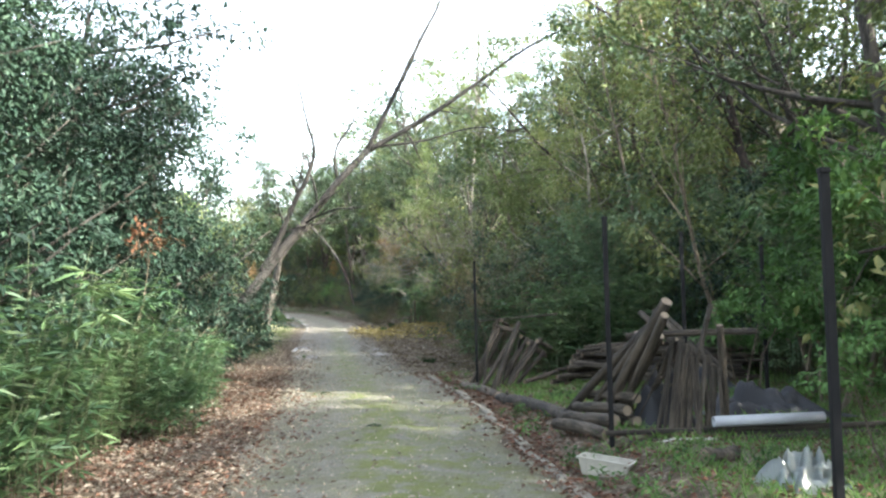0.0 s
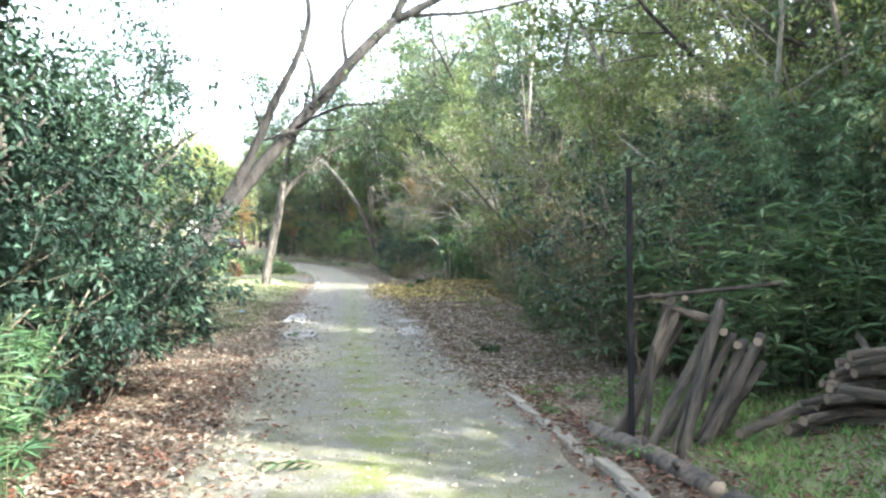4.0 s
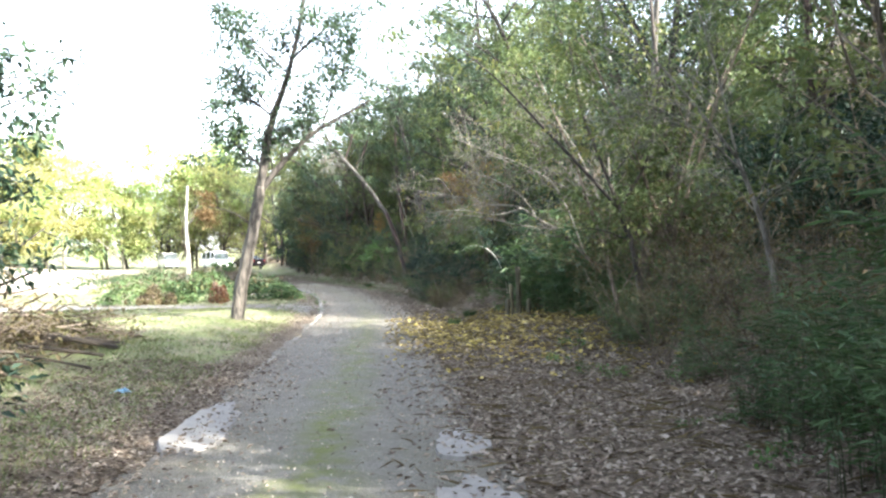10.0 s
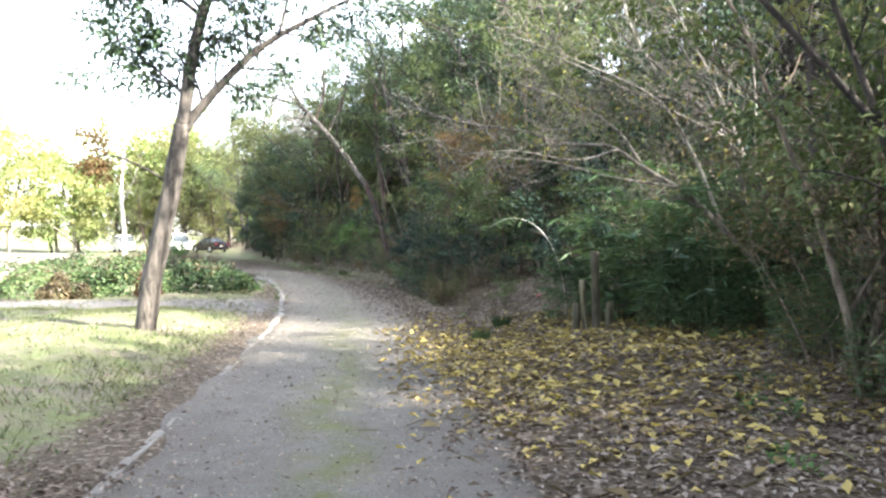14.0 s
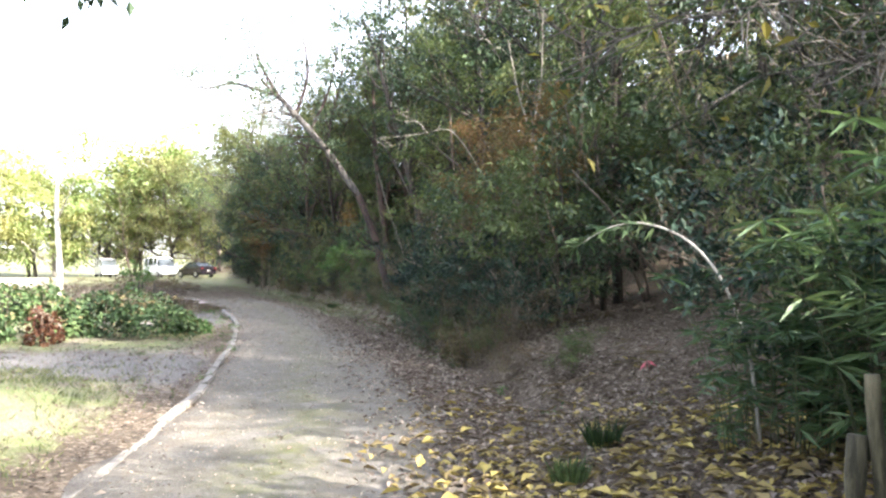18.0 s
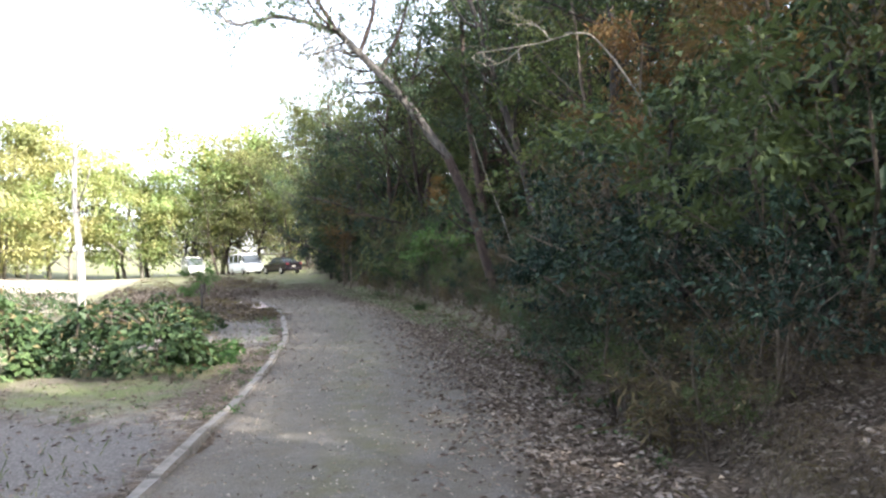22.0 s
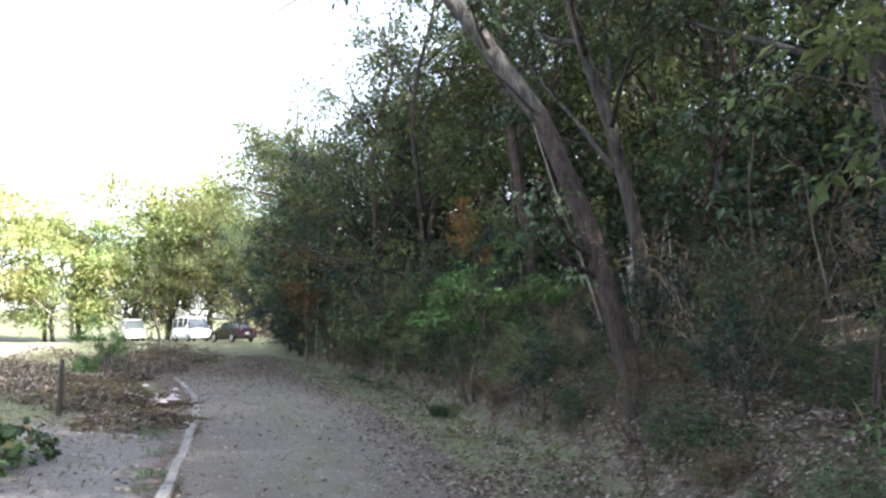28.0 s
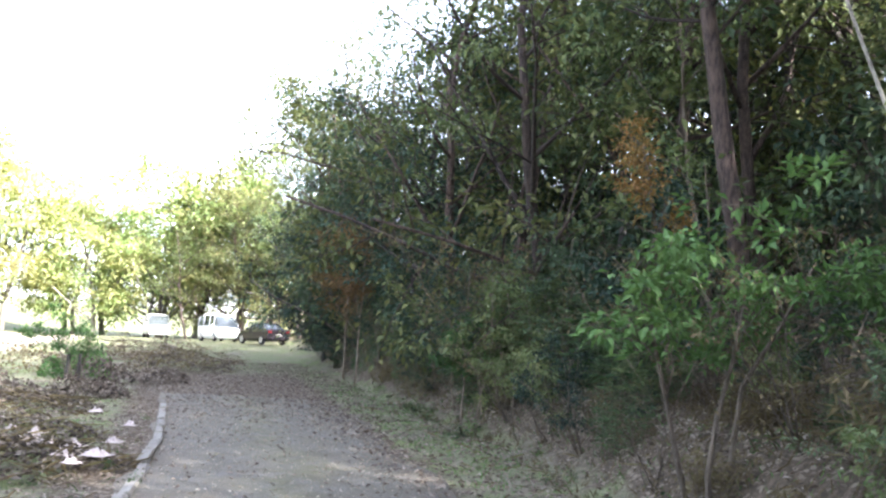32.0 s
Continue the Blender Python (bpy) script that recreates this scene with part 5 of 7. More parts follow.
# ---- logs, poles and fence posts ----
def make_log(seed, name="log", label="weathered grey hardwood log with pale cut ends", category="log"):
    """A log one metre long and 10 cm thick, standing on its end."""
    rng = np.random.default_rng(seed)
    t = np.linspace(0, 1, 9)
    c = np.stack([0.012 * np.sin(3 * t + seed), 0.012 * np.sin(4 * t + 2 * seed), t], -1)
    rad = 0.05 * (1 + 0.07 * rng.normal(size=9))
    ob = tagged(new(name, tube_mesh(name, [(c, rad, 10)], M["log"])), label, category)
    for end, z in ((c[0], -0.003), (c[-1], 0.003)):
        bm = bmesh.new()
        bmesh.ops.create_circle(bm, cap_ends=True, segments=10, radius=0.046, matrix=Matrix.Translation((end[0], end[1], end[2] + z)))
        part("cut_end", bm, M["cut"], ob, "pale sawn end")
    return ob


LOGS = [make_log(k) for k in range(4)]
fresh = set(range(4))


def log_between(a, b, r, k, group=""):
    a, b = Vector(a), Vector(b)
    d = b - a
    m = Matrix.Translation(a) @ d.to_track_quat("Z", "Y").to_matrix().to_4x4() @ Matrix.Diagonal((r / 0.05, r / 0.05, d.length, 1))
    if k in fresh:
        fresh.discard(k)
        LOGS[k].matrix_basis = m
        ob = LOGS[k]
    else:
        c = LOGS[k].scale
        ob = copy_thing(LOGS[k], m @ Matrix.Diagonal((1 / c.x, 1 / c.y, 1 / c.z, 1)))
    return tagged(ob, group=group)


lr = random.Random(11)
# first heap: thick logs and thin ones leaning on a cross bar
g1 = "logs leaning on a cross bar"
for a, b, r in (((1.3, 9.5, 0.05), (1.97, 8.06, 1.13), 0.048), ((1.48, 9.15, 0.05), (2.0, 7.95, 1.2), 0.042), ((1.6, 8.85, 0.05), (2.06, 7.74, 1.37), 0.058), ((1.75, 8.8, 0.1), (1.98, 7.5, 1.25), 0.04), ((1.7, 8.75, 0.1), (2.02, 7.85, 1.05), 0.045),
                ((1.8, 8.35, 1.02), (3.0, 8.08, 1.06), 0.035), ((2.15, 7.9, 0.1), (2.55, 8.0, 1.33), 0.026), ((2.75, 8.3, 0.05), (2.66, 8.1, 1.12), 0.035), ((1.85, 8.6, 0.05), (1.92, 8.34, 1.06), 0.04), ((1.95, 8.55, 0.1), (2.2, 7.95, 1.0), 0.03)):
    log_between(a, b, r, lr.randrange(4), g1)
for k in range(19):
    q = k / 18
    log_between((1.92 + 0.55 * q + lr.uniform(-0.05, 0.05), 7.62 + lr.uniform(-0.06, 0.12), 0.06), (2.12 + 0.44 * q + lr.uniform(-0.05, 0.05), 7.85 + lr.uniform(-0.05, 0.12), 0.8 + 0.2 * (1 - q) + lr.uniform(-0.08, 0.1)), lr.uniform(0.012, 0.03), lr.randrange(4), g1)
for k in range(8):
    log_between((1.75 + lr.uniform(-0.05, 0.3), 8.4 + lr.uniform(-0.2, 0.2), 0.15 + lr.uniform(0, 0.2)), (2.05 + lr.uniform(-0.05, 0.2), 7.9, 0.75 + lr.uniform(-0.1, 0.25)), lr.uniform(0.006, 0.012), lr.randrange(4), "thin sticks in the heap")
# logs lying at its foot
for a, b, r in (((1.56, 9.1, 0.36), (1.86, 8.2, 0.43), 0.052), ((1.38, 8.95, 0.25), (1.74, 8.1, 0.33), 0.055), ((1.28, 8.95, 0.17), (1.62, 8.05, 0.22), 0.06), ((1.14, 8.8, 0.1), (1.5, 7.95, 0.13), 0.062), ((1.5, 9.0, 0.15), (1.84, 8.1, 0.2), 0.055), ((1.45, 9.05, 0.1), (1.95, 8.3, 0.12), 0.06)):
    log_between(a, b, r, lr.randrange(4), "logs lying at the heap's foot")
# long poles on the ground
log_between((1.44, 7.62, 0.19), (4.9, 7.7, 0.21), 0.026, 0, "long poles on the ground")
log_between((1.6, 7.5, 0.12), (5.2, 7.75, 0.14), 0.034, 2, "long poles on the ground")
log_between((1.8, 7.72, 0.13), (5.5, 7.95, 0.13), 0.036, 3, "long poles on the ground")
log_between((2.02, 6.6, 0.16), (2.3, 6.75, 0.17), 0.06, 1, "short stump on the grass")
# second heap beside the second post
g2 = "logs leaning beside the post"
log_between((0.83, 14.31, 0.94), (1.24, 14.2, 0.79), 0.036, 2, g2)
log_between((0.55, 14.1, 1.0), (2.0, 14.95, 1.07), 0.017, 1, g2)
for a, b, r in (((1.42, 14.3, 0.6), (1.75, 15.2, 0.4), 0.055), ((1.58, 14.3, 0.64), (1.9, 15.15, 0.45), 0.05), ((1.3, 14.28, 0.72), (1.6, 15.2, 0.5), 0.045), ((1.5, 14.32, 0.5), (1.8, 15.2, 0.32), 0.05), ((0.97, 14.15, 1.0), (1.1, 14.6, 0.9), 0.036), ((1.22, 14.12, 0.85), (1.4, 14.7, 0.75), 0.03)):
    log_between(a, b, r * lr.uniform(0.6, 0.9), lr.randrange(4), g2)
for a, b, r in (((0.40, 14.08, -0.1), (0.93, 14.3, 0.88), 0.045), ((0.50, 14.12, -0.1), (0.90, 14.33, 1.0), 0.042), ((0.62, 14.0, -0.1), (0.72, 14.2, 0.62), 0.038), ((0.52, 14.35, -0.1), (0.98, 14.35, 0.8), 0.045),
                ((0.57, 13.68, -0.1), (1.19, 14.22, 0.76), 0.05), ((0.72, 13.6, -0.1), (1.1, 14.15, 0.6), 0.03), ((0.79, 13.58, -0.12), (1.26, 14.2, 0.97), 0.046), ((1.0, 13.85, -0.1), (1.64, 14.42, 0.66), 0.058),
                ((1.02, 14.0, -0.1), (1.5, 14.42, 0.63), 0.052), ((0.9, 14.05, -0.1), (1.42, 14.45, 0.68), 0.05), ((0.82, 14.2, -0.1), (1.3, 14.5, 0.52), 0.04),
                ((1.1, 14.75, -0.1), (1.3, 14.4, 0.7), 0.035), ((1.2, 14.1, -0.05), (1.72, 14.6, 0.42), 0.05), ((1.3, 13.9, 0.0), (1.9, 14.3, 0.1), 0.05)):
    log_between(a, b, r * lr.uniform(0.6, 0.9), lr.randrange(4), g2)
# stack of lying logs behind, most of them lengthwise, their ends staggered
for layer in range(7):
    for row in range(4):
        x = 1.62 + 0.1 * layer + lr.uniform(0, 0.3) + 0.08 * row
        while x < 4.6:
            long = lr.uniform(0.8, 1.5)
            y = 14.2 + 0.13 * row + 0.1 * (x - 1.75) + lr.uniform(-0.07, 0.07)
            a = math.radians(lr.gauss(14, 19))
            z = at_land(x, y) + 0.05 + layer * 0.083
            log_between((x, y, z + lr.uniform(-0.02, 0.05)), (x + long * math.cos(a), y + long * math.sin(a), z + lr.uniform(-0.1, 0.1)), lr.uniform(0.024, 0.054), lr.randrange(4), "stacked logs")
            x += long * lr.uniform(0.75, 1.0)
for k in range(16):
    x, y, a = 1.9 + 2.4 * lr.random(), 14.3 + lr.uniform(0, 0.5), math.radians(lr.uniform(-30, 30))
    log_between((x, y, at_land(x, y) + 0.42 + lr.uniform(0, 0.14)), (x + 0.9 * math.cos(a), y + 0.9 * math.sin(a), at_land(x, y) + 0.5 + lr.uniform(-0.05, 0.2)), lr.uniform(0.02, 0.042), lr.randrange(4), "stacked logs")
for a, b in (((3.95, 12.3, 0.1), (3.25, 13.85, 1.1)), ((4.15, 12.4, 0.1), (3.5, 13.95, 1.12)), ((4.3, 12.6, 0.1), (3.75, 14.0, 0.98))):
    log_between(a, b, 0.05, lr.randrange(4), "logs leaning on the stack")
# half-rotten trunk along the kerb
def rotten_trunk(pts, r, seed):
    c = bend(pts, 9)
    rad = r * (1 + 0.05 * np.sin(np.arange(len(c)) * 0.23 + seed)) * np.linspace(1.0, 0.85, len(c))
    ob = new("rotten_trunk", trunk_mesh("rotten_trunk", c, rad, M["rotten"], seed))
    tagged(ob, "half-rotten fallen trunk sunk in the verge beside the edging", "log")
    rng = np.random.default_rng(seed)
    for k in (len(c) // 4, len(c) // 2, 3 * len(c) // 4):
        d = unit(np.array([rng.normal(), 0.4 * rng.normal(), 1.0]))
        child("branch_stub", tube_mesh("branch_stub", [(c[k] + d * np.array([[0.05], [rad[k] + 0.02], [rad[k] + 0.05]]), np.array([0.03, 0.024, 0.018]), 6)], M["rotten"]), ob)
    for k, way in ((0, -1), (-1, 1)):
        d = unit(c[k] - c[k - way]) if way > 0 else unit(c[0] - c[1])
        child("broken_end", tube_mesh("broken_end", [(c[k] + d * np.array([[-0.03], [0.02], [0.07]]) + [[0, 0, 0], [0.01, 0, 0.01], [0.02, 0, -0.01]], rad[k] * np.array([0.9, 0.75, 0.25]), 7)], M["cut"]), ob, "splintered pale broken end")


rotten_trunk([(1.38, 9.2, 0.06), (1.18, 10.4, 0.04), (0.97, 11.6, -0.03), (0.80, 12.5, -0.1)], 0.1, 3)
rotten_trunk([(0.78, 12.75, -0.1), (0.55, 13.6, -0.09), (0.30, 14.6, -0.13)], 0.09, 5)


def fence_post(x, y, h):
    z = at_land(x, y)
    ob = thing("fence_post", "slim black steel fence post standing in the ground", "post", Matrix.Translation((x, y, z)), "black fence posts")
    bm = bmesh.new()
    box(bm, (0.044, 0.038, h + 0.3), (0, 0, h / 2 - 0.15), bevel=0.006)
    part("shaft", bm, M["black"], ob)
    bm = bmesh.new()
    box(bm, (0.052, 0.046, 0.03), (0, 0, h + 0.012), bevel=0.008)
    part("cap", bm, M["black"], ob)


for x, y, h in ((1.8, 3.9, 1.98), (1.5, 7.69, 2.06), (0.52, 14.05, 2.12), (2.98, 10.4, 2.05), (3.9, 10.2, 2.0)):
    fence_post(x, y, h)

# ---- kerbs ----
def kerb_run(name, label, side, y0, y1, step, width, high, off, mat="kerb", wild=1.0):
    ob = thing(name, label, "kerb", kind="structure")
    rng = random.Random(5)
    meshes = []
    for k in range(3):
        bm = bmesh.new()
        box(bm, (width, 1.0, high + 0.15), (0, 0, (high - 0.15) / 2), bevel=0.028)
        for v in bm.verts:
            v.co += Vector((rng.uniform(-1, 1) * 0.012, 0, rng.uniform(-1, 1) * 0.012))
        me = bpy.data.meshes.new("kerb_stone")
        bm.to_mesh(me)
        bm.free()
        me.materials.append(M[mat])
        meshes.append(me)
    y = y0
    while y < y1:
        a = Vector((float(side(y)) + off, y, float(np.interp(y, LEVEL_Y, LEVEL_Z))))
        b = Vector((float(side(y + step)) + off, y + step, float(np.interp(y + step, LEVEL_Y, LEVEL_Z))))
        d = b - a
        st = new("kerb_stone", meshes[rng.randrange(3)])
        st.parent = ob
        mid = (a + b) / 2 + Vector((rng.uniform(-0.022, 0.022) * wild, 0, rng.uniform(-0.02, 0.006) * wild))
        st.matrix_basis = Matrix.Translation(mid) @ pose(0, 0, 0, rng.uniform(-1.0, 1.0), rng.uniform(-4, 4), math.degrees(math.atan2(-d.x, d.y)) + rng.uniform(-1, 1)) @ Matrix.Diagonal((1, d.length - 0.012, 1, 1))
        y += step


kerb_run("kerb_field", "low pale concrete kerb along the lane's curve", road_l, 39.6, 69.0, 0.8, 0.11, 0.065, -0.04)
kerb_run("kerb_lawn", "sunken concrete edging beside the lawn", road_l, 24.0, 39.5, 0.9, 0.10, 0.022, -0.04)
kerb_run("kerb_logs", "worn dirty concrete edging beside the log heaps", road_r, 2.5, 16.5, 0.55, 0.11, 0.045, 0.12, "kerb_mossy", 1.7)

def slab_patch(seed, x, y, w, h, turn):
    """A thin broken skin of paler concrete on the lane."""
    rng = random.Random(seed)
    bm = bmesh.new()
    n = 26
    ring = []
    for k in range(n):
        a = 6.2832 * k / n
        q = 0.75 + 0.35 * rng.random()
        ring.append((w * q * math.cos(a), h * q * math.sin(a)))
    lev = float(np.interp(y, LEVEL_Y, LEVEL_Z)) + 0.032
    top = [bm.verts.new((px, py, 0.014)) for px, py in ring]
    low = [bm.verts.new((px * 1.05, py * 1.05, -0.03)) for px, py in ring]
    bm.faces.new(top)
    for k in range(n):
        bm.faces.new((low[k], low[(k + 1) % n], top[(k + 1) % n], top[k]))
    ob = part("concrete_patch", bm, M["patch"], None)
    ob.matrix_basis = pose(x, y, lev, 0, 0, turn)
    tagged(ob, "pale worn concrete patch on the lane", "patch", kind="structure")


M["patch"] = plain("patch_concrete", (0.165, 0.158, 0.148), 0.95, 0, 0.45, 9.0)
slab_patch(1, -1.75, 22.7, 0.3, 0.9, 6)
slab_patch(2, -1.95, 24.6, 0.22, 0.6, 8)
slab_patch(3, -3.7, 22.3, 0.35, 0.8, 10)
slab_patch(4, -4.35, 25.4, 0.3, 1.2, 9)


def sprig(seed, x, y, s):
    rng = np.random.default_rng(seed)
    ob = thing("fallen_sprig", "freshly fallen green leafy sprig lying on the lane", "sprig", pose(x, y, float(np.interp(y, LEVEL_Y, LEVEL_Z)) + 0.06, 0, 0, rng.random() * 360))
    c = bend([(0, 0, 0), (0.15 * s, 0.02, 0.03), (0.32 * s, -0.01, 0.01)], 4)
    child("stalk", tube_mesh("stalk", [(c, np.linspace(0.004, 0.002, len(c)), 4)], M["twig"]), ob)
    k = 11
    a = rng.uniform(-0.9, 0.9, k)
    child("foliage", leaf_mesh("foliage", c[rng.integers(1, len(c), k)], np.stack([np.cos(a), np.sin(a), rng.normal(0, 0.2, k)], -1), unit(rng.normal(0, 0.3, (k, 3)) + [0, 0, 1]), 0.15 * s, 0.04 * s, M["vine"]), ob)


sprig(1, -1.75, 13.3, 1.0)
sprig(2, -3.7, 21.6, 1.2)
sprig(3, -1.0, 9.6, 0.7)

# ---- leaf litter and grass ----
def scatter(seed, n, x0, x1, y0, y1, keep):
    """Random places over a stretch of ground, kept with the chance keep(x, y)."""
    rng = np.random.default_rng(seed)
    x, y = rng.uniform(x0, x1, n), rng.uniform(y0, y1, n)
    ok = rng.random(n) < keep(x, y)
    return rng, x[ok], y[ok]


def on_road(x, y):
    return (x > road_l(y)) & (x < road_r(y)) & (y < 72)


def litter(seed, name, label, n, area, keep, size, mat, flat=0.25, aspect=0.55):
    rng, x, y = scatter(seed, n, *area, keep)
    k = len(x)
    z = np.where(on_road(x, y), np.interp(y, LEVEL_Y, LEVEL_Z) + 0.045, land(x, y) + 0.012) + 0.02 * rng.random(k)
    a = rng.random(k) * 6.28
    D = np.stack([np.cos(a), np.sin(a), rng.normal(0, flat, k)], -1)
    N = unit(rng.normal(0, flat, (k, 3)) + [0, 0, 1])
    L = size * (0.5 + 0.8 * rng.random(k))
    me = leaf_mesh(name, np.stack([x, y, z], -1), D, N, L, L * aspect, mat, 0.3)
    tagged(new(name, me), label, "leaves", kind="stuff")


def right_verge(x, y):
    d = x - road_r(y)
    return np.clip(smooth01((d + 0.3) / 0.5) + 0.22 * smooth01((d + 1.0) / 0.6), 0, 1) * (x < wood_x(y) + 1.2)


def left_verge(x, y):
    d = road_l(y) - x
    return np.clip(smooth01((d + 0.2) / 0.5) + 0.2 * smooth01((d + 0.9) / 0.6), 0, 1) * smooth01((3.2 - d) / 1.2)


litter(1, "leaf_litter", "brown fallen leaves covering the verge under the wood", 190000, (-9, 3.5, 16, 56), right_verge, 0.066, M["litter"])
litter(2, "yellow_leaf_litter", "large yellow fallen leaves on the verge", 30000, (-5, 2.5, 27, 43), lambda x, y: right_verge(x, y) * np.exp(-((y - 35.0) / 3.4) ** 2), 0.125, M["litter_yellow"])
litter(3, "red_leaf_litter", "reddish fallen leaves along the thicket's foot", 50000, (-6, 0, 3, 24), lambda x, y: left_verge(x, y) * smooth01((22 - y) / 6) * 0.7, 0.066, M["litter_red"])
litter(4, "leaf_litter", "brown fallen leaves along the thicket's foot", 90000, (-8, 0, 3, 30), left_verge, 0.06, M["litter"])
litter(5, "leaf_litter", "brown fallen leaves drifted along the lane's bend", 120000, (-22, -3, 44, 86), lambda x, y: np.clip(smooth01((x - road_r(y) + 0.9) / 0.9) * (x < wood_x(y) + 1.0) + 0.5 * smooth01((y - 66) / 5) * (x > road_l(y)), 0, 1), 0.065, M["litter"])
litter(6, "leaf_litter", "single fallen leaves lying on the lane", 26000, (-16, 2, 2, 72), lambda x, y: on_road(x, y) * (0.15 + 0.3 * smooth01((y - 36) / 20)), 0.065, M["litter"])
litter(7, "leaf_litter", "dry leaves on the bare ground beside the kerb", 60000, (-22, -5, 44, 74), lambda x, y: smooth01((road_l(y) - x) / 0.3) * smooth01((6 - (road_l(y) - x)) / 4) * (0.3 + 0.7 * smooth01((y - 56) / 6)), 0.06, M["litter"])
litter(8, "leaf_litter", "fallen leaves between the logs", 14000, (0.6, 5.5, 3, 17), lambda x, y: x > road_r(y) - 0.1, 0.06, M["litter_red"])
litter(12, "leaf_crumbs", "crumbs of leaf and grit lying on the lane", 90000, (-16, 2, 2, 70), lambda x, y: on_road(x, y) * (0.4 + 0.6 * np.abs(2 * (x - road_l(y)) / (road_r(y) - road_l(y)) - 1)), 0.028, M["litter"])
litter(9, "straw", "dry straw lying on the verge", 5000, (-4, 3, 16, 42), lambda x, y: right_verge(x, y) * 0.8, 0.34, M["dry"], 0.12, 0.035)
litter(10, "leaf_litter", "leaves on the wood's floor", 45000, (-13, 4, 38, 74), lambda x, y: (x > wood_x(y) - 0.6) * (x < wood_x(y) + 4.5) * 1.0, 0.075, M["litter"])

litter(13, "leaf_litter", "red and brown leaves caught along the edging", 16000, (-1, 2.5, 3, 17), lambda x, y: np.exp(-((x - road_r(y) - 0.3) / 0.3) ** 2), 0.07, M["litter_red"])
litter(14, "pale_leaf_litter", "pale upturned leaves strewn on the bank", 16000, (-13, 4, 44, 75), lambda x, y: (x > wood_x(y) - 0.6) * (x < wood_x(y) + 3.0) * 1.0, 0.07, M["litter_pale"])
litter(16, "leaf_litter", "brown leaves blown thinly over the lane", 26000, (-24, -5, 54, 84), lambda x, y: (x > road_l(y)) * (x < road_r(y)) * (0.12 + 0.5 * smooth01((y - 62) / 6)), 0.06, M["litter"])
litter(17, "grit", "gravel and crumbled leaf trodden into the lane", 90000, (-16, 2, 2, 72), lambda x, y: on_road(x, y) * 0.9, 0.027, M["litter_pale"], 0.5, 0.7)
litter(15, "twig_litter", "fallen twigs strewn on the bank", 6000, (-13, 4, 17, 75), lambda x, y: (x > wood_x(y) - 1.0) * (x < wood_x(y) + 2.5) * 1.0, 0.4, M["dry"], 0.2, 0.03)


def grass(seed, label, n, area, keep, size, mat):
    rng, x, y = scatter(seed, n, *area, keep)
    k = len(x)
    a = rng.random(k) * 6.28
    D = np.stack([np.cos(a) * 0.6, np.sin(a) * 0.6, 0.4 + 0.8 * rng.random(k)], -1)
    N = rand_dirs(rng, k)
    L = size * (0.5 + 0.9 * rng.random(k))
    tagged(new("grass", leaf_mesh("grass", np.stack([x, y, land(x, y) - 0.01], -1), D, N, L, np.minimum(L * 0.14, 0.014), mat)), label, "grass", kind="stuff")


litter(11, "leaf_litter", "scattered dry leaves on the lawn", 26000, (-15, -4, 22, 44), lambda x, y: smooth01((road_l(y) - x) / 0.3) * (0.25 + 0.5 * smooth01((1.6 - (road_l(y) - x)) / 1.2)), 0.055, M["litter"])
grass(21, "short green and straw-coloured lawn grass", 90000, (-15, -4, 22, 44), lambda x, y: smooth01((road_l(y) - x - 0.3) / 0.8) * smooth01((y - 21) / 4) * np.clip(0.55 + 0.9 * np.sin(1.1 * x + 1.7 * np.sin(0.6 * y)) * np.sin(0.8 * y + 1.3 * np.sin(0.9 * x)), 0.08, 1), 0.085, M["grass"])
grass(22, "green weeds and grass between the logs", 42000, (0.6, 6.0, 3, 17), lambda x, y: smooth01((x - road_r(y) - 0.5) / 0.5) * 0.8, 0.1, M["grass_sunny"])
grass(23, "thin grass along the wood's edge", 32000, (-16, -5, 50, 76), lambda x, y: (x > road_r(y) + 0.3) * (x < wood_x(y) + 1.0) * 0.9, 0.075, M["weed"])
grass(25, "dry grass blades on the shaded bank", 40000, (-13, 4, 46, 74), lambda x, y: (x > wood_x(y) - 0.4) * (x < wood_x(y) + 3.0) * 1.0, 0.15, M["dry"])
grass(24, "thin grass beside the kerb", 14000, (-20, -6, 40, 66), lambda x, y: smooth01((road_l(y) - x - 0.1) / 0.3) * 0.35, 0.10, M["grass"])


def grass_tuft(seed, x, y, s=1.0):
    rng = np.random.default_rng(seed)
    k = 160
    a, r = rng.random(k) * 6.28, 0.11 * np.sqrt(rng.random(k))
    P = np.stack([np.cos(a) * r, np.sin(a) * r, np.full(k, -0.02)], -1)
    D = np.stack([np.cos(a) * 0.7 * rng.random(k), np.sin(a) * 0.7 * rng.random(k), np.ones(k)], -1)
    L = 0.2 * (0.5 + 0.7 * rng.random(k)) * s
    ob = new("grass_tuft", leaf_mesh("grass_tuft", P, D, rand_dirs(rng, k), L, 0.012, M["vine"]))
    ob.matrix_basis = Matrix.Translation((x, y, at_land(x, y)))
    tagged(ob, "small tuft of fresh green grass on the verge", "grass")


for k, (x, y) in enumerate(((-0.4, 20.0), (-2.75, 37.5), (-2.41, 38.1), (-3.9, 47.0), (-4.6, 50.1), (-8.6, 60.9))):
    grass_tuft(k, x, y, 0.8 + 0.2 * (k % 3))


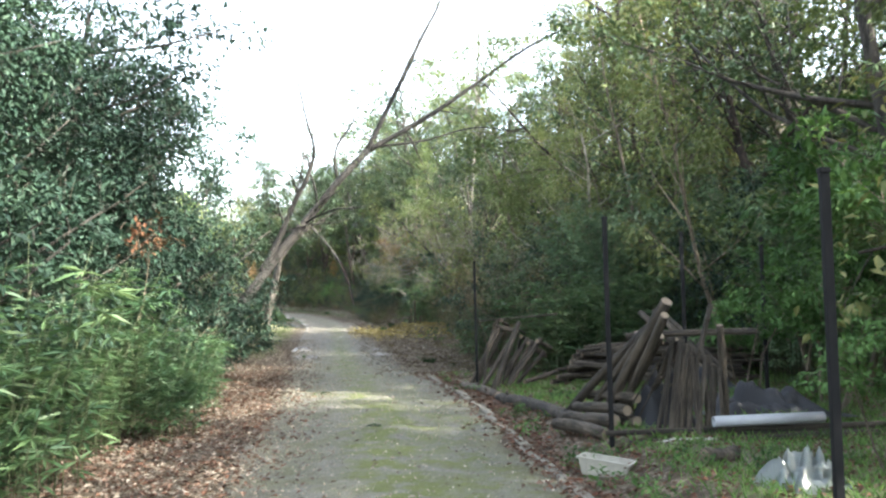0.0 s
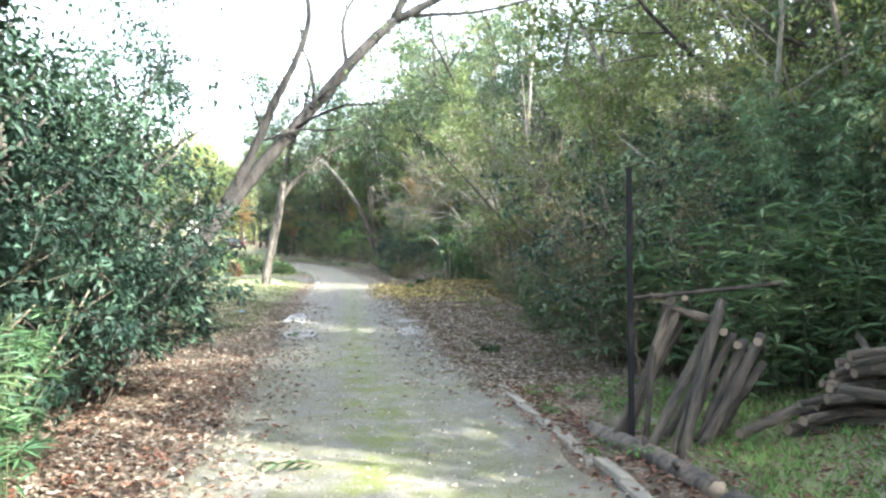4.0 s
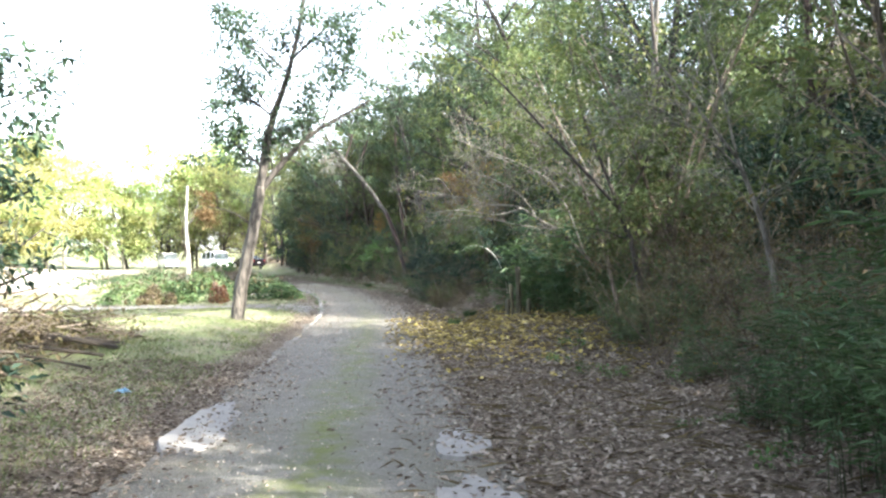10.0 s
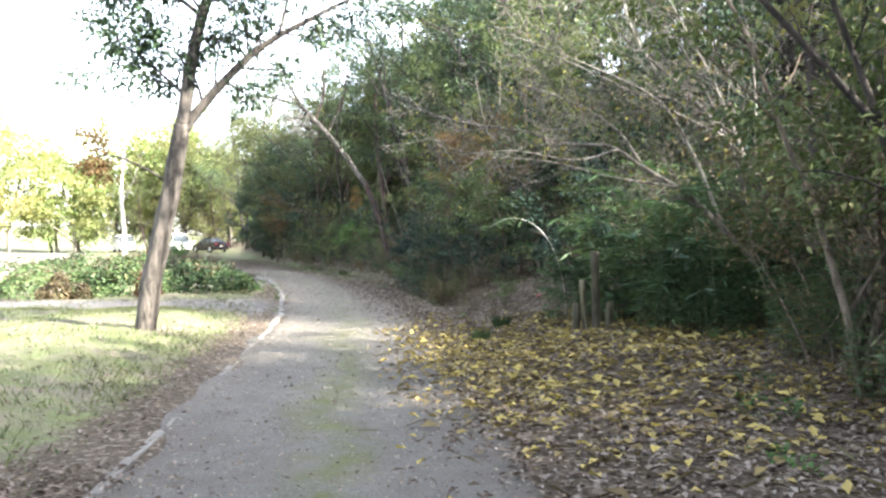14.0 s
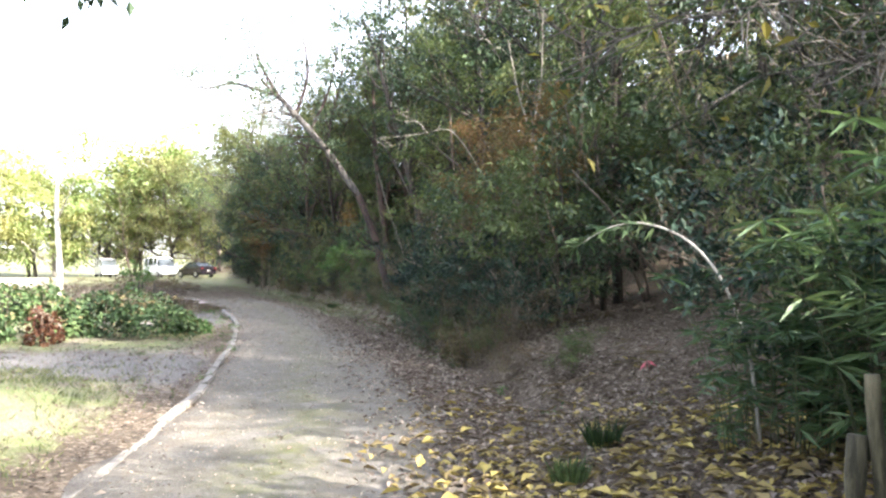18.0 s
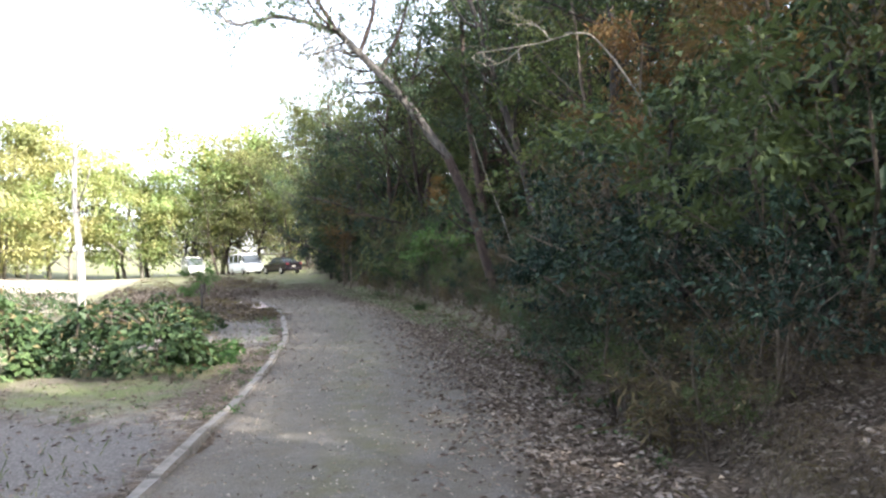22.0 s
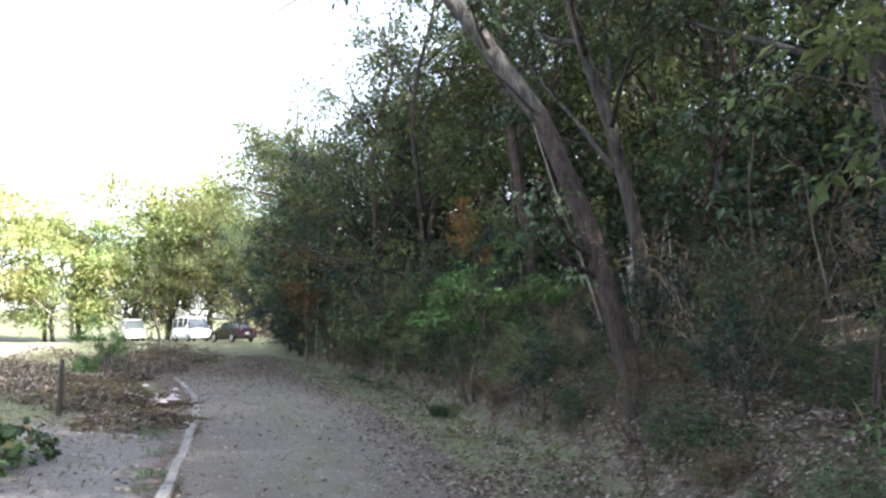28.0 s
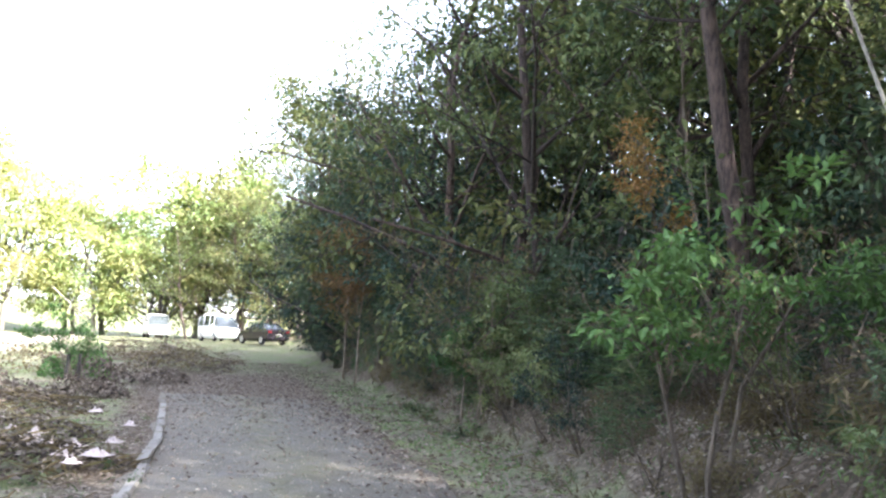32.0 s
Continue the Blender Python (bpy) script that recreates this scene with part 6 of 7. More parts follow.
# ---- things by the log heaps ----
M["white_plastic"] = plain("white_plastic", (0.30, 0.285, 0.245), 0.6, 0, 0.35, 14.0)
M["grey_plastic"] = plain("grey_plastic", (0.30, 0.31, 0.33), 0.45, 0, 0.2, 6.0)
M["tarp"] = plain("dark_tarp", (0.012, 0.013, 0.017), 0.75, 0, 0.4, 5.0)
M["pink"] = plain("pink_tape", (0.45, 0.09, 0.12), 0.5, 0, 0.1)
M["blue_plastic"] = plain("blue_plastic", (0.10, 0.22, 0.33), 0.4, 0, 0.2)
M["paper"] = plain("dirty_paper", (0.36, 0.31, 0.295), 0.8, 0, 0.25, 14.0)
M["old_post"] = bark_material("old_post_wood", (0.035, 0.032, 0.018), (0.13, 0.115, 0.068), 14.0)


def trough(x, y, turn):
    ob = thing("plant_trough", "dirty white plastic plant trough on the grass", "trough", pose(x, y, at_land(x, y), 0, 4, turn) @ Matrix.Diagonal((0.88, 0.88, 0.88, 1)))
    bm = bmesh.new()
    box(bm, (0.50, 0.20, 0.16), (0, 0, 0.08))
    for v in bm.verts:
        if v.co.z < 0.05:
            v.co.x, v.co.y = v.co.x * 0.84, v.co.y * 0.8
    top = [f for f in bm.faces if f.normal.z > 0.9]
    r = bmesh.ops.inset_region(bm, faces=top, thickness=0.012)
    for v in {v for f in top for v in f.verts}:
        v.co.z -= 0.13
        v.co.x, v.co.y = v.co.x * 0.88, v.co.y * 0.86
    part("tray", bm, M["white_plastic"], ob)
    bm = bmesh.new()
    for sx, sy, wx, wy in ((0, 0.105, 0.53, 0.016), (0, -0.105, 0.53, 0.016), (0.258, 0, 0.016, 0.194), (-0.258, 0, 0.016, 0.194)):
        box(bm, (wx, wy, 0.018), (sx, sy, 0.158), bevel=0.004)
    part("rim", bm, M["white_plastic"], ob)


trough(1.3, 6.95, -32)


def crumpled(seed, name, label, category, x, y, rx, ry, h, mat, lift=0.0, crease=1.0, freq=1.0):
    """A sheet thrown down in folds."""
    rng = np.random.default_rng(seed)
    bm = bmesh.new()
    bmesh.ops.create_grid(bm, x_segments=26 if freq < 1.5 else 48, y_segments=26 if freq < 1.5 else 48, size=1.0)
    ph = rng.random(8) * 6.28
    for v in bm.verts:
        a, b = v.co.x, v.co.y
        u = min(1.0, math.hypot(a, b))
        fa, fb = a * freq, b * freq
        fold = 0.25 * math.sin(5 * fa + ph[0] + 2 * math.sin(3 * fb + ph[1])) + 0.2 * math.sin(7 * fb + ph[2] + 2 * math.sin(4 * fa + ph[3])) + 0.12 * math.sin(13 * fa + 9 * fb + ph[4])
        v.co.z = max(0.012, h * (1 - u ** 2) * (0.75 + crease * fold))
        w = 1 + 0.12 * math.sin(4 * math.atan2(b, a) + ph[5])
        v.co.x, v.co.y = a * rx * w, b * ry * w
    ob = part(name, bm, mat, None, smooth=True)
    ob.matrix_basis = Matrix.Translation((x, y, at_land(x, y) + lift))
    md = ob.modifiers.new("thick", "SOLIDIFY")
    md.thickness = 0.004
    tagged(ob, label, category)


film_m, film_nt, film_b = material("clear_film")
film_b.inputs["Base Color"].default_value = (0.33, 0.37, 0.37, 1)
film_b.inputs["Roughness"].default_value = 0.3
film_b.inputs["Transmission Weight"].default_value = 0.8
crumpled(1, "plastic_sheet", "crumpled clear plastic sheet lying in the weeds", "sheet", 2.42, 5.75, 0.32, 0.26, 0.19, film_m, 0.0, 1.6, 2.3)
crumpled(2, "tarp", "dark tarpaulin heaped over things behind the logs", "tarp", 3.35, 9.1, 0.75, 0.5, 0.26, M["tarp"], 0.0, 1.3, 1.9)
crumpled(3, "tarp", "dark tarpaulin lying by the stacked logs", "tarp", 3.7, 12.2, 0.6, 0.4, 0.36, M["tarp"], 0.0, 1.2, 1.8)
# dark fill added for the shade between the heap's logs
crumpled(6, "tarp", "dark sheet added to fill the log heap's shaded inside", "tarp", 2.12, 8.25, 0.32, 0.2, 0.62, M["tarp"])
for k, (x, y, q) in enumerate(((2.0, 7.42, 0.05), (2.1, 7.38, 0.06), (2.22, 7.4, 0.05), (2.3, 7.36, 0.06), (1.9, 7.4, 0.045))):
    crumpled(20 + k, "plastic_scrap", "scrap of white plastic between the logs", "scrap", x, y, q, q * 0.7, 0.022, M["white_plastic"], 0.0, 1.2, 1.6)
crumpled(4, "plastic_scrap", "scrap of blue plastic lying on the lawn", "scrap", -6.2, 27.6, 0.13, 0.07, 0.06, M["blue_plastic"])
crumpled(5, "plastic_scrap", "scrap of blue plastic lying on the lawn", "scrap", -6.0, 23.3, 0.07, 0.05, 0.04, M["blue_plastic"])


def pipe(a, b, r, mat, label):
    a, b = Vector(a), Vector(b)
    d = (b - a)
    bm = bmesh.new()
    n = 14
    rings = []
    for z, q in ((0.02, r * 0.88), (0, r * 0.88), (0, r), (d.length, r), (d.length, r * 0.88), (d.length - 0.02, r * 0.88)):
        rings.append([bm.verts.new((q * math.cos(6.2832 * k / n), q * math.sin(6.2832 * k / n), z)) for k in range(n)])
    for p, q in zip(rings, rings[1:]):
        for k in range(n):
            bm.faces.new((p[k], p[(k + 1) % n], q[(k + 1) % n], q[k]))
    bm.faces.new(rings[0])
    bm.faces.new(rings[-1][::-1])
    bmesh.ops.recalc_face_normals(bm, faces=bm.faces)
    ob = part("pipe", bm, mat, None, smooth=True)
    ob.matrix_basis = Matrix.Translation(a) @ d.to_track_quat("Z", "Y").to_matrix().to_4x4()
    tagged(ob, label, "pipe")


pipe((2.4, 7.58, 0.28), (3.42, 7.64, 0.29), 0.048, M["grey_plastic"], "pale grey plastic drainpipe lying on poles")

# ---- posts and saplings by the leaf bank ----
def old_post(x, y, h, r, tilt, k):
    rng = np.random.default_rng(k)
    t = np.linspace(0, 1, 7)
    c = np.stack([0.01 * np.sin(4 * t + k), 0.01 * np.sin(3 * t), t * (h + 0.25) - 0.25], -1)
    ob = new("wooden_post", tube_mesh("wooden_post", [(c, r * (1 + 0.05 * rng.normal(size=7)), 9)], M["old_post"]))
    ob.matrix_basis = pose(x, y, at_land(x, y), tilt, tilt * 0.5, 40 * k)
    tagged(ob, "old weathered wooden post stub among fallen leaves", "post", "old wooden posts")


for k, (x, y, h, r, tilt) in enumerate(((-1.27, 35.65, 1.05, 0.055, 1), (-1.38, 35.7, 0.7, 0.038, -3), (-1.5, 35.75, 0.42, 0.05, 2), (-1.05, 35.9, 0.35, 0.045, 6))):
    old_post(x, y, h, r, tilt, k)


def ribbon_stake(x, y, h, k):
    ob = thing("marker_stake", "thin stick with a pink ribbon tied to it", "stake", pose(x, y, at_land(x, y), 5, -8, 30 * k))
    child("stick", tube_mesh("stick", [(np.array([[0, 0, -0.1], [0.01, 0, h * 0.5], [0, 0.02, h]]), np.array([0.009, 0.008, 0.006]), 5)], M["twig"]), ob)
    rng = np.random.default_rng(k)
    P = np.array([[0, 0.015, h * 0.8]] * 5) + rng.normal(0, 0.01, (5, 3))
    D = rng.normal(0, 0.5, (5, 3)) + [0, 0, -0.7]
    child("ribbon", leaf_mesh("ribbon", P, D, rand_dirs(rng, 5), 0.11, 0.03, M["pink"]), ob, "pink plastic ribbon")


for k, (x, y, h) in enumerate(((-1.55, 40.4, 0.6), (-4.5, 64.0, 1.3), (-4.0, 64.6, 1.2), (0.55, 44.3, 0.7), (0.2, 45.5, 0.6), (1.6, 47, 0.6))):
    ribbon_stake(x, y, h, k)

hero_tree(120, "thin_sapling", "thin pale forked sapling rising from the leaf bank", [
    ([(-1.5, 48.0, 0.2), (-1.7, 48, 1.6), (-2.05, 48, 3.0), (-2.3, 48.0, 4.1)], 0.055, 0.035),
    ([(-2.3, 48, 4.1), (-2.55, 48, 4.9), (-2.75, 48, 6.0)], 0.02, 0.008), ([(-2.3, 48, 4.1), (-2.1, 48, 5.2), (-2.05, 48, 6.6)], 0.022, 0.008)],
    M["bark_pale"], M["olive"], (5, 0.8), 120, 0.09, 0.14)
hero_tree(121, "thin_sapling", "thin pale sapling leaning from the leaf bank", [
    ([(0.0, 50.6, 0.3), (-0.15, 50.6, 1.0), (-0.6, 50.6, 2.1), (-1.1, 50.6, 3.4), (-1.4, 50.6, 4.6)], 0.05, 0.015)], M["bark_pale"], M["olive"], (9, 0.8), 110, 0.10, 0.14)
hero_tree(122, "thin_sapling", "thin dark sapling with drooping leaves by the leaf bank", [
    ([(1.3, 44.5, 0.4), (1.0, 44.4, 1.8), (0.4, 44.3, 3.2), (-0.3, 44.2, 4.6)], 0.045, 0.012)], M["twig"], M["olive"], (12, 0.9), 420, 0.14, 0.16)
hero_tree(123, "dead_branch_tree", "dead pale branch arching out of the wood", [
    ([(-2.6, 50.2, 1.0), (-3.0, 50.2, 2.9), (-3.35, 50.2, 3.7), (-3.8, 50.2, 4.4), (-4.1, 50.2, 4.6), (-4.7, 50.2, 4.5), (-5.6, 50.1, 4.4)], 0.022, 0.005),
    ([(-4.5, 50.2, 4.52), (-4.75, 50.2, 4.8), (-5.0, 50.1, 4.85)], 0.008, 0.003), ([(-4.9, 50.2, 4.48), (-5.2, 50.1, 4.25), (-5.5, 50.1, 4.2)], 0.007, 0.003)], M["bark_pale"], M["olive"], (4, 0.35), 0, 0.1)

def bamboo_stubs(x, y, n, seed):
    """Broken dead bamboo canes standing close together."""
    rng = np.random.default_rng(seed)
    ob = thing("bamboo_stubs", "cluster of broken pale dead bamboo canes on the bank", "bamboo", Matrix.Translation((x, y, at_land(x, y))))
    for _ in range(n):
        b, hgt = rng.normal(0, 0.14, 2), 1.3 + 1.0 * rng.random()
        lean = rng.normal(0, 0.16, 2)
        t = np.linspace(0, 1, 6)
        pts = np.stack([b[0] + lean[0] * t * hgt, b[1] + lean[1] * t * hgt, -0.1 + t * hgt], -1)
        child("cane", tube_mesh("cane", [(pts, 0.022 * (1 + 0.12 * (np.arange(6) % 2)) * np.linspace(1, 0.8, 6), 7)], M["bark_white"]), ob)


bamboo_stubs(-5.05, 64.4, 6, 3)
bamboo_stubs(-4.5, 65.4, 4, 4)
hero_tree(124, "thin_sapling", "thin pale sapling leaning from the bank", [
    ([(-5.75, 61.6, 0.5), (-5.95, 61.6, 1.5), (-6.25, 61.6, 2.6), (-6.6, 61.6, 3.6), (-7.0, 61.7, 5.0)], 0.03, 0.012)], M["bark_pale"], M["olive"], (8, 0.8), 160, 0.1, 0.14)

# low growth on the bank beside the leaning tree
for k in range(46):
    y = rnd.uniform(49, 74)
    x = float(wood_x(y)) + rnd.uniform(0.0, 2.4)
    plant(rnd.choice(("drygrass", "shrub", "twiggy", "sasa")), x, y, rnd.uniform(0.28, 0.5), rng=rnd)
for k in range(100):
    y = rnd.uniform(44, 75)
    x = float(wood_x(y)) + rnd.uniform(-0.5, 1.8)
    plant("weed", x, y, rnd.uniform(0.5, 1.2), which=1, rng=rnd)
for k in range(40):
    y = rnd.uniform(18, 43)
    x = float(wood_x(y)) + rnd.uniform(-1.2, 0.4)
    plant("weed", x, y, rnd.uniform(0.35, 0.9), rng=rnd)
# dry growth along the ditch
for k in range(22):
    y = rnd.uniform(41.5, 49.5)
    plant(rnd.choice(("twiggy", "shrub", "twiggy")), float(road_r(y)) + 1.4 + rnd.uniform(-0.1, 0.7), y, rnd.uniform(0.2, 0.4), rng=rnd)
for x, y, s in ((0.35, 31.6, 1.1), (0.95, 31.8, 1.25), (1.5, 31.4, 1.2), (0.6, 32.2, 1.3)):
    plant("sapling", x, y, s, which=0, rng=rnd)
# weeds among the logs and along the edging
for k in range(95):
    y = rnd.uniform(4.0, 16.5)
    x = float(road_r(y)) + 0.35 + 3.6 * rnd.random() ** 1.4
    plant("weed", x, y, rnd.uniform(0.35, 0.8), which=0, rng=rnd)
for x, y, s in ((3.6, 11.4, 0.9), (3.3, 11.8, 0.8), (2.9, 11.9, 0.7), (4.0, 11.9, 0.9), (2.6, 12.7, 0.7), (2.1, 12.8, 0.7), (3.2, 12.6, 0.8), (3.7, 12.9, 0.8)):
    plant("weed", x, y, s, which=0, rng=rnd)
# weeds beside the kerb and on the lawn's rim
for k in range(40):
    y = rnd.uniform(40, 70)
    x = float(road_l(y)) - 0.15 - 2.2 * rnd.random() ** 2
    plant("weed", x, y, rnd.uniform(0.3, 0.7), rng=rnd)
for x, y, s in ((-3.8, 12.3, 0.8), (-3.6, 11.2, 0.8), (-4.1, 13.3, 0.75), (-3.3, 9.8, 0.75)):
    plant("bamboo", x, y, s, rng=rnd)

# bamboo by the old posts, with one arching cane
plant("bamboo", -1.35, 37.15, 0.8, rng=rnd)
for x, y, s in ((-0.7, 37.1, 0.95), (-0.45, 36.4, 1.2), (0.0, 35.6, 1.3), (0.4, 34.8, 1.25), (-0.3, 35.2, 0.7), (0.2, 36.6, 1.4)):
    plant("bamboo", x, y, s, rng=rnd)
for x, y, s, w in ((-0.35, 37.2, 1.0, 1), (0.3, 36.3, 1.0, 2), (-0.7, 38.2, 1.0, 1), (-0.1, 37.8, 1.2, 2), (0.8, 35.0, 1.1, 0)):
    plant("shrub", x, y, s, which=w, rng=rnd)
plant("shrub", 0.6, 39.6, 1.3, rng=rnd)
cane = thing("bamboo_cane", "single pale bamboo cane arching over the bank", "bamboo", Matrix.Translation((-1.45, 37.3, at_land(-1.45, 37.3))))
arc = bend([(0, 0, -0.1), (-0.06, 0.03, 0.6), (-0.2, 0.1, 1.1), (-0.42, 0.2, 1.42), (-0.7, 0.32, 1.56), (-0.95, 0.42, 1.54), (-1.2, 0.5, 1.4)], 5)
child("cane", tube_mesh("cane", [(arc, np.linspace(0.014, 0.005, len(arc)), 6)], M["bark_white"]), cane)
crng = np.random.default_rng(9)
child("foliage", leaf_mesh("foliage", arc[-12:].repeat(4, 0), crng.normal(0, 0.5, (48, 3)) + [-0.5, 0, -0.4], rand_dirs(crng, 48), 0.16, 0.02, M["sasa"]), cane)

# ---- brush piles, stakes and rubble in the field ----
def brush_pile(seed, x, y, r, h, n, label):
    rng = np.random.default_rng(seed)
    ob = thing("brush_pile", label, "brush pile", Matrix.Translation((x, y, at_land(x, y))))
    tubes, tips = [], []
    for k in range(n):
        a, u = rng.random() * 6.28, math.sqrt(rng.random())
        p = np.array([math.cos(a) * r * u, math.sin(a) * r * u, h * (1 - u * u) * rng.random() + 0.03])
        b = rng.random() * 6.28
        d = np.array([math.cos(b), math.sin(b), rng.normal(0, 0.22)])
        ln = 0.4 + 0.9 * rng.random()
        q = np.linspace(-0.5, 0.5, 4)[:, None]
        pts = p + d * q * ln + rng.normal(0, 0.03, (4, 3))
        pts[:, 2] = np.maximum(pts[:, 2], 0.01)
        tubes.append((pts, np.linspace(0.016, 0.005, 4) * (0.6 + rng.random()), 4))
        tips += [(pts[2], d), (pts[3], d)]
    tagged(child("stick_tangle", tube_mesh("stick_tangle", tubes, M["twig"]), ob), kind="stuff")
    child("foliage", leaf_mesh("foliage", *leaves_on(rng, tips, n * 7, 0.12, 0.45, 0.14), M["dry"]), ob, "withered leaves")
    return ob


CUT = "pile of cut branches and withered leaves by the lawn"
brush_pile(1, -9.7, 27.6, 1.6, 1.2, 190, CUT)
brush_pile(2, -9.8, 29.9, 1.6, 1.3, 190, CUT)
brush_pile(3, -9.3, 31.8, 1.2, 0.8, 130, CUT)
brush_pile(7, -9.0, 25.4, 1.2, 0.9, 120, CUT)
brush_pile(4, -23.5, 84.0, 2.2, 0.9, 140, "tangled pile of cut brushwood in the field")
brush_pile(5, -26.5, 87.0, 2.2, 1.0, 140, "tangled pile of cut brushwood in the field")
brush_pile(6, -21.2, 79.5, 1.6, 0.6, 100, "tangled pile of cut brushwood in the field")
for a, b, r in (((-8.6, 30.2, 0.32), (-7.8, 30.9, 0.06), 0.045), ((-8.8, 30.7, 0.3), (-7.9, 31.3, 0.08), 0.04), ((-8.7, 29.5, 0.25), (-7.7, 30.2, 0.02), 0.03), ((-6.5, 24.2, -0.02), (-5.65, 23.5, -0.12), 0.024), ((-8.6, 28.4, 0.35), (-7.4, 29.2, -0.05), 0.02), ((-9.2, 31.5, 0.5), (-8.0, 32.6, 0.05), 0.03)):
    log_between(a, b, r, lr.randrange(4), "cut branches by the brush pile")


def field_stake(x, y, h):
    ob = new("field_stake", tube_mesh("field_stake", [(np.array([[0, 0, -0.2], [0.01, 0, h * 0.5], [0.0, 0.01, h]]), np.array([0.045, 0.042, 0.04]), 8)], M["bark"]))
    ob.matrix_basis = pose(x, y, at_land(x, y), 1.5, 2, 20)
    tagged(ob, "dark weathered wooden stake in the field", "stake", "field stakes")


for x, y, h in ((-15.06, 61.0, 0.95), (-20.4, 72.6, 0.8), (-19.4, 70.6, 0.8), (-22.8, 77.5, 0.8)):
    field_stake(x, y, h)
plant("fresh", -19.4, 70.75, 0.62, rng=random.Random(5))
vine_mound(20, -21.4, 74.6, 1.2, 0.9, max(0.5, 1.3 - at_land(-21.4, 74.6)), M["weed"], 2200, "dense bright green low bush in the field", 0.085)
for k, (x, y, q) in enumerate(((-14.5, 62.7, 0.2), (-13.95, 62.2, 0.14), (-13.7, 62.4, 0.2), (-14.85, 63.1, 0.12), (-15.8, 64.0, 0.16), (-14.1, 63.4, 0.13), (-13.65, 61.9, 0.13), (-16.2, 66.5, 0.16), (-14.2, 62.8, 0.15), (-15.2, 63.6, 0.1), (-14.8, 65.0, 0.12))):
    crumpled(40 + k, "paper_scrap", "crumpled pinkish-white scrap lying on dry leaves", "scrap", x, y, q * 0.7, q * 0.5, 0.06, M["paper"], 0.13, 1.6, 1.6)


def rubble(seed, x, y, r, h, n, label):
    """A low heap of leaves, bark and pale chips, each lying its own way."""
    rng = np.random.default_rng(seed)
    ob = thing("debris_heap", label, "debris", Matrix.Translation((x, y, at_land(x, y))))
    for nm, mat, k, size, asp in (("leaf_layer", M["mulch"], n * 2, 0.085, 0.6), ("chip_layer", M["litter_pale"], n // 30, 0.11, 0.7), ("twig_layer", M["dry"], n // 3, 0.4, 0.05)):
        a, u = rng.random(k) * 6.28, np.sqrt(rng.random(k))
        P = np.stack([np.cos(a) * u * r, np.sin(a) * u * r * 0.8, h * (1 - u * u) * (0.7 + 0.5 * rng.random(k)) + 0.02], -1)
        b = rng.random(k) * 6.28
        D = np.stack([np.cos(b), np.sin(b), rng.normal(0, 0.3, k)], -1)
        L = size * (0.4 + 0.9 * rng.random(k))
        tagged(child(nm, leaf_mesh(nm, P, D, unit(rng.normal(0, 0.5, (k, 3)) + [0, 0, 1]), L, L * asp, mat, 0.25), ob), kind="stuff")


HEAP = "low heap of dry leaves, bark and pale scraps beside the kerb"
rubble(1, -14.7, 62.4, 1.3, 0.22, 900, HEAP)
rubble(2, -16.2, 64.2, 1.5, 0.28, 1000, HEAP)
rubble(3, -18.2, 67.4, 1.5, 0.3, 900, HEAP)
rubble(4, -13.0, 59.6, 1.0, 0.2, 500, HEAP)

# ---- parked vehicles ----
M["paint_dark"] = plain("dark_paint", (0.009, 0.007, 0.010), 0.2, 0.2, 0.1, 2.0)
M["paint_white"] = plain("white_paint", (0.78, 0.78, 0.76), 0.3, 0, 0.05, 2.0)
M["rubber"] = plain("tyre_rubber", (0.02, 0.02, 0.02), 0.85)
M["rim"] = plain("alloy_rim", (0.55, 0.55, 0.56), 0.35, 0.8)
M["tail"] = plain("red_lens", (0.12, 0.008, 0.01), 0.2)
M["lamp"] = plain("clear_lens", (0.8, 0.8, 0.8), 0.1)
glass_m, glass_nt, glass_b = material("window_glass")
glass_b.inputs["Base Color"].default_value = (0.12, 0.14, 0.15, 1)
glass_b.inputs["Roughness"].default_value = 0.03
glass_b.inputs["Transmission Weight"].default_value = 0.6


def loft(name, rings, mat, parent, label=""):
    bm = bmesh.new()
    rows = [[bm.verts.new(p) for p in r] for r in rings]
    for a, b in zip(rows, rows[1:]):
        n = len(a)
        for k in range(n):
            bm.faces.new((a[k], a[(k + 1) % n], b[(k + 1) % n], b[k]))
    bm.faces.new(rows[0][::-1])
    bm.faces.new(rows[-1])
    bmesh.ops.recalc_face_normals(bm, faces=bm.faces)
    return part(name, bm, mat, parent, label, smooth=False)


def hull(x, hw, z0, z1, crown=0.03):
    half = [(hw * 0.86, z0), (hw, z0 + 0.16), (hw * 1.0, z1 - 0.14), (hw * 0.93, z1 - 0.02), (hw * 0.5, z1 + crown * 0.8)]
    return [(x, y, z) for y, z in half] + [(x, -y, z) for y, z in half[::-1]]


def cab(x, hw0, hw1, z0, z1):
    return [(x, hw0, z0), (x, hw1, z1 - 0.04), (x, hw1 * 0.85, z1), (x, -hw1 * 0.85, z1), (x, -hw1, z1 - 0.04), (x, -hw0, z0)]


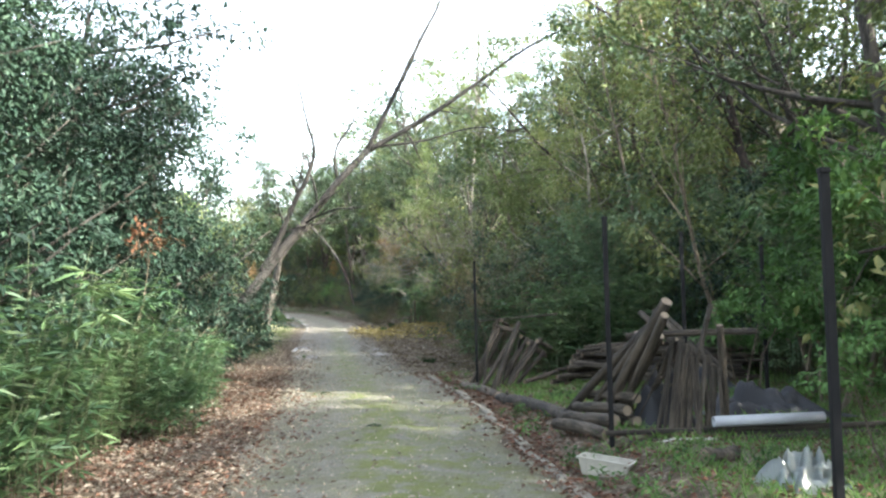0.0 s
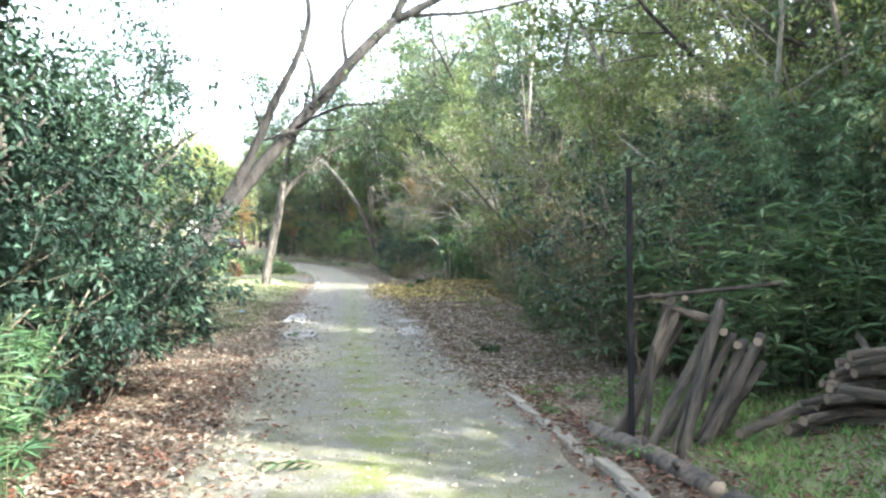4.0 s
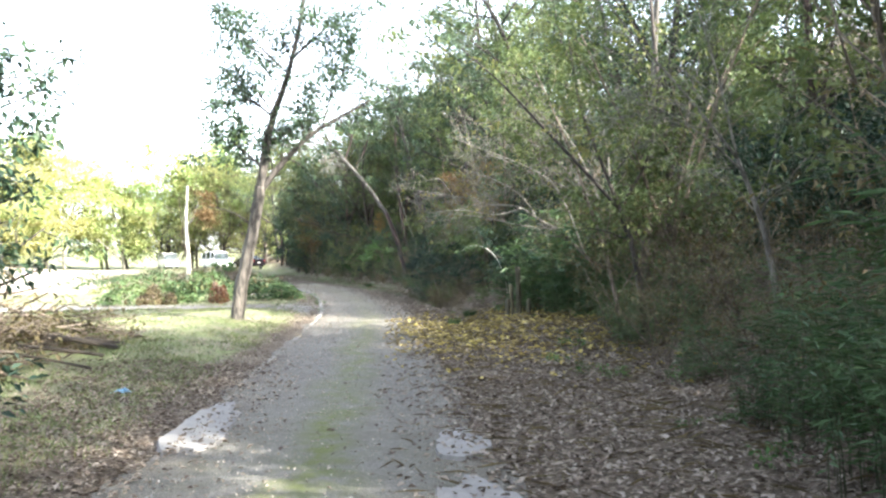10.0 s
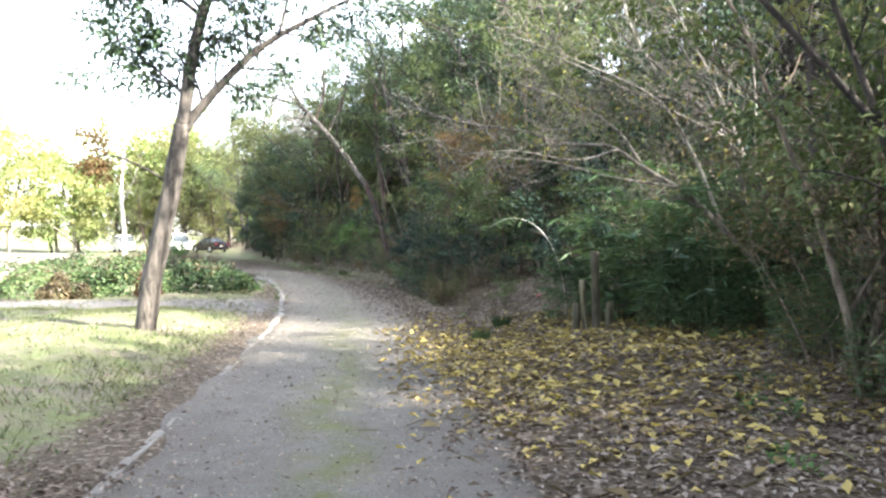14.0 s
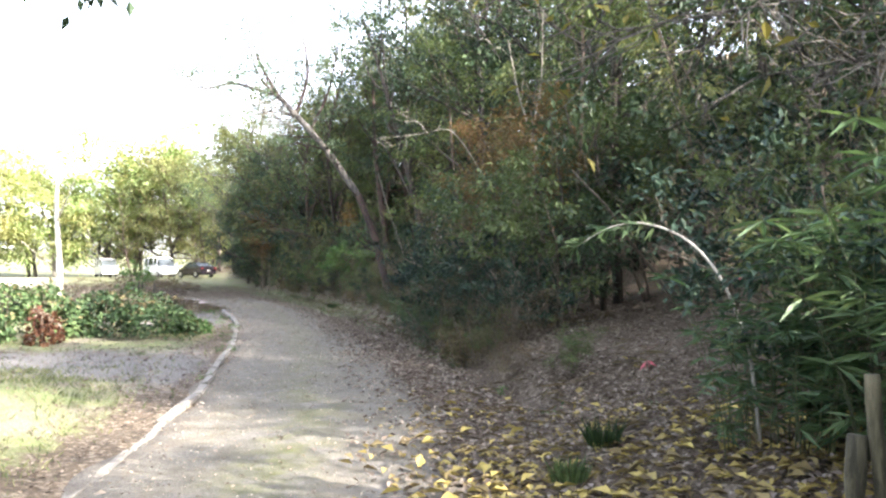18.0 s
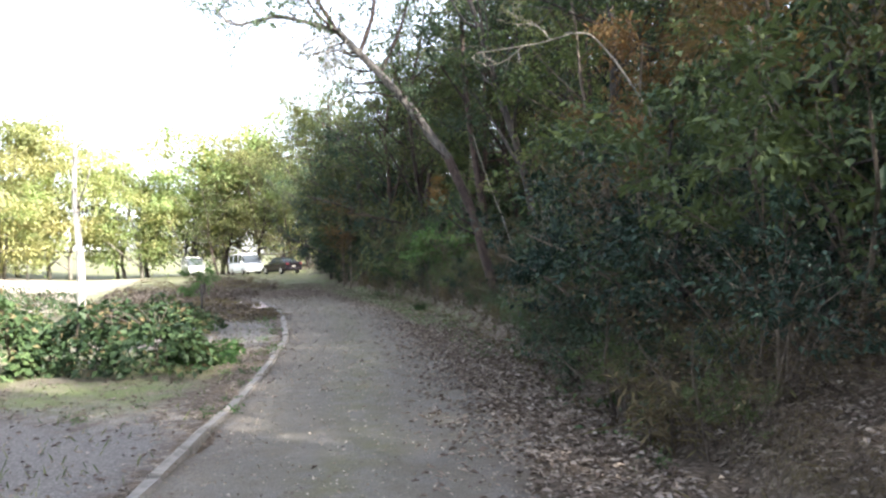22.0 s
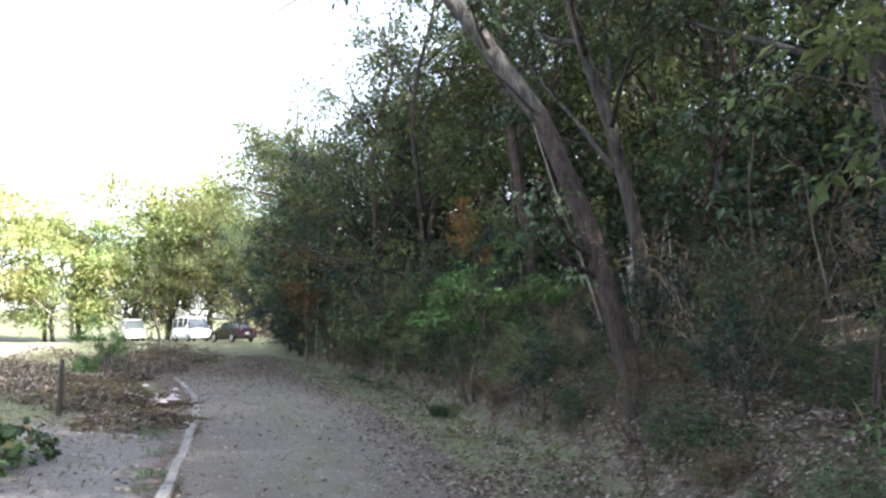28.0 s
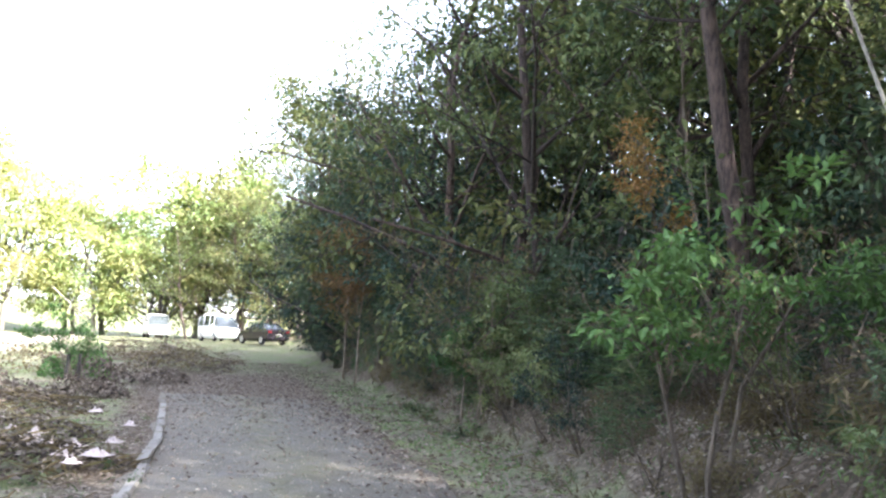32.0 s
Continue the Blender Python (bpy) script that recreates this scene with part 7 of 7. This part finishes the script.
def vehicle(name, label, category, m, paint, body, cabin, roof, wheel_x, wheel_r, track, rear_x, front_x, lamp_z):
    ob = thing(name, label, category, m)
    loft("body", [hull(*b) for b in body], paint, ob)
    loft("cabin_glass", [cab(*c) for c in cabin], glass_m, ob, "dark window glass")
    loft("roof", [[(x, y, z) for y, z in ((w, h), (w * 0.8, h + 0.045), (-w * 0.8, h + 0.045), (-w, h), (-w * 0.9, h - 0.02), (w * 0.9, h - 0.02))] for x, w, h in roof], paint, ob)
    for i, c in enumerate(cabin):
        for side in (1, -1):
            pts = np.array([[c[0], side * (c[1] + 0.004), c[3]], [c[0], side * (c[2] + 0.01), c[4] - 0.04]])
            if c[4] - c[3] > 0.2:
                child("pillar", tube_mesh("pillar", [(pts, np.array([0.04, 0.032]), 6)], paint), ob)
    for x in wheel_x:
        for side in (1, -1):
            bm = bmesh.new()
            r = bmesh.ops.create_cone(bm, cap_ends=True, segments=20, radius1=wheel_r, radius2=wheel_r, depth=0.19, matrix=pose(x, side * track, wheel_r, 90))
            bmesh.ops.bevel(bm, geom=[e for e in bm.edges if len(e.link_faces) == 2 and max(len(f.verts) for f in e.link_faces) > 4], offset=0.03, segments=2, affect="EDGES")
            wh = part("wheel", bm, M["rubber"], ob, "black tyre", True)
            bm = bmesh.new()
            bmesh.ops.create_cone(bm, cap_ends=True, segments=16, radius1=wheel_r * 0.64, radius2=wheel_r * 0.56, depth=0.21, matrix=pose(x, side * track, wheel_r, 90))
            part("rim", bm, M["rim"], wh, "silver rim")
    hw = body[1][1]
    for side in (1, -1):
        bm = bmesh.new()
        box(bm, (0.05, 0.26, 0.16), (rear_x, side * (hw - 0.18), lamp_z), bevel=0.015)
        part("tail_light", bm, M["tail"], ob, "red tail light")
        bm = bmesh.new()
        box(bm, (0.06, 0.28, 0.13), (front_x, side * (hw - 0.2), lamp_z - 0.12), bevel=0.015)
        part("headlight", bm, M["lamp"], ob, "clear headlight")
        bm = bmesh.new()
        box(bm, (0.1, 0.18, 0.12), (cabin[-2][0] + 0.15, side * (hw + 0.1), cabin[-2][3] + 0.08), bevel=0.03)
        part("mirror", bm, paint, ob)
    for x in (rear_x - 0.02, front_x + 0.02):
        bm = bmesh.new()
        box(bm, (0.02, 0.33, 0.165), (x, 0, lamp_z - 0.22))
        part("number_plate", bm, M["white_plastic"], ob, "white number plate")
        bm = bmesh.new()
        box(bm, (0.1, hw * 1.9, 0.2), (x * 0.985, 0, 0.42), bevel=0.03)
        part("bumper", bm, paint, ob)
    return ob


vehicle("parked_car", "dark maroon saloon car parked on the grass", "car", pose(-29.9, 109, at_land(-29.9, 109) + 0.01, 0, 0, 139), M["paint_dark"],
        [(-2.22, 0.76, 0.4, 0.95), (-2.1, 0.84, 0.28, 1.03), (-1.2, 0.86, 0.2, 1.04), (0, 0.86, 0.2, 0.98), (1.2, 0.86, 0.2, 0.93), (2.0, 0.82, 0.25, 0.78), (2.25, 0.7, 0.35, 0.62)],
        [(-1.85, 0.72, 0.68, 1.0, 1.04), (-1.05, 0.74, 0.6, 1.0, 1.42), (-0.1, 0.75, 0.61, 0.97, 1.46), (0.4, 0.75, 0.6, 0.95, 1.42), (1.2, 0.76, 0.7, 0.9, 0.95)],
        [(-1.1, 0.56, 1.40), (-0.5, 0.58, 1.44), (0.1, 0.58, 1.44), (0.45, 0.56, 1.40)], (-1.35, 1.4), 0.32, 0.76, -2.2, 2.2, 0.86)
VAN_BODY = [(-2.3, 0.8, 0.35, 1.08), (-2.2, 0.84, 0.28, 1.15), (-1.0, 0.85, 0.25, 1.16), (0.5, 0.85, 0.25, 1.16), (1.6, 0.85, 0.25, 1.14), (2.15, 0.83, 0.3, 1.0), (2.35, 0.76, 0.38, 0.85)]
VAN_CAB = [(-2.25, 0.8, 0.74, 1.12, 1.86), (-1.0, 0.82, 0.76, 1.14, 1.96), (0.3, 0.82, 0.76, 1.14, 1.97), (1.3, 0.82, 0.74, 1.12, 1.9), (2.1, 0.78, 0.74, 1.0, 1.06)]
VAN_ROOF = [(-2.25, 0.72, 1.85), (-1.5, 0.75, 1.95), (0.3, 0.75, 1.97), (1.32, 0.72, 1.89)]
van = vehicle("parked_van", "white minibus van parked beside the field", "van", pose(-35.3, 114, at_land(-35.3, 114) + 0.01, 0, 0, -47), M["paint_white"], VAN_BODY, VAN_CAB, VAN_ROOF, (-1.45, 1.45), 0.32, 0.76, -2.26, 2.3, 0.95)
copy_thing(van, pose(-44.0, 121, at_land(-44.0, 121) + 0.01, 0, 0, -55))
for src in [s for group in LIB.values() for s in group]:
    if src.name not in used:
        for o in src.children_recursive:
            bpy.data.objects.remove(o)
        bpy.data.objects.remove(src)
